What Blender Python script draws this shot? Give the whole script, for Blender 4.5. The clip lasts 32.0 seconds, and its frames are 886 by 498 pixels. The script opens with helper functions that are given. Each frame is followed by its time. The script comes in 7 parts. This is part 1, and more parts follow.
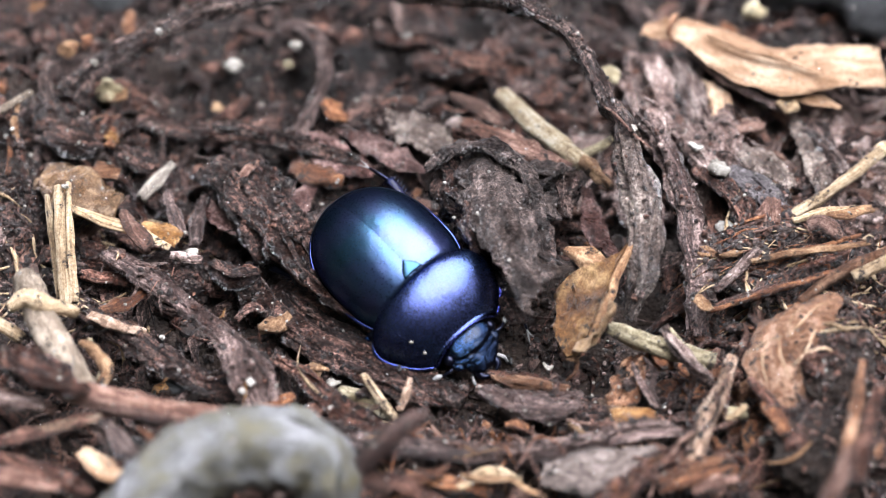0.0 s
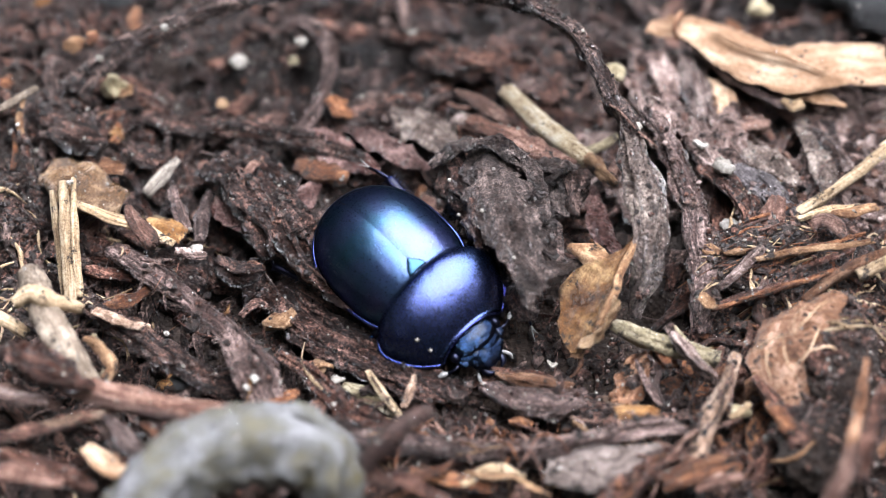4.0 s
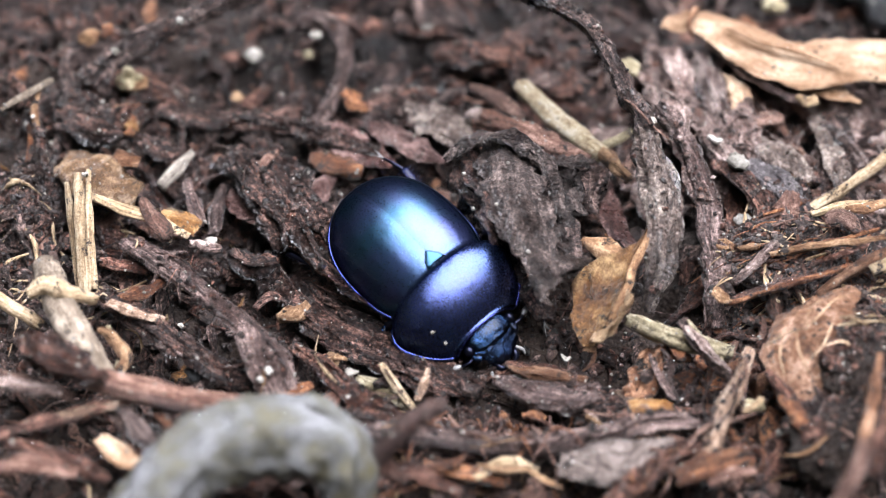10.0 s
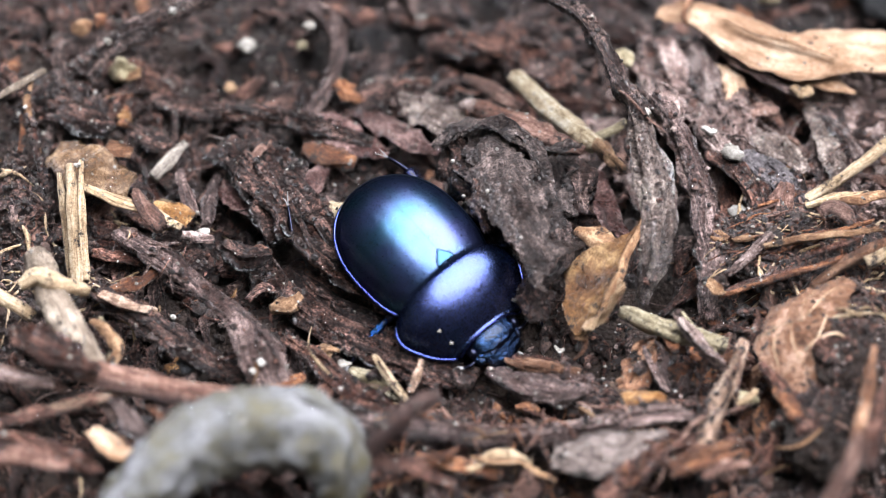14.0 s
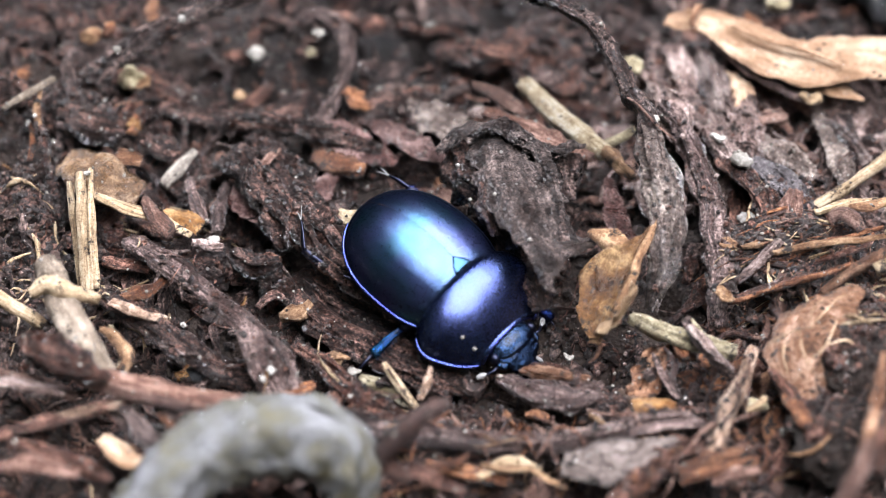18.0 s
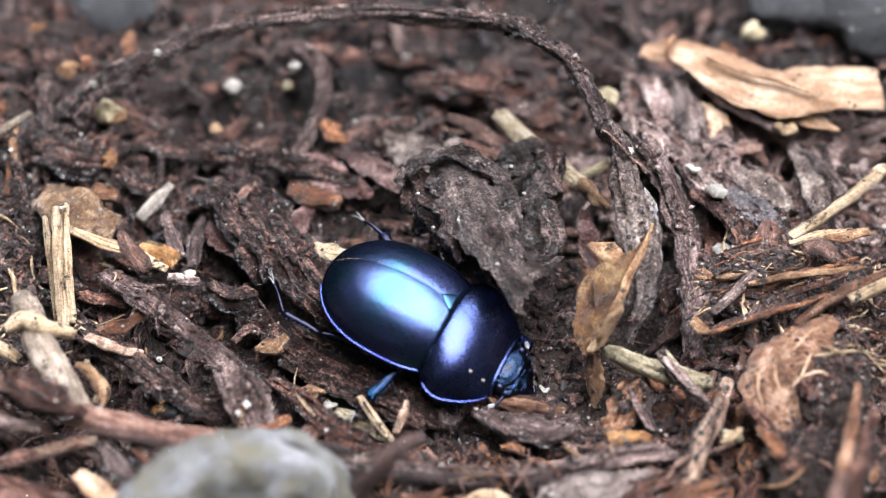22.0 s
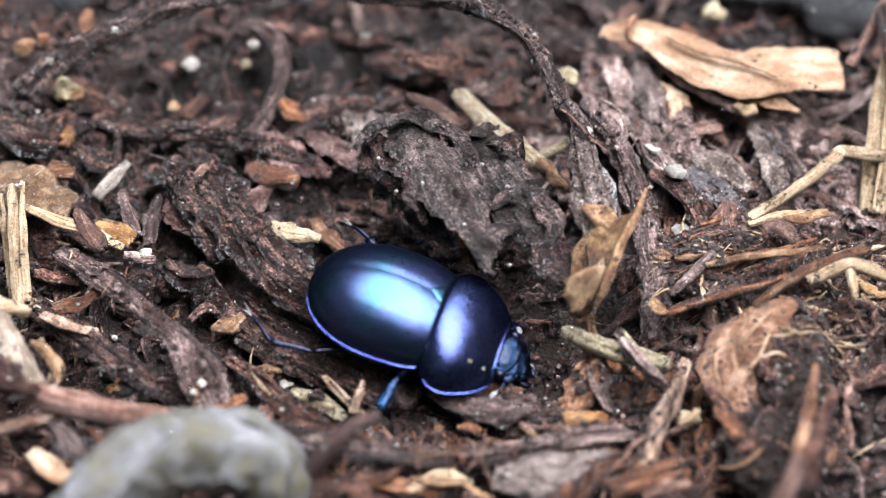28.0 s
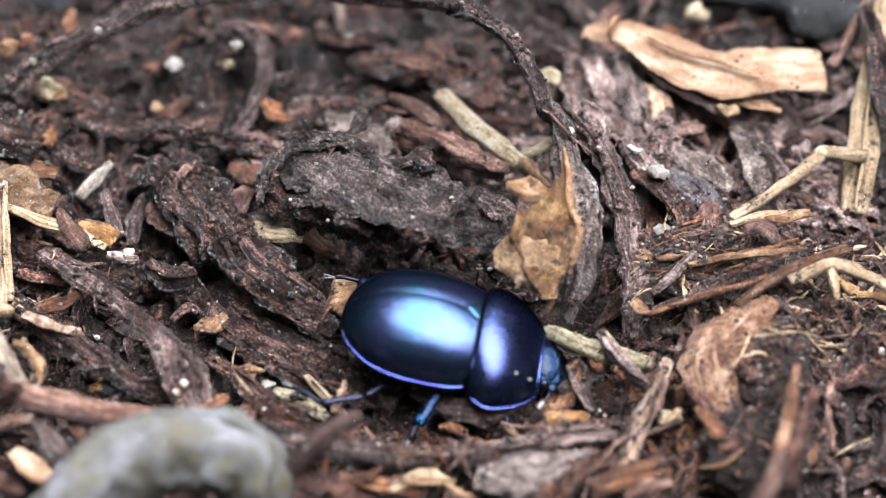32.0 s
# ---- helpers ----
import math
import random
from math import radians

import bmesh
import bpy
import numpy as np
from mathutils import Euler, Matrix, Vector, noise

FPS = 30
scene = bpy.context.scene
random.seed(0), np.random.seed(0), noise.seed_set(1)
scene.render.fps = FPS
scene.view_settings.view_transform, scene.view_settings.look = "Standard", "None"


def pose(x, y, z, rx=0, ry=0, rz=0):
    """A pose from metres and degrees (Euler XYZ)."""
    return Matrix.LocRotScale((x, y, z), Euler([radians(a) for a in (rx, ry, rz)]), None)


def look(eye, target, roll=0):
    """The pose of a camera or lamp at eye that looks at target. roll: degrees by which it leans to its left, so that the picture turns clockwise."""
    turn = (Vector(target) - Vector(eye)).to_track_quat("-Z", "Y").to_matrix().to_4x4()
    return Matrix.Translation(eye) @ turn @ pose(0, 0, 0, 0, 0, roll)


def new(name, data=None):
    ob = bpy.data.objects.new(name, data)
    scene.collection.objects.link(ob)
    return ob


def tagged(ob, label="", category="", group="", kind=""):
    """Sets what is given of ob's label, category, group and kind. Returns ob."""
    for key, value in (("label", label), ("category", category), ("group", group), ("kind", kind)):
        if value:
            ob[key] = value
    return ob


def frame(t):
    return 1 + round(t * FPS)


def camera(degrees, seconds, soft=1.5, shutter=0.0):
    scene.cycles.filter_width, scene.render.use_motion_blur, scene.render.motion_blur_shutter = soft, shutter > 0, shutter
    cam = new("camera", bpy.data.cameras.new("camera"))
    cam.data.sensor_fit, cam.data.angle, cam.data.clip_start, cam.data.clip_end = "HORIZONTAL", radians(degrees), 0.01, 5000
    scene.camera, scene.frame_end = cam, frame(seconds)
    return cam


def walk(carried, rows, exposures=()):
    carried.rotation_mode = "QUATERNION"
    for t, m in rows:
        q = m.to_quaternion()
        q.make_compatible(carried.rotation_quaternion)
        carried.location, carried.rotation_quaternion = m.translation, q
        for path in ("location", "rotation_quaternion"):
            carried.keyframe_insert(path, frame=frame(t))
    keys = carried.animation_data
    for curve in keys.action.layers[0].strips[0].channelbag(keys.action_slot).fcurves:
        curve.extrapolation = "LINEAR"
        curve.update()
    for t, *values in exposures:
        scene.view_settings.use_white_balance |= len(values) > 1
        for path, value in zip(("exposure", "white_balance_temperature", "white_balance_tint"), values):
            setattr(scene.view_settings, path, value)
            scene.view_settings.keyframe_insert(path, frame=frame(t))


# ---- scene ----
cam = camera(14.0, 32.0, soft=0.9)
PATH = [
    (0, pose(-0.001504, -0.159690, 0.176520, 41.8260, 0.0975, -0.2890)),
    (0.5, pose(-0.001299, -0.160118, 0.176568, 41.8977, 0.0787, -0.2845)),
    (1, pose(-0.001086, -0.160567, 0.176798, 41.8184, 0.0495, -0.1671)),
    (1.5, pose(-0.001540, -0.160037, 0.176423, 41.7243, -0.0032, -0.1375)),
    (2, pose(-0.001185, -0.159926, 0.176533, 41.6629, 0.0658, -0.1333)),
    (2.5, pose(-0.001317, -0.159519, 0.176564, 41.6484, -0.0218, -0.0443)),
    (4.5, pose(-0.001440, -0.159681, 0.176706, 41.7530, 0.0810, -0.0816)),
    (5, pose(-0.001704, -0.159760, 0.176674, 41.7414, 0.0786, -0.0136)),
    (5.5, pose(-0.001993, -0.159784, 0.176657, 41.7838, 0.0593, 0.0140)),
    (6, pose(-0.001655, -0.159617, 0.176332, 41.8118, 0.1040, 0.1251)),
    (6.5, pose(-0.001483, -0.159749, 0.176595, 41.7861, 0.1150, 0.0707)),
    (7, pose(-0.001452, -0.159822, 0.176422, 41.6925, 0.0546, 0.0476)),
    (7.5, pose(-0.001660, -0.160008, 0.176444, 41.7029, -0.0645, 0.0274)),
    (8, pose(-0.001844, -0.159972, 0.176837, 41.6312, 0.0063, 0.1397)),
    (8.5, pose(-0.001530, -0.159862, 0.176822, 41.7679, 0.1118, 0.1526)),
    (9, pose(-0.001783, -0.159667, 0.176670, 41.8578, -0.0249, 0.3332)),
    (9.5, pose(-0.001871, -0.159912, 0.176264, 41.9931, -0.0177, 0.2422)),
    (10, pose(-0.001704, -0.160325, 0.176391, 41.8128, -0.0260, 0.2213)),
    (10.5, pose(-0.001706, -0.159818, 0.176373, 41.6509, 0.0482, 0.1757)),
    (11, pose(-0.001935, -0.159659, 0.176551, 41.6184, 0.0111, 0.2054)),
    (11.5, pose(-0.001327, -0.159518, 0.176643, 41.6345, 0.1754, 0.2182)),
    (12, pose(-0.001582, -0.159773, 0.176231, 41.7258, -0.0137, 0.3527)),
    (12.5, pose(-0.001441, -0.159521, 0.176420, 41.7566, -0.0241, 0.2719)),
    (13, pose(-0.001422, -0.159953, 0.176321, 41.8046, -0.0958, 0.1734)),
    (13.5, pose(-0.001706, -0.160372, 0.176160, 41.6982, -0.1870, 0.2605)),
    (14, pose(-0.001275, -0.159578, 0.176108, 41.5848, -0.0480, 0.2466)),
    (14.5, pose(-0.001482, -0.159316, 0.176429, 41.5645, -0.0863, 0.2594)),
    (16.5, pose(-0.001037, -0.158979, 0.176513, 41.4676, 0.1867, 0.1435)),
    (17, pose(-0.001346, -0.158912, 0.176549, 41.5909, 0.0485, 0.1355)),
    (17.5, pose(-0.001153, -0.159246, 0.176451, 41.7407, 0.1041, 0.1997)),
    (18, pose(-0.001502, -0.159604, 0.176449, 41.6524, 0.0902, 0.2330)),
    (18.5, pose(-0.000979, -0.159686, 0.176706, 41.5288, 0.2086, 0.1782)),
    (19, pose(-0.000563, -0.159370, 0.176639, 41.5164, 0.2216, 0.2880)),
    (19.5, pose(-0.000800, -0.158944, 0.176900, 41.5411, 0.1567, 0.1940)),
    (20, pose(-0.000610, -0.159238, 0.176831, 41.6922, 0.1890, 0.2389)),
    (20.5, pose(-0.000625, -0.159418, 0.177035, 41.6314, 0.2006, 0.1782)),
    (21, pose(0.000110, -0.159718, 0.177414, 41.6528, 0.3510, -0.0034)),
    (21.5, pose(0.000036, -0.159166, 0.177461, 41.6265, 0.3451, 0.0923)),
    (22, pose(0.000186, -0.158814, 0.177618, 41.8410, 0.3034, 0.0257)),
    (22.5, pose(0.000621, -0.159058, 0.176949, 42.0375, 0.1733, 0.2716)),
    (23, pose(0.000126, -0.159392, 0.177031, 41.9985, 0.0250, 0.0177)),
    (23.5, pose(0.000344, -0.159769, 0.177007, 41.9140, 0.1093, -0.1147)),
    (24, pose(0.000480, -0.159075, 0.177309, 41.7449, 0.1943, -0.0650)),
    (24.5, pose(0.000337, -0.158737, 0.177089, 41.8021, 0.1530, -0.0122)),
    (25, pose(-0.000037, -0.158499, 0.176945, 41.8181, -0.0310, 0.0406)),
    (25.5, pose(0.000508, -0.158902, 0.176871, 41.8530, -0.0208, 0.0348)),
    (26, pose(0.000701, -0.159168, 0.176404, 41.8856, -0.0261, -0.1021)),
    (26.5, pose(0.000713, -0.158653, 0.176247, 41.6376, -0.1960, -0.1437)),
    (28.5, pose(0.001374, -0.158623, 0.176380, 41.7029, -0.1569, -0.0507)),
    (29, pose(0.000788, -0.158640, 0.176768, 41.6221, -0.2529, -0.2112)),
    (29.5, pose(0.000960, -0.158466, 0.176824, 41.5838, -0.1990, -0.1105)),
    (30, pose(0.000735, -0.158419, 0.176689, 41.6364, -0.2217, -0.0220)),
    (30.5, pose(0.001257, -0.158644, 0.176407, 41.7666, -0.1403, -0.0657)),
    (31, pose(0.001419, -0.158913, 0.176910, 41.6853, -0.1167, -0.1936)),
    (31.5, pose(0.001430, -0.158552, 0.177066, 41.6273, -0.1387, -0.2460)),
    (32, pose(0.001834, -0.158998, 0.176428, 41.7412, -0.2814, -0.1481)),
]
walk(cam, PATH)
cam.data.dof.use_dof = True
cam.data.dof.focus_distance = 0.2352
cam.data.dof.aperture_fstop = 21.0

# ---- light: an overcast sky over a clearing, brightest overhead ----
world = bpy.data.worlds.new("sky")
scene.world = world
world.use_nodes = True
wn = world.node_tree
sky = wn.nodes.new("ShaderNodeTexSky")
sky.sky_type = "NISHITA"
sky.sun_disc = False
sky.sun_elevation, sky.sun_rotation = radians(68), radians(66)
sky.air_density, sky.dust_density = 1.0, 3.0
wn.links.new(sky.outputs[0], wn.nodes["Background"].inputs[0])
wn.nodes["Background"].inputs[1].default_value = 0.05
lamp = bpy.data.lights.new("sun", "SUN")
lamp.energy, lamp.angle, lamp.color = 23.6, radians(74), (0.89, 0.902, 1.0)
sun = new("sun", lamp)
sun.matrix_world = look((0.36, 0.16, 1.0), (0, 0, 0))
scene.view_settings.exposure = 0.0

MM = 0.001


def mm(x, y, z, rx=0, ry=0, rz=0):
    return pose(x * MM, y * MM, z * MM, rx, ry, rz)


# ---- materials ----
def material(name):
    m = bpy.data.materials.new(name)
    m.use_nodes = True
    nt = m.node_tree
    return m, nt, nt.nodes["Principled BSDF"]


def node(nt, kind, **values):
    n = nt.nodes.new(kind)
    for key, value in values.items():
        n.inputs[key.replace("_", " ")].default_value = value
    return n


def math_node(nt, op, a, b):
    n = nt.nodes.new("ShaderNodeMath")
    n.operation = op
    for i, v in enumerate((a, b)):
        if isinstance(v, (int, float)):
            n.inputs[i].default_value = v
        else:
            nt.links.new(v, n.inputs[i])
    return n.outputs[0]


def ramp(nt, fac, stops):
    r = nt.nodes.new("ShaderNodeValToRGB")
    while len(r.color_ramp.elements) < len(stops):
        r.color_ramp.elements.new(0.5)
    for e, (p, c) in zip(r.color_ramp.elements, stops):
        e.position, e.color = p, (*c, 1)
    nt.links.new(fac, r.inputs[0])
    return r.outputs[0]


def mix_colour(nt, fac, a, b, kind="MIX"):
    n = nt.nodes.new("ShaderNodeMix")
    n.data_type, n.blend_type = "RGBA", kind
    for socket, v in ((n.inputs[0], fac), (n.inputs[6], a), (n.inputs[7], b)):
        if isinstance(v, (int, float)):
            socket.default_value = v
        elif isinstance(v, tuple):
            socket.default_value = (*v, 1)
        else:
            nt.links.new(v, socket)
    return n.outputs[2]


def scaled(nt, source, sx, sy, sz):
    n = nt.nodes.new("ShaderNodeMapping")
    n.inputs["Scale"].default_value = (sx, sy, sz)
    nt.links.new(source, n.inputs["Vector"])
    return n.outputs[0]


def plant(name, dark, mid, light, fibre=3.0, blotch=0.4, speck=0.0, gloss=(0.4, 0.85), bump=0.25, spread=0.35, soil=0.0, wet=0.0, broad=0.0, grit=0.0):
    """Dead plant matter: fibres along the piece, blotches, pale grains stuck on it, damp patches; grit crusts it over with fine wet grains."""
    m, nt, bsdf = material(name)
    co = nt.nodes.new("ShaderNodeTexCoord")
    info = nt.nodes.new("ShaderNodeObjectInfo")
    geo = nt.nodes.new("ShaderNodeNewGeometry")
    rnd = math_node(nt, "FRACT", math_node(nt, "ADD", info.outputs["Random"], geo.outputs["Random Per Island"]), 0.0)
    uv = scaled(nt, co.outputs["UV"], 0.35, fibre, 1)
    grain = node(nt, "ShaderNodeTexNoise", Scale=1.0, Detail=6.0, Roughness=0.65)
    grain.noise_dimensions = "4D"
    nt.links.new(uv, grain.inputs["Vector"])
    nt.links.new(math_node(nt, "MULTIPLY", rnd, 40.0), grain.inputs["W"])
    ob = scaled(nt, co.outputs["Object"], 1000, 1000, 1000)
    spots = node(nt, "ShaderNodeTexNoise", Scale=blotch, Detail=5.0, Roughness=0.6)
    spots.noise_dimensions = "4D"
    nt.links.new(ob, spots.inputs["Vector"])
    nt.links.new(math_node(nt, "MULTIPLY", rnd, 55.0), spots.inputs["W"])
    fine = node(nt, "ShaderNodeTexNoise", Scale=4.8, Detail=6.0, Roughness=0.82)
    nt.links.new(ob, fine.inputs["Vector"])
    f = math_node(nt, "ADD", math_node(nt, "MULTIPLY", grain.outputs[0], 0.36), math_node(nt, "ADD", math_node(nt, "MULTIPLY", spots.outputs[0], 0.3), math_node(nt, "MULTIPLY", fine.outputs[0], 0.34)))
    colour = ramp(nt, f, ((0.425, dark), (0.508, mid), (0.59, light)))
    hsv = nt.nodes.new("ShaderNodeHueSaturation")
    nt.links.new(colour, hsv.inputs["Color"])
    nt.links.new(math_node(nt, "ADD", math_node(nt, "MULTIPLY", rnd, 2 * spread), 1 - spread), hsv.inputs["Value"])
    colour = hsv.outputs[0]
    if grit:
        warp = mix_colour(nt, 0.25, ob, fine.outputs["Color"], "ADD")
        crust = node(nt, "ShaderNodeTexVoronoi", Scale=3.4)
        nt.links.new(warp, crust.inputs["Vector"])
        tone = nt.nodes.new("ShaderNodeSeparateColor")
        nt.links.new(crust.outputs["Color"], tone.inputs[0])
        shade = math_node(nt, "ADD", math_node(nt, "MULTIPLY", tone.outputs[0], 1.5 * grit), 1 - 0.7 * grit)
        colour = mix_colour(nt, 1.0, colour, shade, "MULTIPLY")
    if broad:
        drift = node(nt, "ShaderNodeTexNoise", Scale=0.006, Detail=9.0, Roughness=0.7)
        nt.links.new(ob, drift.inputs["Vector"])
        colour = mix_colour(nt, ramp(nt, drift.outputs[0], ((0.42, (0, 0, 0)), (0.58, (broad,) * 3))), colour, (0.05, 0.026, 0.014))
    if soil:
        dirt = node(nt, "ShaderNodeTexNoise", Scale=0.9, Detail=6.0, Roughness=0.75)
        nt.links.new(ob, dirt.inputs["Vector"])
        dirty = ramp(nt, dirt.outputs[0], ((0.62 - soil * 0.25, (0, 0, 0)), (0.68 - soil * 0.25, (1, 1, 1))))
        colour = mix_colour(nt, dirty, colour, (0.018, 0.012, 0.009))
    if speck:
        cell = node(nt, "ShaderNodeTexVoronoi", Scale=1.5)
        nt.links.new(ob, cell.inputs["Vector"])
        sep = nt.nodes.new("ShaderNodeSeparateColor")
        nt.links.new(cell.outputs["Color"], sep.inputs[0])
        size = math_node(nt, "MULTIPLY", sep.outputs[1], 0.2)
        on = math_node(nt, "MULTIPLY", math_node(nt, "LESS_THAN", cell.outputs["Distance"], size), math_node(nt, "LESS_THAN", sep.outputs[0], speck))
        colour = mix_colour(nt, on, colour, (0.24, 0.22, 0.195))
    nt.links.new(colour, bsdf.inputs["Base Color"])
    damp = ramp(nt, spots.outputs[0], ((0.35, (gloss[0],) * 3), (0.62, (gloss[1],) * 3)))
    nt.links.new(damp, bsdf.inputs["Roughness"])
    bsdf.inputs["Specular IOR Level"].default_value = 0.4
    b = nt.nodes.new("ShaderNodeBump")
    b.inputs["Strength"].default_value, b.inputs["Distance"].default_value = 1.0, bump * MM
    height = math_node(nt, "ADD", grain.outputs[0], math_node(nt, "MULTIPLY", fine.outputs[0], 1.1))
    if grit:
        height = math_node(nt, "SUBTRACT", height, math_node(nt, "MULTIPLY", crust.outputs["Distance"], 2.0 * grit))
    nt.links.new(height, b.inputs["Height"])
    nt.links.new(b.outputs[0], bsdf.inputs["Normal"])
    if wet:
        film = ramp(nt, spots.outputs[0], ((0.45, (wet,) * 3), (0.66, (wet * 0.3,) * 3)))
        if grit:
            film = mix_colour(nt, 1.0, film, ramp(nt, tone.outputs[1], ((0.4, (0.08,) * 3), (0.6, (1.3,) * 3))), "MULTIPLY")
        nt.links.new(film, bsdf.inputs["Coat Weight"])
        bsdf.inputs["Coat Roughness"].default_value = 0.1
        bsdf.inputs["Coat IOR"].default_value = 1.6
        nt.links.new(b.outputs[0], bsdf.inputs["Coat Normal"])
    return m


BARK = plant("dark_bark", (0.004, 0.0022, 0.0018), (0.031, 0.0148, 0.011), (0.29, 0.158, 0.122), speck=0.22, gloss=(0.26, 0.7), wet=0.8, bump=0.8, grit=0.7)
GREYBARK = plant("grey_bark", (0.007, 0.0045, 0.004), (0.052, 0.0305, 0.0255), (0.42, 0.285, 0.24), speck=0.24, gloss=(0.26, 0.7), wet=0.75, bump=0.8, grit=0.6)
REDBARK = plant("red_bark", (0.01, 0.0038, 0.0024), (0.07, 0.027, 0.0175), (0.4, 0.2, 0.14), speck=0.16, gloss=(0.26, 0.7), wet=0.8, bump=0.7, soil=0.25, grit=0.5)
STALK = plant("rotten_stalk", (0.025, 0.016, 0.014), (0.097, 0.06, 0.052), (0.42, 0.3, 0.265), speck=0.22, gloss=(0.26, 0.7), wet=0.7, bump=0.6, grit=0.4)
OLDLEAF = plant("rotten_leaf", (0.009, 0.006, 0.0052), (0.045, 0.031, 0.0265), (0.24, 0.178, 0.155), fibre=1.2, blotch=0.6, speck=0.2, gloss=(0.3, 0.7), wet=0.9, bump=0.8, grit=0.45)
WETRED = plant("wet_red_leaf", (0.02, 0.009, 0.0075), (0.1, 0.05, 0.043), (0.42, 0.27, 0.24), fibre=0.8, blotch=0.6, speck=0.2, gloss=(0.2, 0.5), wet=1.0, bump=0.5, grit=0.35)
TWIG = plant("speckled_twig_bark", (0.025, 0.013, 0.008), (0.23, 0.14, 0.09), (0.58, 0.43, 0.33), fibre=2.0, blotch=1.1, speck=0.2, wet=0.3, bump=0.3, soil=0.2)
WETLEAF = plant("wet_leaf", (0.03, 0.016, 0.008), (0.12, 0.066, 0.032), (0.38, 0.26, 0.16), fibre=0.8, blotch=0.6, gloss=(0.15, 0.35), bump=0.25, wet=0.8, speck=0.15)
PALEBARK = plant("pale_bark", (0.03, 0.018, 0.015), (0.24, 0.158, 0.135), (0.7, 0.56, 0.5), speck=0.3, gloss=(0.3, 0.6), wet=0.9, bump=0.6, grit=0.4)
LICHEN = plant("lichen_wood", (0.2, 0.13, 0.06), (0.6, 0.47, 0.29), (0.88, 0.8, 0.64), fibre=2.5, blotch=1.3, speck=0.35, soil=0.15, bump=0.4, wet=0.3)
# wet grey-brown; part of its sheen is put into the pale base
SHEENGREY = plant("sheen_grey", (0.03, 0.022, 0.018), (0.13, 0.095, 0.08), (0.46, 0.38, 0.32), fibre=1.0, blotch=0.8, speck=0.5, gloss=(0.25, 0.5), wet=1.0, bump=0.5, grit=0.4)
WOOD = plant("red_wood", (0.04, 0.016, 0.01), (0.15, 0.072, 0.05), (0.46, 0.285, 0.22), fibre=2.5, speck=0.12, soil=0.25, wet=0.4, bump=0.5)
STRAW = plant("straw", (0.13, 0.078, 0.04), (0.4, 0.28, 0.16), (0.68, 0.55, 0.38), fibre=5.0, gloss=(0.45, 0.75), soil=0.25)
PALEWOOD = plant("pale_wood", (0.09, 0.065, 0.032), (0.34, 0.28, 0.165), (0.7, 0.62, 0.45), fibre=2.5, blotch=0.9, soil=0.25)
TANLEAF = plant("tan_leaf", (0.24, 0.125, 0.062), (0.47, 0.285, 0.17), (0.8, 0.6, 0.42), fibre=1.6, blotch=0.35, gloss=(0.35, 0.55), bump=0.25)
BEIGE = plant("beige_wood", (0.07, 0.05, 0.034), (0.21, 0.16, 0.115), (0.5, 0.41, 0.32), fibre=2.0, blotch=0.7, soil=0.2)
AMBERLEAF = plant("amber_leaf", (0.045, 0.014, 0.003), (0.18, 0.08, 0.022), (0.5, 0.31, 0.14), fibre=0.8, blotch=0.6, gloss=(0.25, 0.55), bump=0.25, soil=0.2, wet=0.4)
BROWNLEAF = plant("brown_leaf", (0.045, 0.016, 0.008), (0.16, 0.073, 0.037), (0.46, 0.27, 0.165), fibre=2.0, blotch=0.8, gloss=(0.3, 0.6), bump=0.3, soil=0.3, speck=0.1)
ORANGE = plant("orange_bits", (0.035, 0.01, 0.004), (0.14, 0.046, 0.016), (0.44, 0.2, 0.09), fibre=3.0, soil=0.4, wet=0.5, bump=0.4)
STONE = plant("grey_root_bark", (0.06, 0.05, 0.018), (0.062, 0.062, 0.056), (0.135, 0.134, 0.14), fibre=0.7, blotch=0.4, gloss=(0.35, 0.65), bump=0.1, wet=0.3, speck=0.08)
SLATE = plant("slate", (0.01, 0.01, 0.01), (0.024, 0.025, 0.026), (0.06, 0.062, 0.064), fibre=0.5, blotch=0.3, gloss=(0.4, 0.6))
GRAIN = plant("pale_grain", (0.09, 0.08, 0.065), (0.19, 0.175, 0.15), (0.4, 0.375, 0.34), fibre=0.5, blotch=1.5, gloss=(0.3, 0.6), bump=0.05)
CHIP = plant("ochre_chip", (0.1, 0.042, 0.018), (0.26, 0.14, 0.068), (0.55, 0.36, 0.21), fibre=2.5, blotch=1.0, bump=0.35, soil=0.3)
VEIN = plant("leaf_vein", (0.16, 0.095, 0.05), (0.3, 0.2, 0.12), (0.5, 0.37, 0.25), bump=0.03)
# dark green of the unseen ring that blocks the low sky
SCREEN = plant("sky_screen", (0.006, 0.009, 0.004), (0.02, 0.03, 0.012), (0.05, 0.06, 0.03), fibre=0.02, blotch=0.004, gloss=(0.7, 0.9), bump=0.0)
# near-black soil, which adds shade to the gaps between the litter
SOIL = plant("soil", (0.003, 0.002, 0.0016), (0.011, 0.0072, 0.0056), (0.05, 0.033, 0.026), fibre=1.0, blotch=0.7, speck=0.22, gloss=(0.7, 0.95), bump=0.5, wet=0.35, broad=0.7, grit=0.8)
CRUMB = plant("soil_crumbs", (0.006, 0.004, 0.0033), (0.021, 0.0125, 0.0095), (0.13, 0.08, 0.064), fibre=1.0, blotch=0.8, gloss=(0.25, 0.6), spread=0.75, wet=0.9)


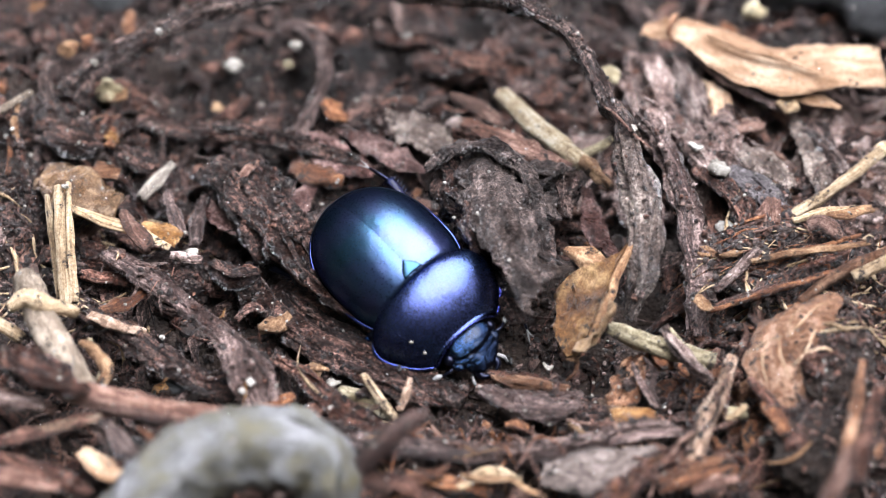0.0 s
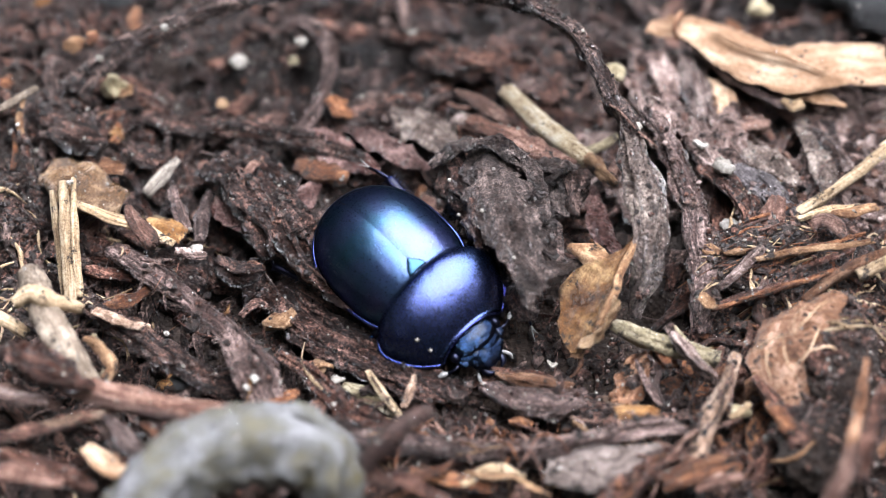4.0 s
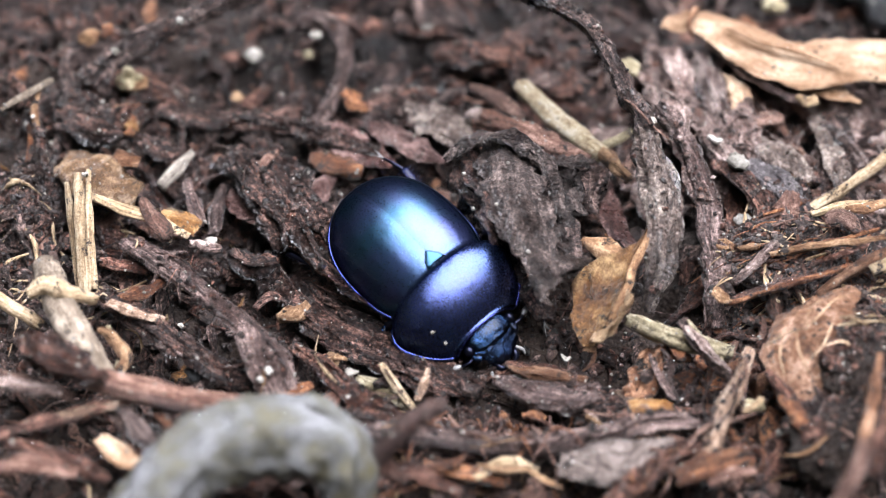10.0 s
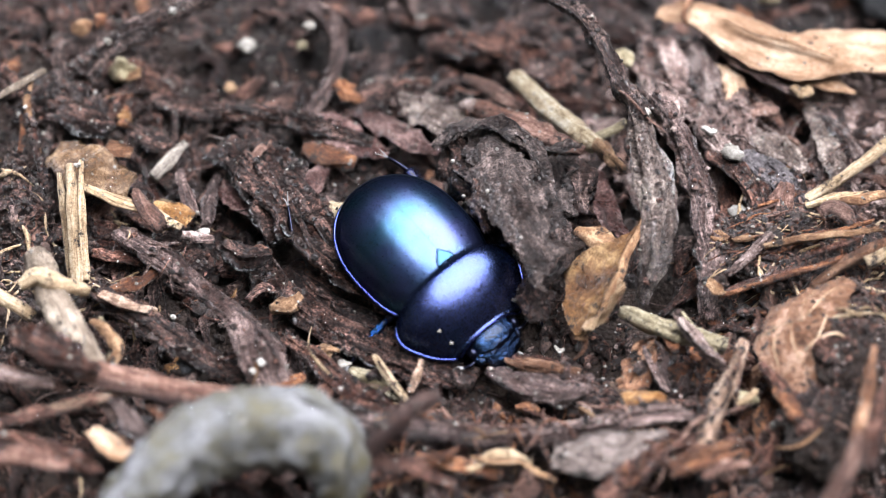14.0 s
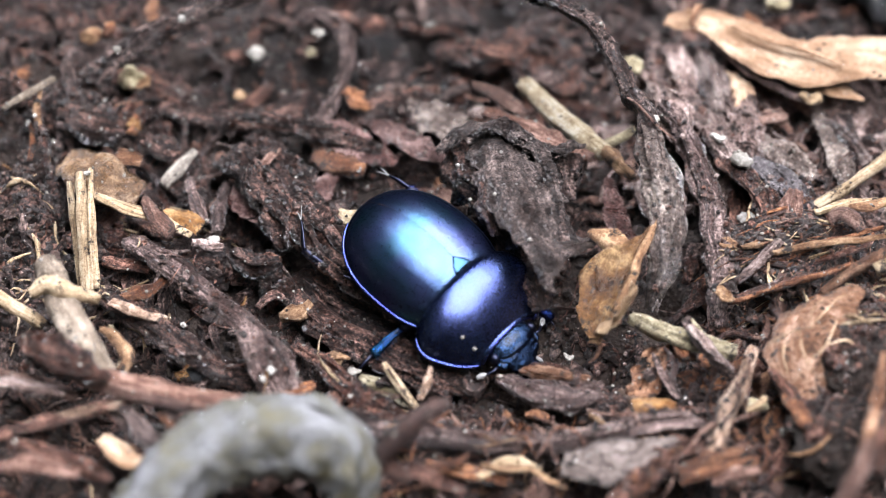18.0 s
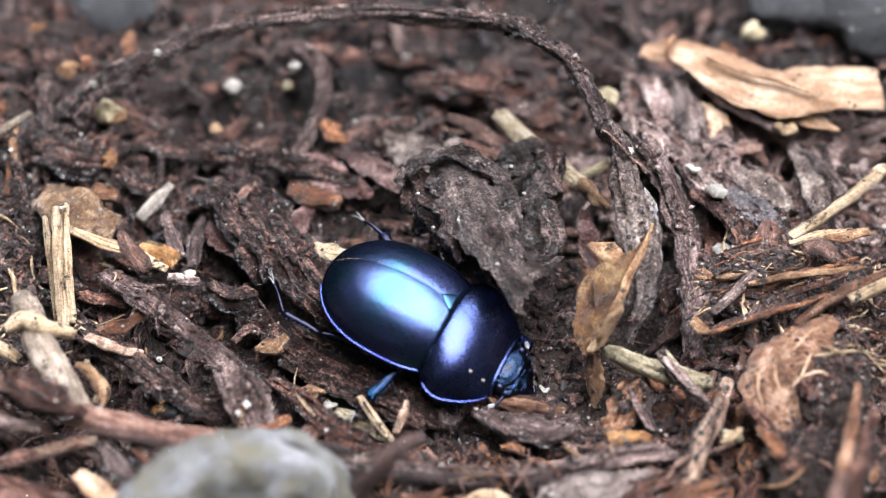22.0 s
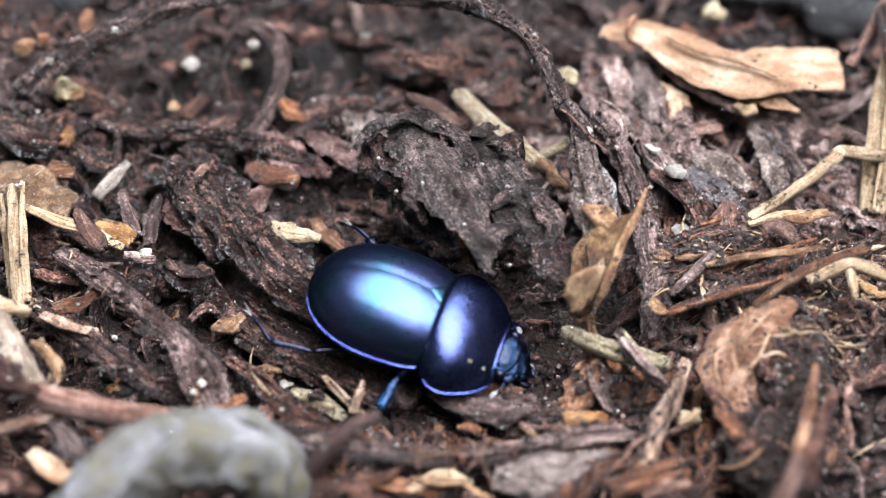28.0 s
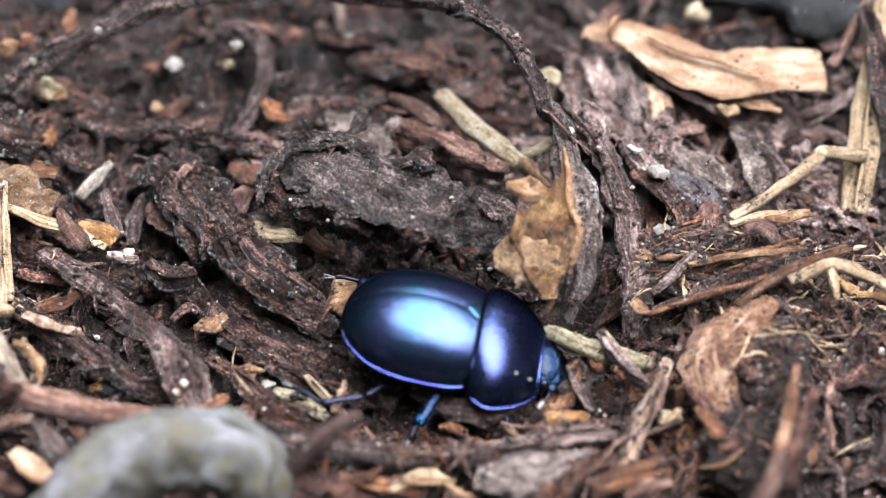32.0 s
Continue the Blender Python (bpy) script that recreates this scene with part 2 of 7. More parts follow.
def shell(name, base, second, rough, coat=0.3, bump=0.02, edge=(0.25, 0.25, 0.5)):
    m, nt, bsdf = material(name)
    co = nt.nodes.new("ShaderNodeTexCoord")
    ob = scaled(nt, co.outputs["Object"], 1000, 1000, 1000)
    soft = node(nt, "ShaderNodeTexNoise", Scale=0.28, Detail=2.0)
    nt.links.new(ob, soft.inputs["Vector"])
    fine = node(nt, "ShaderNodeTexNoise", Scale=9.0, Detail=3.0)
    nt.links.new(ob, fine.inputs["Vector"])
    colour = ramp(nt, soft.outputs[0], ((0.38, base), (0.62, second)))
    nt.links.new(colour, bsdf.inputs["Base Color"])
    bsdf.inputs["Metallic"].default_value = 1.0
    bsdf.inputs["Specular Tint"].default_value = (*edge, 1)
    nt.links.new(ramp(nt, fine.outputs[0], ((0.3, (rough - 0.04,) * 3), (0.7, (rough + 0.06,) * 3))), bsdf.inputs["Roughness"])
    bsdf.inputs["Coat Weight"].default_value, bsdf.inputs["Coat Roughness"].default_value = coat, 0.3
    b = nt.nodes.new("ShaderNodeBump")
    b.inputs["Strength"].default_value, b.inputs["Distance"].default_value = 0.5, bump * MM
    dents = node(nt, "ShaderNodeTexNoise", Scale=1.1, Detail=3.0)
    nt.links.new(ob, dents.inputs["Vector"])
    nt.links.new(math_node(nt, "ADD", fine.outputs[0], math_node(nt, "MULTIPLY", dents.outputs[0], 3.0)), b.inputs["Height"])
    nt.links.new(b.outputs[0], bsdf.inputs["Normal"])
    return m


ELYTRA = shell("elytra_blue", (0.048, 0.06, 0.148), (0.026, 0.066, 0.11), 0.29, coat=0.1, edge=(0.035, 0.08, 0.13))
PRONOTUM = shell("pronotum_violet", (0.038, 0.05, 0.132), (0.03, 0.052, 0.126), 0.26, coat=0.1, bump=0.03, edge=(0.03, 0.045, 0.12))
RIM = shell("rim_violet", (0.026, 0.03, 0.17), (0.04, 0.06, 0.21), 0.25)
HEADBLUE = shell("head_blue", (0.02, 0.045, 0.1), (0.008, 0.016, 0.04), 0.17, bump=0.35)
LEGBLUE = shell("leg_blue", (0.004, 0.012, 0.06), (0.008, 0.008, 0.02), 0.22, bump=0.3)
# brighter copy of the leg blue: one shin's sheen put into its colour
LEGSHEEN = shell("leg_cyan_sheen", (0.012, 0.075, 0.17), (0.008, 0.025, 0.1), 0.2, bump=0.35)
BELLY = shell("belly_black", (0.007, 0.008, 0.02), (0.009, 0.011, 0.026), 0.4)
CLAW = plant("claw_grey", (0.06, 0.058, 0.058), (0.15, 0.146, 0.142), (0.36, 0.35, 0.34), gloss=(0.25, 0.4), bump=0.02)


def water():
    m, nt, bsdf = material("water")
    bsdf.inputs["Base Color"].default_value = (1, 1, 1, 1)
    bsdf.inputs["Transmission Weight"].default_value = 1.0
    bsdf.inputs["IOR"].default_value = 1.33
    bsdf.inputs["Roughness"].default_value = 0.03
    return m


WATER = water()


# ---- mesh tools (millimetres) ----
def spline(pts, n):
    """A smooth line through the points, at n + 1 even steps."""
    p = np.array(pts, float)
    p = np.vstack([2 * p[0] - p[1], p, 2 * p[-1] - p[-2]])
    out = []
    for i in range(n + 1):
        s = i / n * (len(p) - 3)
        k = min(int(s), len(p) - 4)
        u = s - k
        a, b, c, d = p[k:k + 4]
        out.append(0.5 * (2 * b + (c - a) * u + (2 * a - 5 * b + 4 * c - d) * u * u + (3 * b - a - 3 * c + d) * u ** 3))
    return np.array(out)


def sweep(pts, width, thick=None, seg=8, n=None, curl=0.0, twist=0.0, rough=0.12, ridge=0.1, seed=0, lean=0.0, ragged=0.3, wave=0.0, crag=0.1):
    """A bar along a line. width, thick: half sizes along it; curl lifts its edges; lean turns it about its line (degrees)."""
    length = sum(np.linalg.norm(np.subtract(a, b)) for a, b in zip(pts, pts[1:]))
    n = n or int(min(100, max(6, length / 0.3)))
    line = spline(pts, n)
    w = np.interp(np.linspace(0, 1, n + 1), np.linspace(0, 1, len(width)), width) if hasattr(width, "__len__") else np.full(n + 1, float(width))
    t = w if thick is None else np.interp(np.linspace(0, 1, n + 1), np.linspace(0, 1, len(thick)), thick) if hasattr(thick, "__len__") else np.full(n + 1, float(thick))
    verts, uvs, faces = [], [], []
    run = 0.0
    for i in range(n + 1):
        a, b = line[max(0, i - 1)], line[min(n, i + 1)]
        along = Vector(b - a).normalized()
        side = along.cross(Vector((0, 0, 1)))
        side = side.normalized() if side.length > 1e-3 else Vector((1, 0, 0))
        up = side.cross(along)
        turn = radians(lean + twist * i / n)
        side, up = side * math.cos(turn) + up * math.sin(turn), up * math.cos(turn) - side * math.sin(turn)
        if i:
            run += float(np.linalg.norm(line[i] - line[i - 1]))
        for k in range(seg):
            ang = 2 * math.pi * k / seg
            c, s = math.cos(ang), math.sin(ang)
            p = noise.noise(Vector((run * 0.9, k * 1.7, seed * 7.3))) * rough + noise.noise(Vector((run * 0.12, k * 5.3, seed * 3.1 + 50))) * ridge
            q = 1 + 1.6 * p
            x, z = w[i] * c * q, t[i] * s * q + curl * w[i] * c * c
            if wave:
                z += wave * (noise.noise(Vector((run * 0.5, c * w[i] * 0.5, seed * 1.9 + 9))) + 0.45 * noise.noise(Vector((run * 1.3, c * w[i] * 1.3, seed))))
            push = ragged * w[i] * noise.noise(Vector((k * 2.1, seed * 4.7, i * 0.01))) if i in (0, n) else 0.0
            spot = Vector(line[i]) + side * x + up * z + along * push
            if crag:
                o = Vector((run * 0.2 + seed * 2.1, c * w[i] * 2.3, s * t[i] * 2.3))
                lift = noise.noise(o) + 0.9 * (0.4 - 1.6 * abs(noise.noise(o * 1.9))) + 0.6 * noise.noise(Vector((o.x * 3.5, o.y * 2.2, o.z * 2.2)))
                spot += (side * c + up * s) * lift * min(crag, 0.6 * max(t[i], 0.1))
            verts.append(spot)
            uvs.append((run, ang * max(w[i], 0.05)))
    for i in range(n):
        for k in range(seg):
            j = (k + 1) % seg
            faces.append((i * seg + k, i * seg + j, (i + 1) * seg + j, (i + 1) * seg + k))
    for i, order in ((0, -1), (n, 1)):
        ring = [i * seg + k for k in range(seg)][::order]
        centre = len(verts)
        verts.append(sum((verts[k] for k in ring), Vector()) / seg)
        uvs.append(uvs[ring[0]])
        faces.extend((ring[k], ring[(k + 1) % seg], centre) for k in range(seg))
    return verts, faces, uvs


def sheet(pts, left, right, thick=0.1, n=60, m=14, arch=0.25, torn=0.2, crease=0.25, lean=0.0, twist=0.0, roll=0.0, seed=0):
    """A leaf along a line: half widths to its two sides, torn edges, creases; arch bends it over, roll curls its edges up."""
    line = spline(pts, n)
    def along_it(w):
        return np.interp(np.linspace(0, 1, n + 1), np.linspace(0, 1, len(w)), w)
    wide = {-1: along_it(left), 1: along_it(right)}
    verts, uvs, faces = [], [], []
    run, cols = 0.0, 2 * m + 1
    for i in range(n + 1):
        ahead = Vector(line[min(n, i + 1)] - line[max(0, i - 1)]).normalized()
        side = ahead.cross(Vector((0, 0, 1)))
        side = side.normalized() if side.length > 1e-3 else Vector((1, 0, 0))
        up = side.cross(ahead)
        turn = radians(lean + twist * i / n)
        side, up = side * math.cos(turn) + up * math.sin(turn), up * math.cos(turn) - side * math.sin(turn)
        if i:
            run += float(np.linalg.norm(line[i] - line[i - 1]))
        for j in range(cols):
            v = (j - m) / m
            s = 1 if v > 0 else -1
            edge = noise.noise(Vector((run * 0.7, s * 3.1, seed * 1.7))) + 0.6 * noise.noise(Vector((run * 2.1, s * 5.3, seed))) + 0.18 * noise.noise(Vector((run * 5.7, s, seed * 2.9)))
            x = v * wide[s][i] * max(0.12, 1 + 1.5 * torn * edge)
            o = Vector((run * 0.45 + seed * 3.3, x * 0.6, seed))
            fold = 0.8 * (0.35 - abs(noise.noise(o))) + 0.45 * (0.3 - abs(noise.noise(o * 2.3))) + 0.2 * noise.noise(o * 5.5)
            w = wide[s][i]
            z = -arch * w * v * v + roll * w * max(0.0, abs(v) - 0.55) ** 2 * 3 + crease * fold * (0.6 + 0.6 * abs(v))
            slip = torn * w * noise.noise(Vector((v * 3.7, seed * 4.1, i * 0.01))) * (1.6 if i in (0, n) else 0.0)
            verts.append(Vector(line[i]) + side * x + up * z + ahead * slip)
            uvs.append((run, x))
            verts.append(verts[-1] - up * thick * (0.25 + 0.75 * (1 - abs(v) ** 3)))
            uvs.append((run, x))
    def at(i, j, low):
        return (i * cols + j) * 2 + low
    for i in range(n):
        for j in range(cols - 1):
            faces.append((at(i, j, 0), at(i, j + 1, 0), at(i + 1, j + 1, 0), at(i + 1, j, 0)))
            faces.append((at(i, j, 1), at(i + 1, j, 1), at(i + 1, j + 1, 1), at(i, j + 1, 1)))
        for j, flip in ((0, 0), (cols - 1, 1)):
            q = (at(i, j, 0), at(i + 1, j, 0), at(i + 1, j, 1), at(i, j, 1))
            faces.append(q[::-1] if flip else q)
    for i, flip in ((0, 1), (n, 0)):
        for j in range(cols - 1):
            q = (at(i, j, 0), at(i, j + 1, 0), at(i, j + 1, 1), at(i, j, 1))
            faces.append(q[::-1] if not flip else q)
    return verts, faces, uvs


def clod(centre, size, seed=0, fine=5):
    """A crusty lump of soil and rotten fibre."""
    bm = bmesh.new()
    bmesh.ops.create_icosphere(bm, subdivisions=fine, radius=1)
    verts = []
    for v in bm.verts:
        p = Vector((v.co.x * size[0], v.co.y * size[1], v.co.z * size[2]))
        o = p + Vector((seed * 7.7, seed * 3.1, 0))
        k = 0.55 * noise.noise(o * 0.45) + 0.5 * (0.35 - abs(noise.noise(o * 0.9))) + 0.32 * noise.noise(o * 2.2) + 0.2 * noise.noise(o * 5.0)
        verts.append(Vector(centre) + p + v.co * k * 0.9)
    faces = [tuple(v.index for v in f.verts) for f in bm.faces]
    bm.free()
    return verts, faces, [(v.x, v.y) for v in verts]


def blob(centre, size, seed=0, rough=0.25, turn=0.0, fine=2, freq=0.9):
    """A worn lump."""
    bm = bmesh.new()
    bmesh.ops.create_icosphere(bm, subdivisions=fine, radius=1)
    verts = []
    r = Matrix.Rotation(radians(turn), 3, "Z")
    for v in bm.verts:
        k = 1 + rough * 1.6 * noise.noise(v.co * freq * 1.4 + Vector((seed * 3.7, seed, 0))) + rough * 0.5 * noise.noise(v.co * 4 + Vector((0, seed * 2.3, 0)))
        verts.append(Vector(centre) + r @ Vector((v.co.x * size[0] * k, v.co.y * size[1] * k, v.co.z * size[2] * k)))
    faces = [tuple(v.index for v in f.verts) for f in bm.faces]
    bm.free()
    return verts, faces, [(v.x, v.y) for v in verts]


def join(*shapes):
    verts, faces, uvs = [], [], []
    for v, f, u in shapes:
        k = len(verts)
        verts.extend(v)
        uvs.extend(u)
        faces.extend(tuple(i + k for i in face) for face in f)
    return verts, faces, uvs


def mesh(name, shape, origin, mat, smooth=True):
    verts, faces, uvs = shape
    me = bpy.data.meshes.new(name)
    o = Vector(origin)
    me.from_pydata([(Vector(v) - o) * MM for v in verts], [], faces)
    layer = me.uv_layers.new(name="UVMap")
    index = np.empty(len(me.loops), np.int32)
    me.loops.foreach_get("vertex_index", index)
    layer.data.foreach_set("uv", np.array(uvs, np.float32)[index].ravel())
    me.polygons.foreach_set("use_smooth", np.full(len(me.polygons), smooth))
    me.materials.append(mat)
    me.update()
    return me


def thing(name, shape, mat, label, category, group="", kind=""):
    """A top-level thing of one mesh, its origin at its base."""
    v = np.array([tuple(p) for p in shape[0]])
    o = Vector((*v[:, :2].mean(0), v[:, 2].min()))
    ob = new(name, mesh(name, shape, o, mat))
    ob.location = o * MM
    return tagged(ob, label, category, group, kind)


def whole(name, at, label, category, group=""):
    """A top-level thing of several parts: an empty at its base."""
    ob = new(name)
    ob.empty_display_size = 0.002
    ob.location = Vector(at) * MM
    ob["at"] = Vector(at)
    return tagged(ob, label, category, group)


def part(name, shape, mat, parent, label="", at=None):
    """One mesh under a thing. Its shape is given in the thing's own millimetres, or in the world's where at is the thing's base."""
    ob = new(name, mesh(name, shape, at or (0, 0, 0), mat))
    ob.parent = parent
    return tagged(ob, label)


# ---- the ground ----
def bump_at(x, y, cx, cy, sx, sy, h):
    return h * math.exp(-((x - cx) / sx) ** 2 - ((y - cy) / sy) ** 2)


# kept bare of litter, so that near-black soil deepens their shade
HOLLOWS = ((-16.8, 14.8, 3.1, 3.5), (-6.1, 17.8, 2.6, 2.2), (-24.5, 12.3, 1.3, 1.8), (-22.9, -0.9, 2.2, 1.6), (14.3, 3.7, 1.0, 2.5), (9.1, 4.3, 1.5, 3.0), (18.1, 3.4, 1.5, 2.0), (-26.6, 0.1, 1.7, 2.0), (12.5, -5.1, 1.6, 1.8), (1.8, 16.1, 1.7, 1.1), (-30.3, 16.7, 1.5, 1.8), (-9.6, 15.0, 1.5, 3.0), (-13.2, 6.5, 1.5, 1.5), (8.5, 16.7, 1.5, 1.5), (1.9, -9.5, 2.2, 1.2), (-21.2, -9.0, 1.1, 1.2), (-11.2, 17.8, 1.3, 2.0), (-3.3, 18.9, 2.2, 1.5), (-8.1, 23.4, 4.4, 0.8), (-20.2, 15.6, 1.5, 2.0), (0.3, 22.3, 2.2, 1.0))


def hollow(x, y):
    """How deep inside one of the bare dark hollows a place lies, 0 to 1."""
    return max(0.0, max(1 - ((x - cx) / rx) ** 2 - ((y - cy) / ry) ** 2 for cx, cy, rx, ry in HOLLOWS))


def ground_z(x, y):
    z = -3.4 - 2.4 * min(1.0, 1.6 * hollow(x, y))
    z += bump_at(x, y, 27, -9, 9, 9, 4.5) + bump_at(x, y, -31, -2, 9, 16, 2.2) + bump_at(x, y, -27, 16, 9, 7, 2.5)
    z += bump_at(x, y, 20, 8, 8, 7, 2.0) + bump_at(x, y, -10, -22, 16, 6, 1.5) + bump_at(x, y, 8, -20, 14, 5, 0.8)
    far = max(0.0, math.hypot(x, y) - 60)
    fade = math.exp(-far / 40)
    rough = 1.0 - 0.75 * math.exp(-((x - 0) / 13) ** 2 - ((y + 8) / 8) ** 2)
    z += fade * rough * (1.5 * noise.noise(Vector((x * 0.16, y * 0.16, 3))) + 1.0 * noise.noise(Vector((x * 0.5, y * 0.5, 9))))
    z += fade * 0.35 * noise.noise(Vector((x * 1.5, y * 1.5, 1)))
    z += min(far, 2500) * 0.012 * noise.noise(Vector((x * 0.0006, y * 0.0006, 0)))
    return z


def build_ground():
    def steps(half, count, reach):
        inner = np.linspace(-half, half, count)
        outer = half + (reach - half) * (np.linspace(0, 1, 26)[1:] ** 5)
        return np.concatenate([-outer[::-1], inner, outer])
    xs, ys = steps(46, 190, 60000), steps(36, 150, 60000)
    verts = [(x, y, ground_z(x, y)) for y in ys for x in xs]
    nx = len(xs)
    faces = [(j * nx + i, j * nx + i + 1, (j + 1) * nx + i + 1, (j + 1) * nx + i) for j in range(len(ys) - 1) for i in range(nx - 1)]
    ob = new("ground", mesh("ground", (verts, faces, [(v[0], v[1]) for v in verts]), (0, 0, 0), SOIL))
    tagged(ob, "dark damp forest soil under leaf litter", "ground", kind="structure")


build_ground()


def build_sky_screen():
    """An added, unseen dark ring at a distance; it hides the low sky from reflections."""
    verts, faces = [], []
    n = 72
    for k in range(n):
        a = 2 * math.pi * k / n
        top = 7500 + 2200 * noise.noise(Vector((math.cos(a) * 4, math.sin(a) * 4, 2))) + 900 * (k % 2)
        for r, z in ((8000, -300), (8000, top * 0.6), (8300, top), (8900, top), (9000, -300)):
            verts.append((r * math.cos(a), r * math.sin(a), z))
    for k in range(n):
        for j in range(4):
            p, q = k * 5 + j, (k + 1) % n * 5 + j
            faces.append((p, p + 1, q + 1, q))
    ob = new("backdrop", mesh("backdrop", (verts, faces, [(v[0], v[2]) for v in verts]), (0, 0, 0), SCREEN))
    tagged(ob, "unseen dark ring added to hide the low sky", "forest", kind="structure")


build_sky_screen()


# ---- roots, bark and sticks ----
def strand_on(pts, width, thick, a, b, angle, size, seed):
    """A raised bark strand along a root's surface, from a to b of its length."""
    n = 40
    line = spline(pts, n)
    w = np.interp(np.linspace(0, 1, n + 1), np.linspace(0, 1, len(width)), width)
    t = np.interp(np.linspace(0, 1, n + 1), np.linspace(0, 1, len(thick)), thick)
    out = []
    for u in np.linspace(a, b, 9):
        i = int(round(u * n))
        along = Vector(line[min(n, i + 1)] - line[max(0, i - 1)]).normalized()
        side = along.cross(Vector((0, 0, 1))).normalized()
        up = side.cross(along)
        ang = radians(angle + 25 * noise.noise(Vector((u * 4, seed, 0))))
        out.append(tuple(Vector(line[i]) + side * w[i] * math.cos(ang) + up * t[i] * math.sin(ang)))
    return sweep(out, [size * 0.3, size, size * 0.8, size, size * 0.2], thick=size * 0.7, seg=7, n=26, rough=0.4, ridge=0.3, seed=seed, crag=0.08)


def root(name, pts, width, mat, label, category, thick=None, group="", strands=4, part_mat=None, **shape):
    thick = width if thick is None else thick
    width = width if hasattr(width, "__len__") else [width, width]
    thick = thick if hasattr(thick, "__len__") else [thick, thick]
    body = sweep(pts, width, thick, **shape)
    if not strands:
        return thing(name, body, mat, label, category, group)
    mid = pts[len(pts) // 2]
    ob = whole(name, mid, label, category, group)
    part("shaft", body, mat, ob, at=mid)
    rng = random.Random(shape.get("seed", 0))
    for i in range(strands):
        a = rng.uniform(0, 0.6)
        part("bark_strand", strand_on(pts, width, thick, a, min(0.98, a + rng.uniform(0.25, 0.5)), rng.uniform(25, 155), 0.16 * max(width) ** 0.6 + 0.05, shape.get("seed", 0) * 10 + i), part_mat or mat, ob, at=mid)
    return ob


def build_roots():
    root("arching_root", [(-26.1, 11.4, 1.0), (-25.1, 12.2, 2.0), (-23.6, 13.0, 2.8), (-22.0, 13.6, 3.6), (-20.1, 14.3, 4.2), (-17.8, 15.0, 4.8), (-15.9, 15.3, 5.4), (-13.9, 15.3, 6.0)] + [(-6.2, 15.6, 6.8), (-0.9, 14.6, 7.4), (3.6, 13.1, 8.0)] + [(4.1, 12.7, 8.4), (5.7, 11.2, 8.6), (7.2, 9.7, 8.6), (8.5, 7.4, 8.3), (9.7, 4.6, 7.8), (10.7, 2.7, 7.3), (11.2, 1.7, 6.8)], [0.85, 0.8, 0.75, 0.7, 0.6, 0.5, 0.45, 0.45, 0.5, 0.5, 0.5, 0.5, 0.55, 0.6, 0.5],
         GREYBARK, "thin dark root arching over the leaf litter, flecked with grit", "root", seg=14, n=190, rough=0.4, ridge=0.5, seed=1, crag=0.25, strands=6)
    root("flat_root", [(10.7, 2.5, 7.0), (11.1, 0.4, 6.0), (11.6, -1.4, 5.0), (11.9, -3.5, 4.0), (11.8, -5.3, 2.8), (11.6, -6.3, 1.2), (11.1, -6.8, -1.0)], [0.5, 0.8, 1.0, 1.05, 0.95, 0.75, 0.5],
         SHEENGREY, "flattened grey root strip with lengthwise wrinkles", "root", thick=[0.4, 0.55, 0.6, 0.6, 0.55, 0.5, 0.4], seg=24, n=90, rough=0.2, ridge=0.5, crag=0.28, strands=6, seed=2, lean=-20)
    root("flat_root", [(12.0, 6.9, 3.5), (13.2, 5.1, 3.5), (14.1, 2.8, 3.2), (14.9, -0.2, 2.6), (15.2, -2.6, 2.0), (15.5, -4.7, 1.0), (15.6, -6.7, 0.0), (15.3, -7.9, -1.5)], [0.35, 0.6, 0.75, 0.75, 0.75, 0.8, 0.8, 0.6],
         STALK, "dark curved root strip lying in the litter", "root", thick=0.5, seg=18, n=90, rough=0.3, ridge=0.5, crag=0.3, seed=3, lean=-15)
    root("curved_bark", [(15.7, 4.3, 1.0), (17.3, 2.9, 1.2), (18.6, 1.0, 1.0), (18.7, -0.6, 0.6), (17.5, -1.8, 0.0)], [0.3, 0.6, 0.7, 0.6, 0.3], REDBARK, "reddish-brown curved rim of a rotten bark cup", "bark", thick=0.4, seg=14, n=60, rough=0.3, ridge=0.4, crag=0.25, seed=161, strands=3)
    root("grey_flake", [(17.5, 5.6, 0.5), (19.3, 3.5, 0.8), (21.0, 1.3, 1.0), (22.1, -0.1, 0.6)], [0.4, 0.9, 0.8, 0.3], plant("blue_grey_bark", (0.03, 0.026, 0.027), (0.105, 0.09, 0.092), (0.34, 0.3, 0.3), gloss=(0.35, 0.7), wet=0.6, bump=0.5, speck=0.2, grit=0.3), "bluish-grey slanting bark flake", "bark", thick=0.3, seg=16, n=60, rough=0.2, ridge=0.5, crag=0.2, seed=162, strands=3)
    root("leaf_stalk", [(-23.1, -1.5, -0.5), (-20.4, -4.4, 0.5), (-17.7, -7.3, 0.8), (-15.0, -10.3, 1.0), (-13.4, -13.6, 1.3), (-12.7, -15.6, 0.6)], [0.6, 0.95, 0.72, 0.75, 1.35, 1.1],
         STALK, "flat dark rotting stalk widening to one end, dotted with grit", "stalk", thick=[0.3, 0.4, 0.35, 0.35, 0.4, 0.3], seg=18, rough=0.08, ridge=0.3, crag=0.08, strands=3, seed=4, curl=0.15)
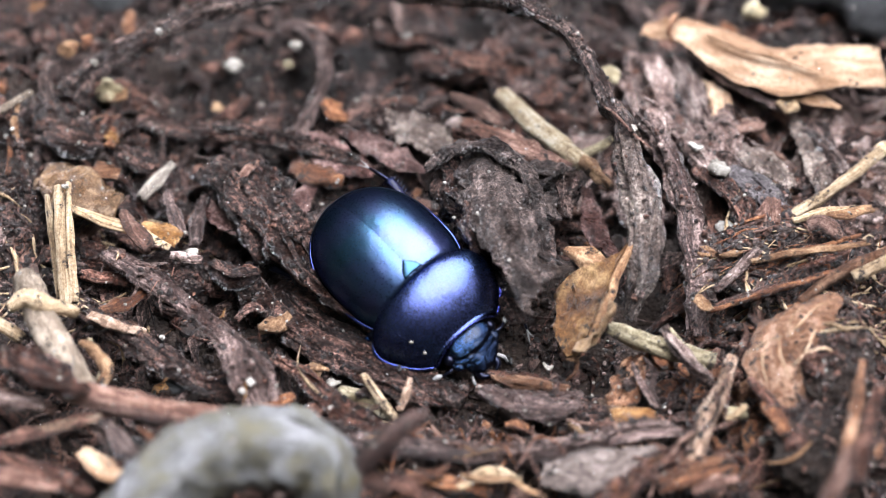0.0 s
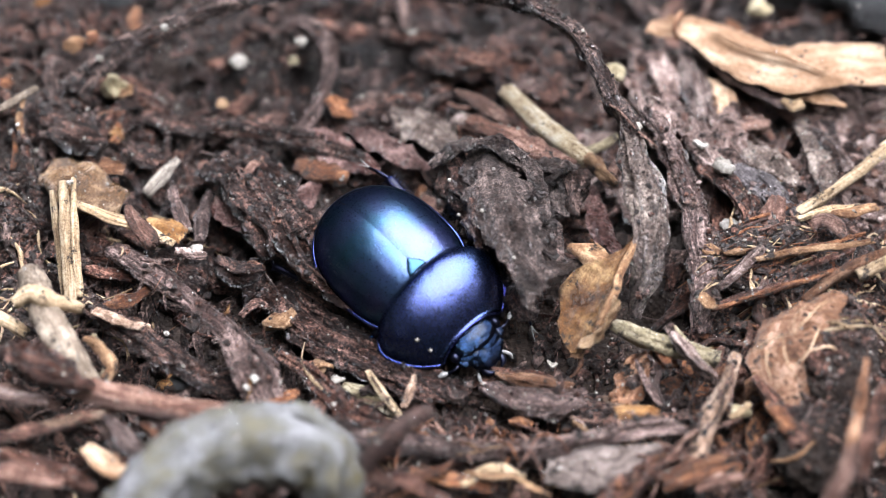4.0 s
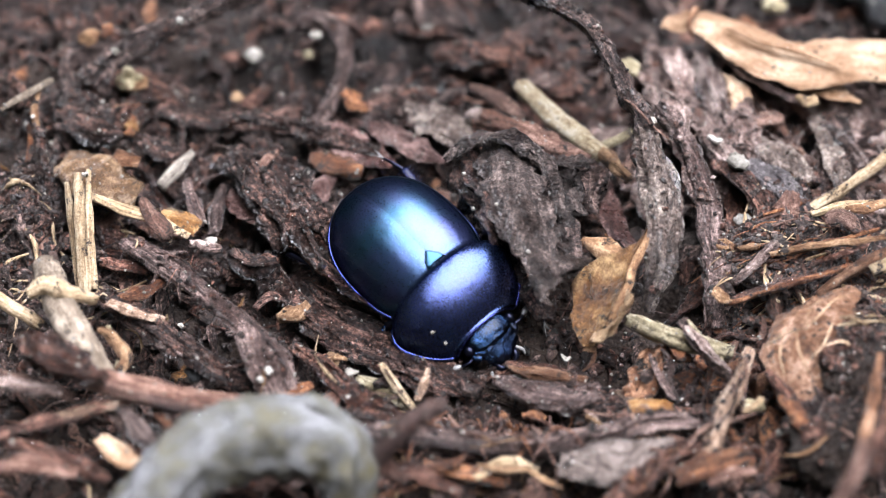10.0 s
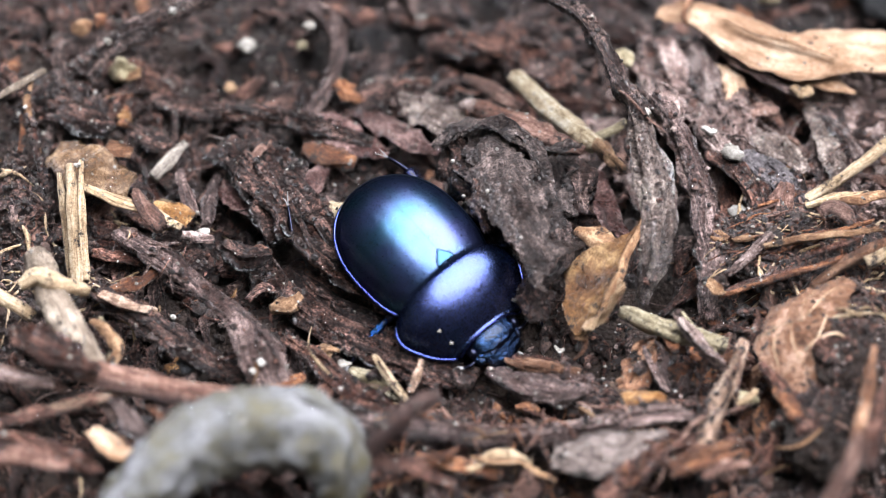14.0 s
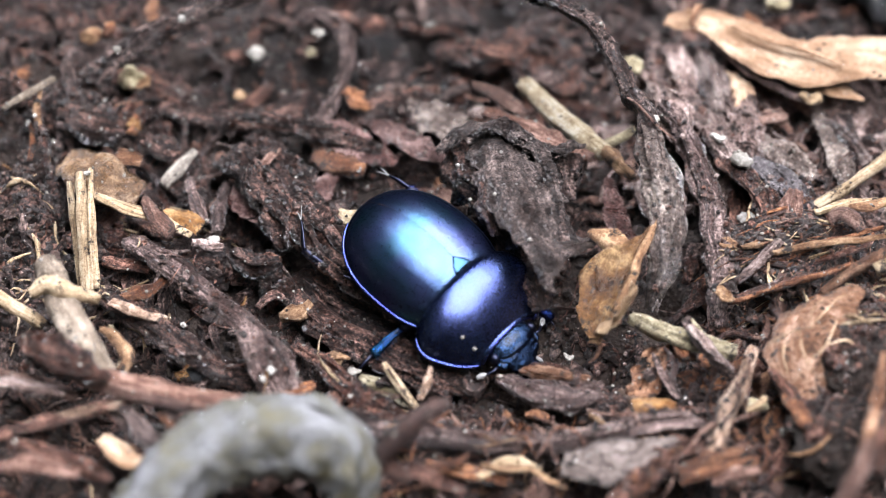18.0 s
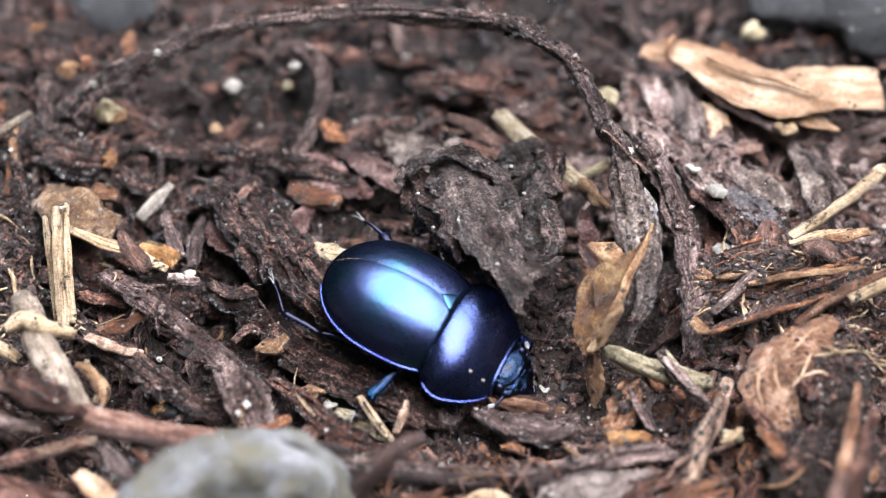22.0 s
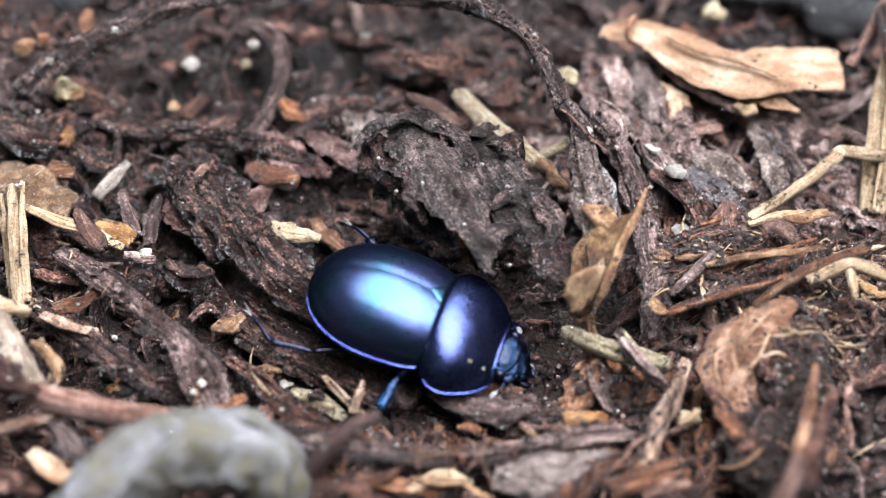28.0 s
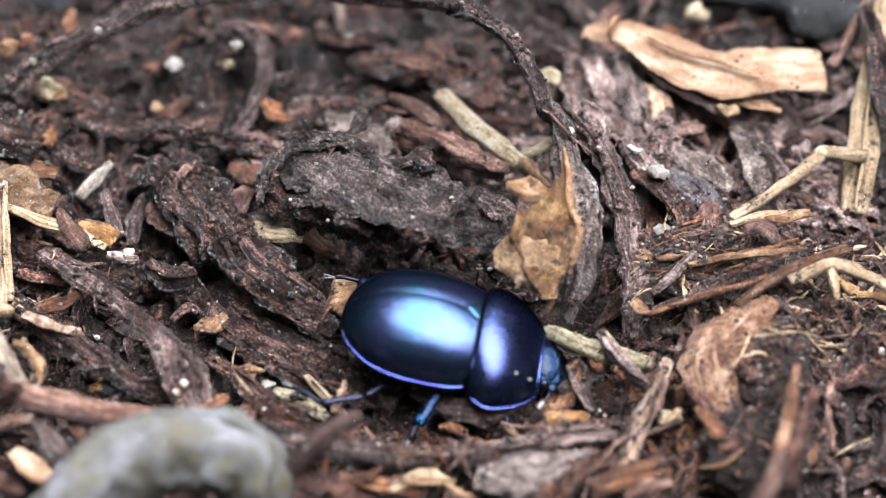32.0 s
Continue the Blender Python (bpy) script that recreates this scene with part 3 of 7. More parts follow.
    root("lower_root", [(-9.4, -16.4, -0.2), (-6.9, -17.8, 0.0), (-3.4, -18.6, 0.3), (0.9, -19.2, 0.3), (4.7, -19.2, 0.3), (8.3, -18.6, 0.6), (10.4, -18.0, 1.0), (12.5, -17.7, 0.8), (14.4, -18.1, 0.0)],
         [0.6, 0.75, 0.75, 0.7, 0.75, 0.6, 0.55, 0.5, 0.4], STALK, "long grey-brown root with a cracked surface", "root", seg=11, rough=0.2, ridge=0.3, seed=6)
    root("brown_root", [(-12.0, -9.8, -1.5), (-10.0, -11.7, -1.0), (-8.1, -14.1, -0.6), (-5.9, -16.0, -0.5), (-4.5, -17.1, -0.8)], [0.4, 0.6, 0.7, 0.65, 0.4],
         REDBARK, "reddish dark root fragment lying flat", "root", thick=0.45, seg=10, ridge=0.3, seed=7)
    root("hooked_root", [(-12.6, 19.4, -1.0), (-11.0, 19.4, -0.5), (-9.5, 17.5, 0.0), (-9.0, 15.0, -0.2), (-9.8, 11.8, -0.5), (-11.1, 9.0, -1.0)], [0.5, 0.6, 0.75, 0.6, 0.5, 0.55],
         STALK, "bent purplish-brown root hooked over", "root", seg=10, rough=0.25, seed=8)
    root("cross_root", [(-22.5, 11.1, -1.0), (-18.2, 9.6, -0.5), (-14.3, 9.0, -0.2), (-10.5, 7.9, -0.2), (-6.6, 6.6, -0.5)], [0.5, 0.6, 0.55, 0.6, 0.4],
         BARK, "dark horizontal root buried in the litter", "root", seg=10, rough=0.3, ridge=0.3, seed=9)
    root("bark_strip", [(-15.3, 7.5, -0.5), (-13.5, 3.7, 0.3), (-11.5, -0.1, 0.6), (-9.2, -3.4, 0.4), (-5.8, -6.5, -0.2), (-4.0, -7.6, -1.5)], [0.9, 1.3, 1.5, 1.7, 1.5, 0.8],
         BARK, "broad dark strip of rotting bark", "bark", thick=[0.5, 0.6, 0.6, 0.6, 0.5, 0.4], seg=18, rough=0.3, ridge=0.7, crag=0.35, strands=8, seed=10)
    root("bark_plank", [(-12.6, -3.7, -2.0), (-9.5, -7.0, -1.6), (-6.1, -9.4, -1.6), (-2.8, -11.5, -1.9), (0.1, -12.9, -2.2)], [1.3, 1.9, 2.0, 1.7, 1.0],
         BARK, "wide dark slab of bark lying flat", "bark", thick=0.5, seg=18, rough=0.2, ridge=0.7, crag=0.35, strands=8, seed=11)
    root("bark_strip", [(-16.5, 5.7, 0.0), (-14.8, 2.9, 0.8), (-13.2, 0.2, 0.5), (-12.4, -2.4, -0.5)], [0.9, 1.2, 1.1, 0.8], BARK, "dark crumbling bark with a reddish tip", "bark", thick=0.7, seg=16, rough=0.5, ridge=0.5, crag=0.5, strands=6, seed=12)
    root("leaning_bark", [(13.5, 16.5, -1.0), (14.8, 13.5, -0.5), (16.1, 9.3, 0.3), (17.2, 5.2, 0.8), (18.3, 3.3, 0.0)], [1.3, 1.7, 1.6, 1.4, 0.8], PALEBARK, "grey weathered bark flake leaning in the litter", "bark", thick=0.4, seg=14, rough=0.3, ridge=0.4, seed=13, curl=0.2)
    root("leaning_bark", [(12.6, 17.0, -1.0), (12.6, 12.8, 0.0), (13.0, 9.0, 0.6), (14.0, 5.8, 0.6)], [0.8, 1.2, 1.2, 0.6], PALEBARK, "pinkish-grey ragged bark flake in the litter", "bark", thick=0.35, seg=14, rough=0.35, ridge=0.4, seed=28, curl=0.3)
    root("leaning_bark", [(16.2, 14.4, -0.5), (17.1, 10.7, 0.5), (18.1, 7.8, 0.8), (18.5, 5.5, 0.4)], [0.6, 1.1, 1.0, 0.5], PALEBARK, "pinkish-grey ragged bark flake in the litter", "bark", thick=0.35, seg=14, rough=0.35, ridge=0.4, seed=29, curl=0.3)
    root("leaning_bark", [(-0.5, 9.4, -1.0), (2.1, 8.1, -0.5), (4.8, 6.4, 0.0), (7.0, 4.8, 0.0)], [0.5, 1.0, 0.9, 0.4], REDBARK, "reddish-brown fibrous bark piece below the stick", "bark", thick=0.4, seg=14, rough=0.35, ridge=0.5, seed=39)
    root("leaning_bark", [(17.9, 4.4, 0.0), (20.4, 1.4, 0.5), (21.3, -1.5, 0.3)], [1.2, 1.5, 0.9], BARK, "dark curved bark flake", "bark", thick=0.4, seg=12, rough=0.3, ridge=0.3, seed=14, curl=0.4)
    root("under_root", [(15.9, 17.3, -1.0), (18.4, 13.7, 0.2), (21.0, 12.1, 0.2), (23.3, 11.5, 0.0)], [0.4, 0.5, 0.5, 0.3], GREYBARK, "thin grey-purple root beneath the tan leaf", "root", seg=9, seed=15, strands=0)
    root("slender_root", [(24.0, 10.1, -0.5), (24.1, 6.5, 0.0), (23.2, 3.6, -0.3)], [0.9, 1.1, 0.8], GREYBARK, "greyish bark strip standing in the litter", "bark", thick=0.4, seg=12, ridge=0.4, seed=16)
    root("bark_chunk", [(-2.7, 17.5, -2.0), (-0.5, 16.5, -1.2), (2.2, 16.0, -1.0), (5.1, 16.2, -1.6)], [0.7, 1.1, 1.0, 0.4], REDBARK, "reddish-brown rotten bark chunk", "bark", thick=[0.5, 0.8, 0.7, 0.3], seg=14, rough=0.5, ridge=0.4, seed=17)
    root("dark_twig_stub", [(-2.0, -21.5, 7.5), (-2.9, -22.0, 7.2), (-4.1, -22.4, 6.5), (-5.3, -22.7, 5.0), (-6.5, -22.8, 3.0)], [0.3, 0.55, 0.62, 0.66, 0.66], plant("dark_twig_bark", (0.012, 0.006, 0.005), (0.045, 0.022, 0.018), (0.13, 0.075, 0.06), gloss=(0.4, 0.7), bump=0.2), "dark brown broken twig end sticking up", "twig", seg=14, rough=0.08, ridge=0.1, crag=0.06, seed=18, strands=0)
    root("pinkish_root", [(-7.5, -22.2, 3.0), (-5.7, -23.1, 3.0), (-4.4, -23.4, 2.0)], [0.6, 0.6, 0.3], WOOD, "short pinkish root end", "root", seg=10, seed=20, strands=0)
    root("speckled_twig", [(17.3, -12.1, 1.0), (16.5, -14.7, 1.2), (15.5, -17.2, 1.4), (14.7, -19.4, 1.3), (14.0, -21.2, 0.8)], [0.4, 0.52, 0.56, 0.54, 0.6], TWIG, "speckled brown twig lying across the litter", "twig", seg=12, rough=0.2, ridge=0.2, seed=21)
    root("thick_strip", [(14.3, -18.8, 0.5), (11.7, -20.9, 1.0), (9.9, -22.9, 1.2), (8.1, -24.9, 1.0)], [0.4, 0.7, 0.9, 0.9], REDBARK, "dark brown bark strip with a pale edge", "bark", thick=0.5, seg=12, ridge=0.3, seed=22)
    root("low_strip", [(1.1, -12.4, -1.6), (3.4, -13.4, -1.2), (5.6, -13.8, -1.2), (7.8, -13.3, -1.5)], [0.4, 0.75, 0.7, 0.4], STALK, "damp grey-brown bark strip", "bark", thick=0.4, seg=12, ridge=0.4, seed=23)
    root("low_strip", [(1.7, -10.7, -2.0), (4.2, -11.6, -1.6), (6.7, -12.5, -1.6)], [0.3, 0.5, 0.35], REDBARK, "reddish-brown thin strip of bark", "bark", thick=0.3, seg=10, ridge=0.3, seed=24)
    root("dark_strip", [(-24.7, -6.6, 0.0), (-21.6, -9.0, 0.3), (-18.9, -11.4, 0.3), (-16.4, -12.8, -0.3), (-14.4, -13.6, -1.0)], [0.4, 0.7, 0.8, 0.8, 0.5], BARK, "dark flat root among soil crumbs", "root", thick=0.45, seg=12, ridge=0.4, seed=25)
    root("side_root", [(-33.0, 13.1, 0.5), (-30.5, 10.2, 1.5), (-29.2, 5.8, 2.0), (-28.3, 1.7, 2.0)], [0.3, 0.35, 0.3, 0.2], REDBARK, "thin reddish curving rootlet", "root", seg=8, seed=26, strands=0)
    root("top_root", [(4.1, 18.7, 3.0), (5.9, 14.8, 5.0), (7.4, 11.9, 6.0)], [0.3, 0.4, 0.3], GREYBARK, "short rootlet hugging the arch", "root", seg=8, seed=27, strands=0)


build_roots()


def build_grey_root():
    """The smooth root close to the lens, with its knob and lichen."""
    ob = root("curled_grey_bark", [(-21.4, -26.8, 2.0), (-19.3, -25.2, 3.5), (-17.1, -23.6, 4.5), (-14.4, -22.7, 5.0), (-11.7, -22.4, 5.0), (-9.3, -22.7, 4.5), (-8.2, -23.5, 3.0), (-7.9, -24.3, 1.0)],
         [1.7, 2.2, 2.45, 2.6, 2.6, 2.4, 2.1, 1.6], STONE, "smooth greyish-green curved root arching from the ground", "root", seg=28, n=90, rough=0.12, ridge=0.12, crag=0.16, seed=19, strands=1)
    root("fallen_stick", [(-26.8, -14.1, 2.2), (-24.7, -15.7, 2.8), (-22.5, -16.6, 2.9), (-19.6, -17.4, 2.8), (-16.8, -17.8, 2.4), (-14.4, -17.6, 2.0), (-10.9, -17.1, 1.2)], [0.4, 0.7, 0.8, 0.78, 0.72, 0.6, 0.4],
         plant("smooth_red_stick", (0.03, 0.012, 0.009), (0.15, 0.072, 0.05), (0.44, 0.28, 0.215), fibre=2.0, blotch=0.5, bump=0.3, wet=0.5, gloss=(0.3, 0.6), speck=0.2), "reddish-brown smooth fallen stick", "stick", seg=16, rough=0.05, ridge=0.08, crag=0.08, seed=5, strands=3)
    root("torn_bark", [(-28.7, -13.1, 3.5), (-27.3, -14.6, 4.2), (-25.8, -15.7, 4.4), (-24.5, -16.4, 4.2), (-23.1, -16.8, 3.6)], [0.5, 1.0, 1.0, 0.8, 0.3], REDBARK, "dark torn bark lying over the fallen stick", "bark",
         thick=[0.4, 0.5, 0.5, 0.4, 0.2], seg=20, n=60, rough=0.4, ridge=0.6, crag=0.35, wave=0.4, strands=4, seed=150)
    part("knob", blob((-6.9, -23.9, 3.0), (1.1, 1.2, 1.0), seed=5, rough=0.2), WOOD, ob, "pinkish broken knob")


# ---- straws, twigs with parts ----
def build_twigs():
    at = (6.8, 9.7, -1.0)
    s = whole("lichen_stick", at, "pale greenish-yellow stick with peeling bark", "stick")
    part("shaft", sweep([(3.0, 12.2, 0.2), (4.9, 9.2, 0.7), (6.8, 6.5, 1.2), (8.3, 4.5, 1.6)], [0.62, 0.72, 0.72, 0.6], seg=16, n=60, rough=0.1, ridge=0.12, seed=30, crag=0.1), LICHEN, s, at=at)
    part("broken_end", sweep([(8.3, 4.7, 1.6), (8.9, 3.9, 1.6), (9.6, 3.1, 1.3)], [0.45, 0.5, 0.25], seg=12, rough=0.4, seed=31, crag=0.2), CHIP, s, "splintered orange-brown end", at=at)
    part("side_shoot", sweep([(8.4, 6.3, 0.5), (9.7, 6.5, 1.0), (10.4, 6.9, 1.4)], [0.3, 0.3, 0.2], seg=8, rough=0.3, seed=32), PALEWOOD, s, at=at)
    at = (25.1, 3.5, 0.0)
    s = whole("bent_straw", at, "pale tan stem with a bent joint", "straw")
    part("lower_stem", sweep([(21.4, 0.1, 0.5), (23.8, 1.6, 1.0), (26.2, 3.4, 1.4), (28.2, 5.2, 1.8)], [0.35, 0.42, 0.42, 0.45], seg=10, ridge=0.25, seed=33), STRAW, s, at=at)
    part("joint", blob((28.3, 5.5, 1.8), (0.5, 0.5, 0.45), seed=3), STRAW, s, at=at)
    part("upper_stem", sweep([(28.3, 5.6, 1.8), (29.7, 5.5, 1.6), (31.3, 5.7, 1.2)], [0.42, 0.4, 0.42], seg=10, ridge=0.25, seed=34), STRAW, s, at=at)
    at = (-25.7, -1.9, 1.0)
    s = whole("split_straw", at, "upright pale straw splitting into strands", "straw")
    for i, (a, b, w) in enumerate(((0, 0, 0.55), (22, 8, 0.32), (-14, 4, 0.3))):
        pts = [((-26.2, 1.3, 3.0), (-25.8, -2.1, 1.8), (-25.5, -6.0, -0.5)), ((-25.5, 1.5, 3.2), (-25.2, -2.3, 2.0), (-24.9, -5.8, -0.4)), ((-27.0, 0.9, 2.6), (-26.5, -1.9, 1.6), (-26.0, -5.4, -0.6))][i]
        part("strand", sweep(pts, [w * 0.5, w, w * 0.9], thick=w * 0.5, seg=8, ridge=0.4, seed=35 + i), STRAW, s, at=at)
    thing("tan_strip", sweep([(-25.7, 0.9, 1.5), (-23.4, -0.1, 1.2), (-21.3, -0.8, 1.0), (-18.9, -2.0, 0.6)], [0.3, 0.5, 0.5, 0.25], thick=0.15, seg=10, ridge=0.3, seed=40), STRAW, "flat tan strip of dry stem", "straw")
    thing("pale_twig", sweep([(-31.0, -8.1, 1.5), (-29.5, -9.3, 1.5), (-27.9, -10.2, 1.0)], [0.45, 0.5, 0.4], seg=10, seed=41), STRAW, "pale broken twig end", "twig")
    at = (-26.1, -11.0, 2.0)
    s = whole("knotted_twig", at, "brown twig with a pale swollen knot", "twig")
    part("shaft", sweep([(-27.5, -7.1, 3.0), (-26.5, -10.1, 3.2), (-25.0, -13.0, 3.0), (-23.3, -16.1, 2.6)], [0.8, 1.0, 0.95, 0.9], seg=12, rough=0.15, ridge=0.25, seed=42), BEIGE, s, at=at)
    part("knot", sweep([(-28.6, -9.6, 3.4), (-27.5, -9.2, 3.8), (-26.0, -10.0, 3.9), (-24.3, -9.6, 3.0)], [0.35, 0.6, 0.6, 0.35], seg=10, rough=0.3, seed=43), STRAW, s, "pale swollen knot", at=at)
    part("stub", sweep([(-27.9, -6.6, 3.0), (-27.5, -8.4, 3.4)], [0.7, 0.8], seg=10, rough=0.2, seed=44), BEIGE, s, "cut pale stub", at=at)
    at = (31.4, 10.9, 0.0)
    s = whole("grass_blade", at, "flat pale dry grass blade standing upright", "grass blade")
    part("blade", sweep([(30.4, 2.7, -1.0), (31.0, 5.7, 0.5), (31.7, 10.0, 2.0), (32.6, 14.9, 3.5), (33.5, 18.9, 5.0)], [0.85, 1.1, 1.0, 0.7, 0.5], thick=0.12, seg=14, rough=0.05, ridge=0.2, seed=45, lean=10), STRAW, s, at=at)
    part("midrib", sweep([(30.5, 2.6, -0.6), (31.1, 5.3, 0.9), (31.7, 9.6, 2.4), (32.6, 14.5, 3.9)], 0.13, seg=6, seed=46), STRAW, s, at=at)
    thing("leaning_twig", sweep([(29.5, 13.3, 2.0), (30.6, 14.9, 3.0), (31.9, 16.9, 4.0), (32.7, 18.3, 4.5)], [0.35, 0.42, 0.4, 0.4], seg=10, seed=47), WOOD, "thin pinkish-brown twig leaning up", "twig")
    thing("leaning_twig", sweep([(31.8, 16.1, 4.5), (32.3, 12.8, 4.0), (32.6, 9.9, 3.2), (33.2, 7.4, 2.0)], [0.6, 0.7, 0.75, 0.7], seg=12, ridge=0.2, seed=48), BARK, "dark brown twig crossing the dry grass blade", "twig")
    at = (12.9, -10.0, 0.0)
    s = whole("pale_root", at, "yellowish root piece with a torn underside", "root")
    part("shaft", sweep([(9.6, -9.0, 0.5), (11.4, -10.1, 0.6), (13.5, -11.0, 0.6), (16.3, -11.4, 0.0)], [0.4, 0.62, 0.7, 0.55], seg=12, rough=0.25, ridge=0.2, seed=49), PALEWOOD, s, at=at)
    part("torn_flap", sweep([(12.0, -10.6, -0.4), (12.8, -11.3, -0.4), (13.7, -11.4, -0.6)], [0.3, 0.5, 0.2], seg=8, seed=50), ORANGE, s, "orange torn flap", at=at)
    at = (14.5, -10.9, 0.0)
    s = whole("bark_sliver", at, "dark bark sliver with one bright bare edge", "bark")
    part("sliver", sweep([(13.1, -10.0, 1.6), (14.0, -11.7, 1.4), (15.4, -13.1, 0.8), (16.1, -13.7, 0.0)], [0.35, 0.5, 0.4, 0.2], thick=0.3, seg=10, seed=51), GREYBARK, s, at=at)
    part("bare_edge", sweep([(13.4, -10.3, 1.9), (14.4, -11.7, 1.7), (15.6, -12.9, 1.1)], [0.08, 0.14, 0.05], seg=8, rough=0.4, seed=52), PALEWOOD, s, "bright bare wood edge", at=at)
    thing("pale_stick", sweep([(-19.1, 6.1, 0.0), (-20.0, 4.8, -0.2), (-21.1, 3.4, -0.6)], [0.25, 0.36, 0.4], seg=12, rough=0.3, crag=0.2, seed=53), plant("weathered_stick", (0.07, 0.055, 0.045), (0.16, 0.135, 0.11), (0.36, 0.32, 0.27), fibre=4.0), "short greyish-white stick end", "stick")
    thing("fork_rootlet", sweep([(-23.6, -10.6, 1.5), (-22.7, -12.2, 1.2), (-22.8, -14.3, 1.0)], [0.2, 0.22, 0.18], seg=8, rough=0.4, seed=54), PALEWOOD, "thin yellowish knobbly rootlet", "root")
    thing("mound_straw", sweep([(25.3, -7.1, 3.0), (27.8, -6.5, 4.0), (29.9, -7.6, 4.2), (31.6, -8.5, 4.0)], [0.4, 0.45, 0.4, 0.35], seg=10, ridge=0.3, seed=55), STRAW, "bent pale straw across the mound", "straw")
    thing("mound_straw", sweep([(27.8, -6.5, 4.0), (28.0, -7.8, 3.8), (28.1, -8.7, 3.2)], [0.3, 0.35, 0.2], seg=8, seed=56), STRAW, "short straw end pointing down", "straw")
    thing("mound_stick", sweep([(21.8, -7.7, 1.5), (23.9, -6.7, 2.6), (26.1, -6.0, 3.4), (29.1, -4.5, 3.4)], [0.25, 0.4, 0.45, 0.3], seg=10, ridge=0.4, seed=57), BROWNLEAF, "olive-brown rotting stem on the mound", "stem")
    thing("near_stem", sweep([(23.7, -22.8, 6.0), (22.7, -26.4, 7.5), (21.5, -29.3, 8.5), (20.6, -31.9, 9.0)], [0.4, 0.55, 0.6, 0.6], seg=10, seed=58), WOOD, "thin pinkish stem close to the lens", "stem")
    thing("near_stem", sweep([(25.1, -14.9, 4.0), (24.2, -19.7, 5.5), (23.3, -23.6, 6.5), (22.5, -27.0, 7.0)], [0.3, 0.4, 0.45, 0.45], seg=10, seed=59), BROWNLEAF, "thin brown stem close to the lens", "stem")
    thing("near_stem", sweep([(25.8, -18.0, 5.0), (24.6, -22.3, 6.5), (23.5, -27.4, 8.0)], [0.4, 0.5, 0.5], seg=10, seed=159), REDBARK, "short reddish stem close to the lens", "stem")


# ---- leaves and flakes ----
def build_leaves():
    at = (22.0, 15.5, 0.0)
    s = whole("tan_leaf", at, "large dry tan leaf curled lengthwise", "leaf")
    part("blade", sheet([(12.9, 17.0, 1.8), (13.9, 16.6, 2.2), (15.0, 16.5, 2.3), (16.4, 15.8, 2.4), (18.3, 14.4, 2.5), (20.1, 13.2, 2.5), (22.0, 12.5, 2.5), (23.9, 12.9, 2.4), (25.9, 13.3, 2.2), (29.0, 13.5, 1.8)], [0.8, 1.15, 1.2, 1.6, 2.1, 2.3, 2.5, 2.4, 2.2, 2.2], [0.8, 1.0, 1.0, 1.4, 2.0, 2.2, 2.4, 2.3, 2.2, 2.2],
         thick=0.14, n=90, m=16, arch=0.22, torn=0.05, crease=0.4, lean=4, seed=60), TANLEAF, s, at=at)
    part("lobe", sheet([(22.0, 12.2, 1.6), (24.2, 11.1, 1.2), (26.0, 10.2, 0.8)], [1.5, 1.2, 0.15], [1.4, 1.0, 0.15], n=30, m=8, torn=0.08, crease=0.2, lean=8, seed=62), TANLEAF, s, at=at)
    part("dark_band", sweep([(15.3, 17.5, 2.8), (14.8, 16.4, 3.1), (14.5, 15.4, 3.0), (14.7, 15.0, 2.4)], [0.16, 0.2, 0.2, 0.14], seg=8, n=16, seed=112), BROWNLEAF, s, "dark band at the stalk", at=at)
    part("fold", sweep([(17.1, 15.1, 3.0), (19.3, 13.5, 3.2), (21.6, 12.7, 3.2), (24.6, 11.5, 2.8)], [0.1, 0.2, 0.22, 0.12], seg=8, n=40, seed=63, crag=0.05), TANLEAF, s, at=at)
    at = (20.7, -11.4, 0.0)
    s = whole("veined_leaf", at, "brown dead leaf piece with pale raised veins", "leaf")
    part("blade", sheet([(22.4, -16.2, 0.2), (20.9, -14.8, 1.7), (20.3, -13.1, 2.7), (21.6, -11.0, 3.3), (24.1, -8.7, 3.2)], [0.5, 2.1, 2.7, 2.1, 0.6], [0.5, 2.2, 2.8, 2.2, 0.6], thick=0.12, n=70, m=16, arch=0.25, torn=0.14, crease=0.55, lean=10, seed=64), plant("veined_leaf_brown", (0.05, 0.02, 0.01), (0.19, 0.093, 0.05), (0.5, 0.33, 0.24), fibre=0.5, blotch=1.1, bump=0.35, soil=0.3, wet=0.6, gloss=(0.3, 0.55)), s, at=at)
    for i, pts in enumerate(([(17.9, -13.7, 3.3), (19.3, -13.2, 4.0), (20.7, -12.9, 4.3)], [(22.3, -12.5, 4.3), (21.5, -14.3, 4.0), (20.2, -15.4, 3.5)], [(20.7, -12.9, 4.3), (22.4, -10.9, 4.5), (23.7, -9.9, 4.1)], [(19.3, -13.2, 4.0), (18.9, -14.4, 3.5), (19.2, -15.5, 2.8)], [(21.5, -14.3, 4.1), (22.8, -13.7, 3.9), (23.5, -13.7, 3.4)], [(20.0, -13.1, 4.1), (20.1, -14.6, 3.9), (20.8, -15.8, 3.1)], [(20.7, -12.8, 4.2), (20.9, -11.5, 4.3), (21.7, -10.5, 4.2)])):
        part("vein", sweep(pts, [0.03, 0.05, 0.025], seg=6, rough=0.5, seed=65 + i), VEIN, s, "pale raised vein", at=at)
    part("stalk", sweep([(18.3, -14.3, 1.5), (19.6, -16.6, 1.6), (21.1, -19.1, 1.0)], [0.3, 0.45, 0.35], seg=10, seed=70), REDBARK, s, at=at)
    at = (-24.9, 3.8, 0.0)
    s = whole("brown_leaf_scrap", at, "thin wet brown leaf scrap", "leaf")
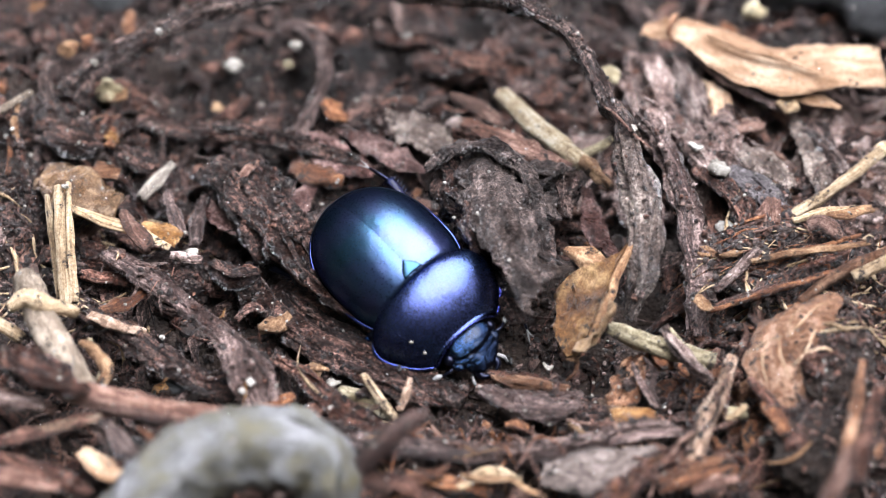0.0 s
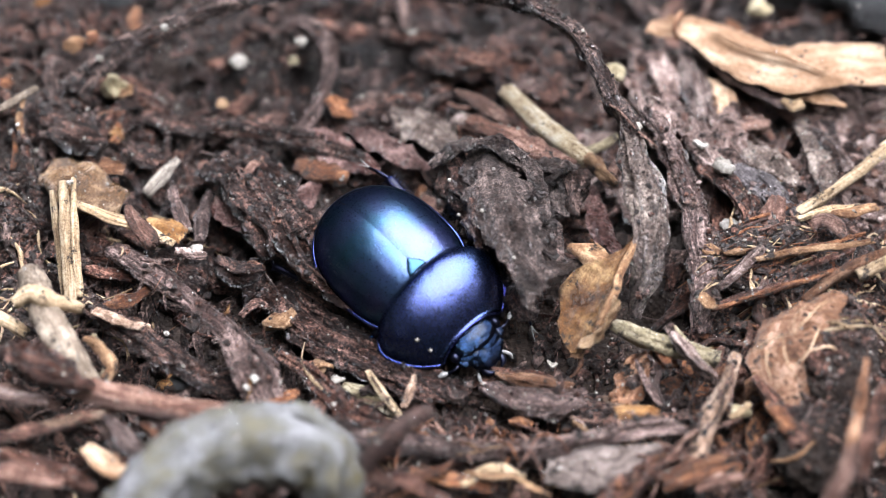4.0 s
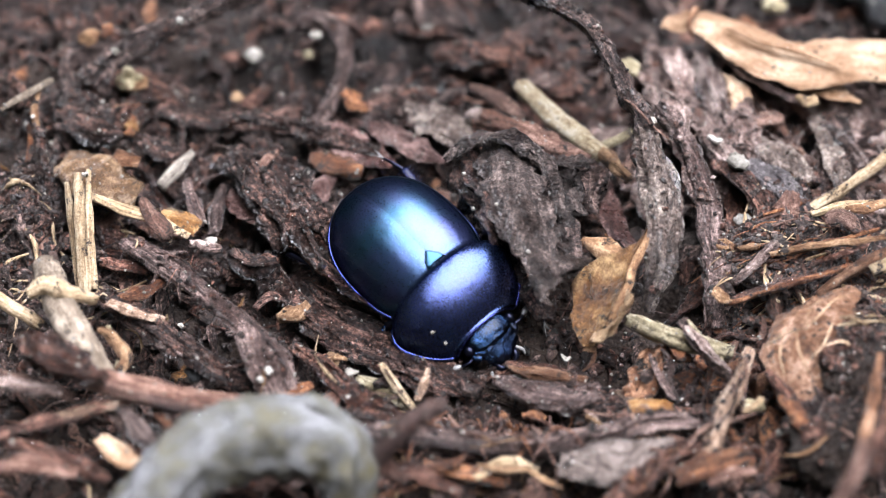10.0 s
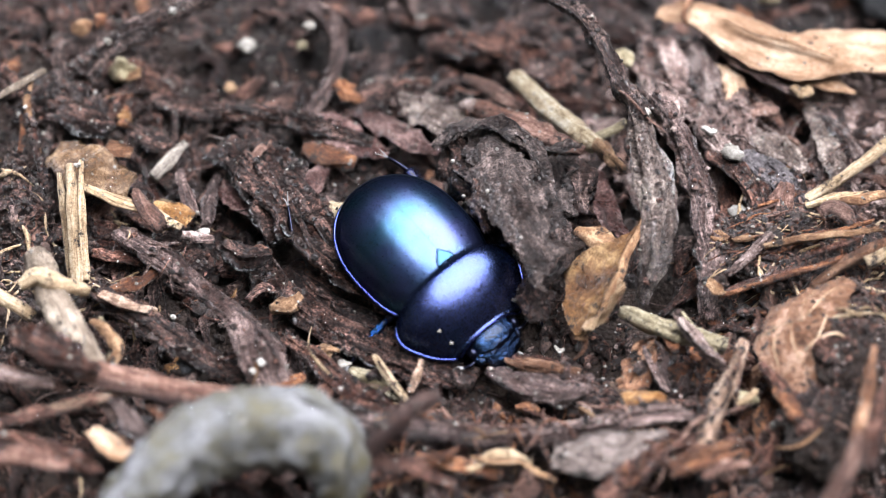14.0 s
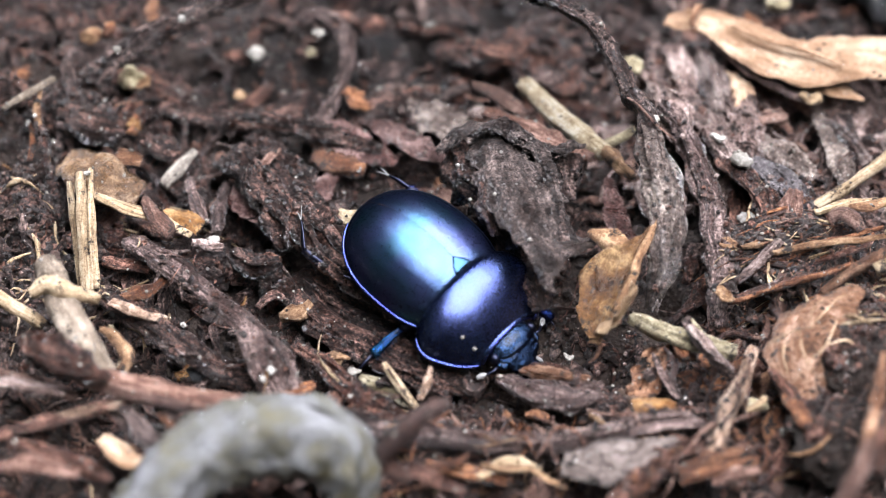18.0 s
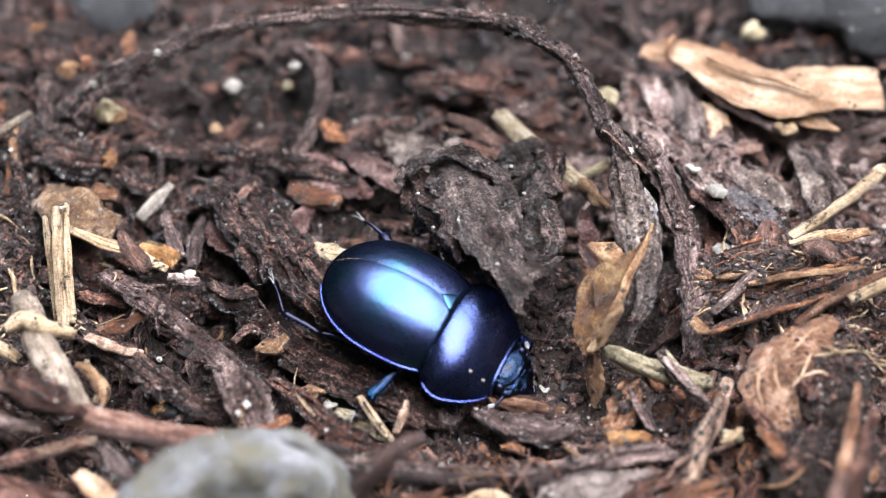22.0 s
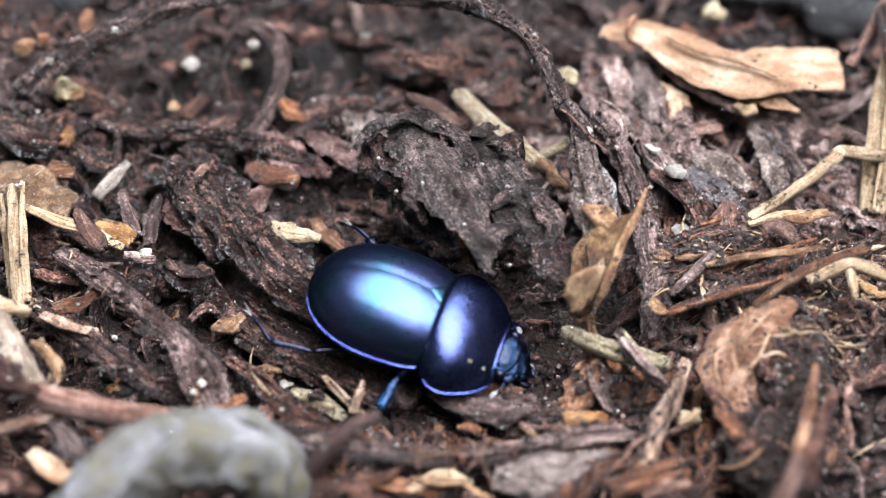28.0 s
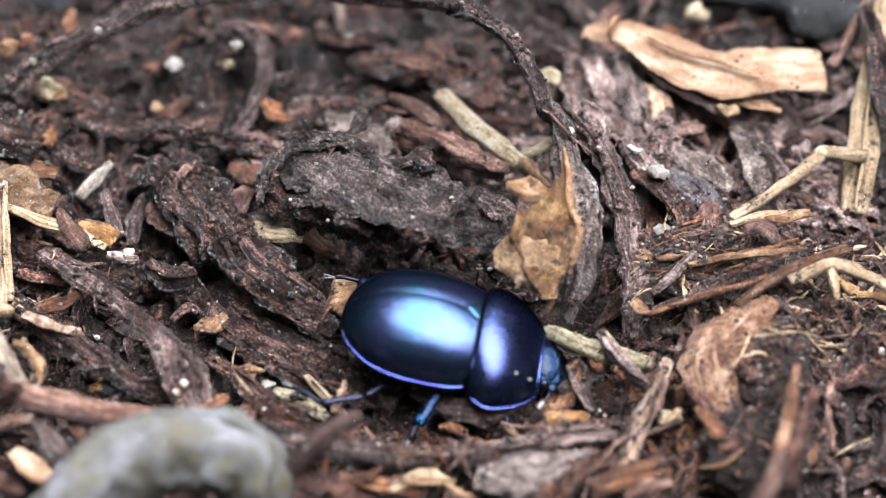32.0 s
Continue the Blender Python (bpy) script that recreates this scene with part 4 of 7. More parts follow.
    part("blade", sweep([(-27.5, 4.7, 1.0), (-24.8, 2.4, 1.8), (-22.4, 1.4, 1.0)], [1.6, 2.2, 1.0], thick=0.08, seg=16, rough=0.15, seed=71, wave=0.8, crag=0.1, n=40, curl=-0.3), WETLEAF, s, at=at)
    part("torn_corner", sweep([(-24.2, 4.2, 1.6), (-22.5, 3.8, 1.4)], [0.9, 0.5], thick=0.08, seg=10, rough=0.3, seed=72), BROWNLEAF, s, at=at)
    thing("pale_flake", sweep([(5.1, -20.9, 0.4), (7.1, -21.2, 1.0), (9.6, -21.0, 1.3), (12.4, -19.9, 1.0)], [0.8, 1.5, 1.8, 0.8], thick=0.2, seg=18, n=50, rough=0.2, ridge=0.4, crag=0.25, seed=73), plant("pinkish_flake", (0.06, 0.042, 0.035), (0.19, 0.145, 0.125), (0.42, 0.35, 0.31), fibre=5.0, blotch=1.3, speck=0.15, soil=0.3, bump=0.35), "pale pinkish-grey bark flake", "bark")
    thing("amber_scrap", sweep([(9.6, -15.2, -0.6), (10.9, -15.8, 0.0), (12.4, -15.6, -0.5)], [0.6, 1.2, 0.5], thick=0.15, seg=16, n=30, rough=0.25, crag=0.15, wave=0.5, seed=74, curl=-0.3), AMBERLEAF, "translucent amber leaf scrap", "leaf")
    thing("brown_scrap", sweep([(11.3, -10.2, -0.9), (10.9, -12.1, -1.0), (10.2, -13.9, -1.3), (9.6, -14.8, -1.9)], [0.4, 0.95, 0.85, 0.15], thick=0.12, seg=20, n=50, rough=0.35, seed=75, curl=0.5, wave=1.0, crag=0.25), BROWNLEAF, "crumpled brown leaf scrap", "leaf")
    thing("bottom_scrap", sweep([(-23.6, -19.5, 1.2), (-21.8, -21.4, 1.6), (-20.6, -21.3, 1.2)], [0.5, 0.9, 0.4], thick=0.12, seg=12, rough=0.2, seed=76, curl=0.2), TANLEAF, "pale tan leaf scrap in the near litter", "leaf")
    thing("bottom_strip", sweep([(-23.0, -17.0, 1.2), (-21.3, -19.0, 1.4), (-19.7, -19.8, 1.0)], [0.5, 0.75, 0.4], thick=0.2, seg=10, rough=0.2, seed=77), GREYBARK, "dull grey strip of bark", "bark")
    thing("green_strip", sweep([(-7.8, -12.2, -1.8), (-5.9, -13.3, -1.5), (-4.3, -14.6, -1.6)], [0.4, 0.65, 0.4], thick=0.2, seg=10, rough=0.2, seed=78), PALEWOOD, "dull greenish flat strip", "stem")
    thing("rust_chip", sweep([(-11.2, 6.4, -1.0), (-9.5, 5.3, -0.5), (-7.8, 5.1, -1.0)], [0.5, 0.8, 0.4], thick=0.4, seg=10, rough=0.4, seed=79, crag=0.35, n=24, wave=0.4), ORANGE, "rusty orange rotten chip", "chip")
    thing("rust_chip", sweep([(-9.4, 12.8, -1.0), (-8.3, 11.3, -0.6), (-6.9, 11.1, -1.2)], [0.5, 0.7, 0.3], thick=0.35, seg=10, rough=0.4, seed=80, crag=0.35, n=24, wave=0.4), ORANGE, "orange crumb of leaf", "chip")
    thing("rust_chip", sweep([(-23.4, -6.9, -0.5), (-22.1, -6.9, 0.3), (-20.4, -5.5, 0.0)], [0.3, 0.6, 0.25], thick=0.3, seg=10, rough=0.4, seed=81, crag=0.35, n=24, wave=0.4), ORANGE, "thin orange-brown wood splinter", "chip")
    thing("rust_chip", sweep([(-13.0, -14.8, 0.4), (-11.8, -15.3, 0.8), (-10.6, -14.6, 0.4)], [0.25, 0.5, 0.25], thick=0.25, seg=10, rough=0.3, seed=82, crag=0.35, n=24, wave=0.4), ORANGE, "small orange bark chip", "chip")
    thing("tan_chip", sweep([(-12.8, -7.4, -1.5), (-11.9, -7.4, -1.0), (-11.0, -6.6, -1.3)], [0.4, 0.75, 0.35], thick=0.3, seg=10, rough=0.35, seed=83, crag=0.35, n=24, wave=0.4), CHIP, "small tan bark chip", "chip")
    thing("red_tip", sweep([(15.6, -4.1, -2.4), (16.5, -3.9, -1.5), (17.6, -3.2, -0.6), (19.5, -2.2, 0.0)], [0.35, 0.5, 0.4, 0.3], seg=10, rough=0.3, seed=84), WOOD, "pinkish broken root tip", "root")
    thing("upright_chip", sweep([(20.0, -1.2, 0.0), (20.4, -0.1, 1.0), (20.8, 1.1, 1.6)], [0.7, 0.9, 0.5], thick=0.4, seg=12, rough=0.3, seed=85), WOOD, "pinkish-brown upright wood chip", "chip")
    for i, (pts, w, mat, label) in enumerate((
            ([(-30.7, -15.0, 2.0), (-28.2, -15.9, 2.2), (-25.3, -16.8, 1.8)], [0.3, 0.45, 0.3], WOOD, "thin pinkish root strip in the near litter"), ([(-30.3, -20.0, 2.0), (-26.8, -19.2, 2.4), (-21.9, -17.0, 1.6)], [0.4, 0.6, 0.3], REDBARK, "long reddish bark strip in the near litter"),
            ([(-29.9, -23.3, 3.0), (-27.5, -23.2, 3.2), (-24.7, -23.5, 2.6)], [0.4, 0.7, 0.4], WOOD, "pinkish bark strip in the near litter"), ([(-29.1, -20.9, 2.4), (-25.9, -22.2, 2.6), (-22.7, -23.5, 2.0)], [0.4, 0.6, 0.4], REDBARK, "dark red bark strip in the near litter"),
            ([(-19.6, -17.8, 1.6), (-17.9, -20.1, 2.0), (-16.2, -21.9, 1.4)], [0.5, 0.75, 0.5], STALK, "dull grey bark plank in the near litter"), ([(-3.4, -20.3, -0.5), (-0.9, -21.2, 0.0), (1.9, -21.8, -0.3)], [0.4, 0.6, 0.3], ORANGE, "orange-brown fibrous splinter in the near litter"),
            ([(-0.2, -21.6, 0.0), (1.6, -20.7, 0.4), (3.7, -21.1, 0.0)], [0.3, 0.45, 0.2], STRAW, "pale fibrous splinter in the near litter"), ([(-5.4, -21.5, 1.0), (-3.3, -22.7, 1.4), (-1.2, -23.7, 1.0)], [0.4, 0.6, 0.4], REDBARK, "reddish bark strip in the near litter"),
            ([(12.3, -22.3, 1.0), (14.1, -21.2, 1.4), (16.9, -20.6, 1.2)], [0.4, 0.7, 0.4], ORANGE, "orange-brown rotten bark strip on the ground"), ([(19.1, -16.4, 1.6), (20.0, -18.5, 2.0), (20.8, -20.0, 1.6)], [0.4, 0.55, 0.3], ORANGE, "rusty bark splinter below the veined leaf"),
            ([(11.4, -11.6, -0.8), (12.0, -13.6, -0.6), (12.6, -14.5, -1.0)], [0.25, 0.4, 0.2], STALK, "greyish curled root fibre"), ([(8.9, -13.4, -1.4), (10.1, -14.4, -1.2), (11.2, -13.2, -1.4)], [0.2, 0.35, 0.2], TWIG, "short brown root fibre"),
            ([(-3.2, -12.6, -0.2), (-3.4, -13.8, -0.4), (-3.9, -14.7, -0.9)], [0.18, 0.3, 0.2], TWIG, "short brown splinter beside the beetle"), ([(16.2, -0.6, 0.4), (17.5, -3.6, 1.0), (19.9, -5.6, 1.6)], [0.3, 0.5, 0.3], BARK, "dark bark strip at the mound's foot"),
            ([(17.4, -5.1, 1.0), (19.9, -5.0, 2.0), (22.8, -4.2, 2.6), (26.1, -3.2, 2.8)], [0.12, 0.22, 0.22, 0.1], ORANGE, "orange-brown root fibre across the mound"), ([(16.2, -7.6, 0.6), (19.1, -7.0, 1.6), (21.6, -6.6, 2.2)], [0.15, 0.25, 0.15], REDBARK, "dark red root fibre across the mound"),
            ([(-23.8, -8.2, 1.0), (-22.3, -9.1, 1.2), (-20.1, -9.5, 0.8)], [0.3, 0.4, 0.2], TWIG, "short brown twig piece"), ([(-16.1, -2.9, 0.0), (-14.7, -4.3, 0.5), (-13.1, -4.1, 0.2)], [0.5, 0.8, 0.4], BARK, "dark fibrous clump of bark"),
            ([(-27.6, 8.6, 0.5), (-25.6, 7.3, 1.0), (-24.1, 6.7, 0.6)], [0.7, 1.0, 0.6], BARK, "dark crumbling block of bark"), ([(-22.2, 7.0, 0.2), (-21.0, 5.9, 0.6), (-20.3, 5.5, 0.2)], [0.6, 0.8, 0.5], BARK, "dark squared chip of bark"))):
        thing("litter_strip", sweep(pts, w, thick=max(w) * 0.5, seg=14, n=36, rough=0.3, ridge=0.5, crag=0.2, seed=130 + i, ragged=0.9, wave=0.2), mat, label, "plant litter")
    # uncovered as the beetle moves on
    thing("ochre_chip", sweep([(-9.3, 0.4, 0.0), (-8.0, -0.5, 0.4), (-6.2, -1.0, 0.0)], [0.5, 0.75, 0.35], thick=0.35, seg=12, rough=0.3, seed=86, crag=0.25, n=24, wave=0.4), LICHEN, "pale ochre wood chip with a ragged end", "chip")
    thing("brown_chip", sweep([(-6.6, 1.8, -1.2), (-5.3, -0.1, -0.8), (-4.0, -0.7, -1.5)], [0.4, 0.6, 0.4], thick=0.35, seg=10, rough=0.25, seed=87, crag=0.35, n=24, wave=0.4), BROWNLEAF, "dull brown wood chip", "chip")
    thing("rough_chip", blob((-3.2, -4.7, -1.2), (1.35, 1.5, 1.0), seed=88, rough=0.3, fine=3), CHIP, "rough orange-tan crumbly chip", "chip")


# ---- pebbles and grains ----
def build_pebbles():
    spots = (((-15.5, 17.3, -2.0), 0.55, GRAIN, "small smooth cream pebble", "pebble"), ((-3.3, 21.1, -3.0), 0.85, GRAIN, "round smooth beige pebble", "pebble"), ((-25.3, 15.7, 2.0), 0.52, ORANGE, "small round orange seed", "seed"),
             ((17.4, 3.9, 1.5), 0.62, GRAIN, "crumbly white mineral pebble", "pebble"), ((17.8, 0.8, -1.0), 0.5, GRAIN, "crumbly white mineral pebble", "pebble"), ((19.0, -17.6, -0.4), 0.27, GRAIN, "tiny round white grain", "grain"),
             ((-23.7, 12.8, 0.0), 0.9, PALEWOOD, "yellowish crumb of wood", "crumb"), ((-23.3, 8.5, 0.0), 0.5, AMBERLEAF, "small amber wood crumb", "crumb"), ((-26.5, 15.2, 1.8), 0.7, CHIP, "ochre crumb of wood", "crumb"),
             ((-31.1, 12.3, 1.0), 0.7, ORANGE, "small orange wood crumb", "crumb"), ((-16.4, 12.7, -1.5), 0.45, CHIP, "small ochre wood crumb", "crumb"), ((-11.7, 16.9, -1.5), 0.4, PALEWOOD, "small dull olive pebble", "pebble"),
             ((-11.1, 17.1, 0.2), 0.35, GRAIN, "pale grain on the root", "grain"), ((22.5, 11.0, 0.5), 0.7, GRAIN, "pale yellow wood chip", "chip"), ((10.3, 13.1, 1.0), 0.75, PALEWOOD, "yellowish crumb of lichen", "crumb"),
             ((-7.6, 14.7, -1.0), 0.8, GREYBARK, "grey-brown crumb of bark", "crumb"), ((19.7, 8.6, 0.5), 0.9, WOOD, "pinkish-brown lump of bark", "crumb"), ((15.1, 9.1, 0.5), 0.5, WOOD, "pinkish crumb of bark", "crumb"),
             ((-13.2, -14.5, 1.8), 0.3, GRAIN, "white grain on the stalk", "grain"), ((-13.7, -15.2, 1.8), 0.24, GRAIN, "white grain on the stalk", "grain"), ((11.3, 2.0, 7.4), 0.3, GRAIN, "white grain on the root", "grain"),
             ((-20.1, 13.6, 5.0), 0.3, GRAIN, "white grain on the arching root", "grain"), ((-24.4, 11.7, 4.0), 0.3, GRAIN, "white grain on the arching root", "grain"), ((-25.7, 0.9, 3.4), 0.22, GRAIN, "white grain on the straw", "grain"),
             ((2.6, -11.5, -1.8), 0.4, GRAIN, "whitish crumb under the bark", "crumb"), ((-9.3, -10.8, -1.5), 0.5, CHIP, "pale pinkish wood chip", "chip"), ((-8.2, -11.8, -1.5), 0.32, GRAIN, "white papery plant crumb", "crumb"),
             ((-19.1, -8.8, -0.5), 0.2, GRAIN, "white papery plant crumb", "crumb"), ((-17.6, -2.2, 0.0), 0.55, GRAIN, "pale crumb of wood", "crumb"), ((-18.1, -12.2, -1.0), 0.8, SLATE, "bluish-grey crumb of stone", "crumb"),
             ((-16.2, -12.8, -0.8), 0.45, PALEWOOD, "beige crumb of wood", "crumb"), ((17.4, -15.8, 0.0), 0.6, PALEWOOD, "yellowish crumb of wood", "crumb"), ((10.8, -12.8, -0.6), 0.5, GREYBARK, "grey crumb of bark", "crumb"),
             ((0.4, 9.4, -0.5), 0.4, WOOD, "pinkish crumb of bark", "crumb"), ((20.9, 21.5, -1.0), 0.8, PALEWOOD, "olive crumb of bark", "crumb"), ((-29.3, 21.5, -1.0), 1.1, AMBERLEAF, "olive-brown crumb of bark", "crumb"))
    for i, (p, r, mat, label, category) in enumerate(spots):
        thing("pebble" if category in ("pebble", "grain") else category, blob(p, (r, r * 0.85, r * 0.75), seed=i + 1, rough=0.4, turn=i * 47, fine=3), mat, label, category, "grains in the litter")
    for i, (p, a, b, c) in enumerate((((24.6, 25.3, -1.6), 4, 3, 1.8), ((30.2, 23.9, -1.4), 4.5, 3, 2.2), ((-24.3, 25.4, -2.0), 3, 3, 2), ((29.9, 22.3, -1.4), 3, 2.4, 1.6), ((31.5, -6.5, -1.0), 2, 2, 1.5))):
        thing("stone", blob(p, (a, b, c), seed=90 + i, rough=0.2, fine=3), SLATE, "dark bluish-grey stone behind the litter", "stone", "stones")


# ---- loose litter ----
def random_piece(rng, x, y, kind, k, floor):
    """A torn scrap of bark, wood or fibre lying on the floor."""
    a = rng.uniform(0, 2 * math.pi)
    if kind == "fibre":
        length, w, t = rng.uniform(1.5, 6.0), rng.uniform(0.05, 0.14), None
    elif kind == "strip":
        length, w, t = rng.uniform(2.5, 8.0), rng.uniform(0.35, 1.0), rng.uniform(0.12, 0.35)
    else:
        length, w, t = rng.uniform(0.7, 2.4), rng.uniform(0.2, 0.6), rng.uniform(0.12, 0.3)
    d = Vector((math.cos(a), math.sin(a), 0)) * length / 2
    n = Vector((-d.y, d.x, 0)).normalized() * rng.uniform(-0.25, 0.25) * length
    z = floor(x, y)
    pts = []
    for u in (-1, -0.4, 0.3, 1):
        q = Vector((x, y, 0)) + d * u + n * (1 - u * u)
        pts.append((q.x, q.y, min(max(floor(q.x, q.y), z - 0.9), z + 0.9) + (t or w) * 0.8 + rng.uniform(-0.1, 0.35)))
    widths = [w * rng.uniform(0.05, 0.5)] + [w * rng.uniform(0.45, 1.1) for _ in range(5)] + [w * rng.uniform(0.05, 0.6)]
    return sweep(pts, widths, thick=t, seg=6 if kind == "fibre" else 10, n=6 if kind == "fibre" else 16, rough=0.5, ridge=0.45,
                 seed=k * 0.37, curl=rng.uniform(-0.4, 0.7) if t else 0, lean=rng.uniform(-60, 60), twist=rng.uniform(-60, 60), ragged=1.2, wave=0.3 if t else 0, crag=0.3)


LITTER = ((BARK, 0.42, "dark brown", "bark_flake"), (GREYBARK, 0.30, "grey-brown", "bark_flake"), (REDBARK, 0.18, "reddish-brown", "bark_flake"), (WOOD, 0.045, "pinkish-brown", "wood_splinter"),
          (STRAW, 0.015, "pale tan", "straw_bit"), (ORANGE, 0.015, "rusty orange", "wood_splinter"), (BROWNLEAF, 0.015, "brown", "leaf_scrap"), (AMBERLEAF, 0.01, "amber", "leaf_scrap"))


def pick(rng):
    u = rng.random()
    for row in LITTER:
        u -= row[1]
        if u < 0:
            return row
    return LITTER[0]


def off_track(x, y):
    """Keeps the beetle's own ground free of tall pieces."""
    return ((x - 1) / 12) ** 2 + ((y + 8) / 7.5) ** 2 > 1


WORDS = {"bark_flake": "bark flake", "wood_splinter": "wood splinter", "straw_bit": "straw bit", "leaf_scrap": "leaf scrap"}


def build_litter():
    rng = random.Random(11)
    for k in range(330):
        x, y = rng.uniform(-34, 36), rng.uniform(-23, 26)
        if not off_track(x, y) or hollow(x, y) > 0:
            continue
        mat, _, colour, name = pick(rng) if y < 8 else rng.choice((LITTER[0], LITTER[0], LITTER[1], LITTER[2]))
        kind = "chip" if name == "straw_bit" else rng.choice(("strip", "strip", "chip"))
        thing(name, random_piece(rng, x, y, kind, k, ground_z), mat, colour + " " + WORDS[name] + " lying in the litter", WORDS[name], "loose litter")
    shreds(rng, 2200, ("strip", "chip", "chip", "fibre", "fibre"), ground_z, 300)


def shreds(rng, count, kinds, floor, seed, reach=(-44, 44, -30, 38), mats=None):
    joined = {}
    for k in range(count):
        x, y = rng.uniform(reach[0], reach[1]), rng.uniform(reach[2], reach[3])
        kind = rng.choice(kinds)
        if hollow(x, y) > 0.1 and rng.random() < 0.6:
            continue
        if not off_track(x, y) and kind == "strip" or kind != "fibre" and floor(x, y) > ground_z(x, y) + 1.6:
            continue
        mat, _, colour, name = rng.choice(mats) if mats else pick(rng) if y < 8 or rng.random() < 0.15 else rng.choice((LITTER[0], LITTER[0], LITTER[1], LITTER[2]))
        if mat is STRAW:
            kind = "fibre"
        joined.setdefault(mat.name, (mat, colour, []))[2].append(random_piece(rng, x, y, kind, seed + k, floor))
    for mat, colour, shapes in joined.values():
        tagged(new("plant_litter", mesh("plant_litter", join(*shapes), (0, 0, 0), mat)), colour + " fibres and fragments of rotten plants", "litter", kind="stuff")


def surface_z(x, y):
    """The height of whatever lies on top at a place of the plan."""
    hit, place, *_ = scene.ray_cast(DEPS[0], Vector((x * MM, y * MM, 0.05)), Vector((0, 0, -1)))
    return place.z / MM if hit else ground_z(x, y)


DEPS = [None]


def scatter(name, count, low, high, mat, label, seed, floor, reach=(-40, 40, -28, 34), sink=0.0, uneven=0.22, category="soil"):
    """Many small lumps as one mesh."""
    rng = np.random.default_rng(seed)
    bm = bmesh.new()
    bmesh.ops.create_icosphere(bm, subdivisions=1 if uneven else 2, radius=1)
    base = np.array([v.co[:] for v in bm.verts])
    tri = np.array([[v.index for v in f.verts] for f in bm.faces])
    bm.free()
    verts, faces = [], []
    for i in range(count):
        x, y = rng.uniform(reach[0], reach[1]), rng.uniform(reach[2], reach[3])
        r = low + (high - low) * rng.random() ** 2.5
        if hollow(x, y) > 0.2 and rng.random() < 0.6:
            r = low
        s = base * (1 + uneven * rng.standard_normal((len(base), 1))) * r * rng.uniform(0.55, 1.25, 3)
        verts.append(s + (x, y, floor(x, y) + r * (0.35 - sink)))
        faces.append(tri + i * len(base))
    v = np.concatenate(verts)
    shape = ([tuple(p) for p in v], [tuple(f) for f in np.concatenate(faces).tolist()], [(p[0], p[1]) for p in v])
    tagged(new(name, mesh(name, shape, (0, 0, 0), mat, smooth=not uneven)), label, category, kind="stuff")


# ---- crusts of soil and what is caught in them ----
def build_clods():
    for i, (p, size) in enumerate((((-29.7, 2.0, -1.2), (2.3, 3.6, 2.2)), ((-27.4, 11.2, -1.0), (2.0, 2.6, 2.2)), ((-14.9, -2.9, -1.6), (1.9, 1.1, 1.1)), ((21.5, -4.0, 0.2), (5.2, 3.4, 1.6)), ((23.8, -13.0, 1.2), (2.4, 3.6, 2.2)), ((9.1, -14.2, -2.4), (4.0, 1.8, 1.2)), ((-22.7, 5.7, -2.2), (2.0, 1.6, 1.2)), ((-5.6, 11.2, -2.4), (3.2, 2.2, 1.6)), ((-31.0, 20.1, -2.0), (2.4, 3.4, 2.2)), ((22.5, -19.3, 0.5), (3.0, 3.0, 2.0)))):
        mat = SOIL if i in (3, 4, 9) else BARK
        ob = whole("soil_clod", p, "dark wet crumbling clod of soil and rotten fibre", "soil clod", "soil clods")
        part("core", clod(p, size, seed=i + 1), mat, ob, at=p)
        rng = random.Random(400 + i)
        for k in range(7):
            a, r = rng.uniform(0, 2 * math.pi), rng.uniform(0.35, 0.95)
            s = rng.uniform(0.2, 0.34) * min(size[0], size[1])
            q = (p[0] + size[0] * r * math.cos(a), p[1] + size[1] * r * math.sin(a), p[2] + size[2] * (1 - r * r) ** 0.5 * 0.8)
            part("crumb_lump", clod(q, (s * rng.uniform(0.8, 1.5), s, s * 0.7), seed=50 + i * 9 + k, fine=4), rng.choice((mat, REDBARK, GREYBARK, CRUMB)), ob, at=p)


def fibres(rng, count, reach, angle, spread, length, width, mat, label):
    """Thin fibres lying one way over what is there."""
    shapes = []
    for k in range(count):
        x, y = rng.uniform(reach[0], reach[1]), rng.uniform(reach[2], reach[3])
        a, half = radians(rng.gauss(angle, spread)), rng.uniform(0.4, 1.0) * length / 2
        pts = []
        for u in (-1, -0.3, 0.4, 1):
            px, py = x + math.cos(a) * half * u, y + math.sin(a) * half * u
            pts.append((px, py, surface_z(px, py) + rng.uniform(-0.05, 0.25)))
        low = min(p[2] for p in pts)
        pts = [(p[0], p[1], min(p[2], low + 0.9)) for p in pts]
        w = width * rng.uniform(0.4, 1.2)
        shapes.append(sweep(pts, [w * 0.3, w, w * 0.8, w * 0.2], thick=w * 0.6, seg=6, n=10, rough=0.4, ridge=0.4, seed=k * 0.7, crag=0.06, ragged=1.0))
    tagged(new("plant_fibres", mesh("plant_fibres", join(*shapes), (0, 0, 0), mat)), label, "fibres", kind="stuff")


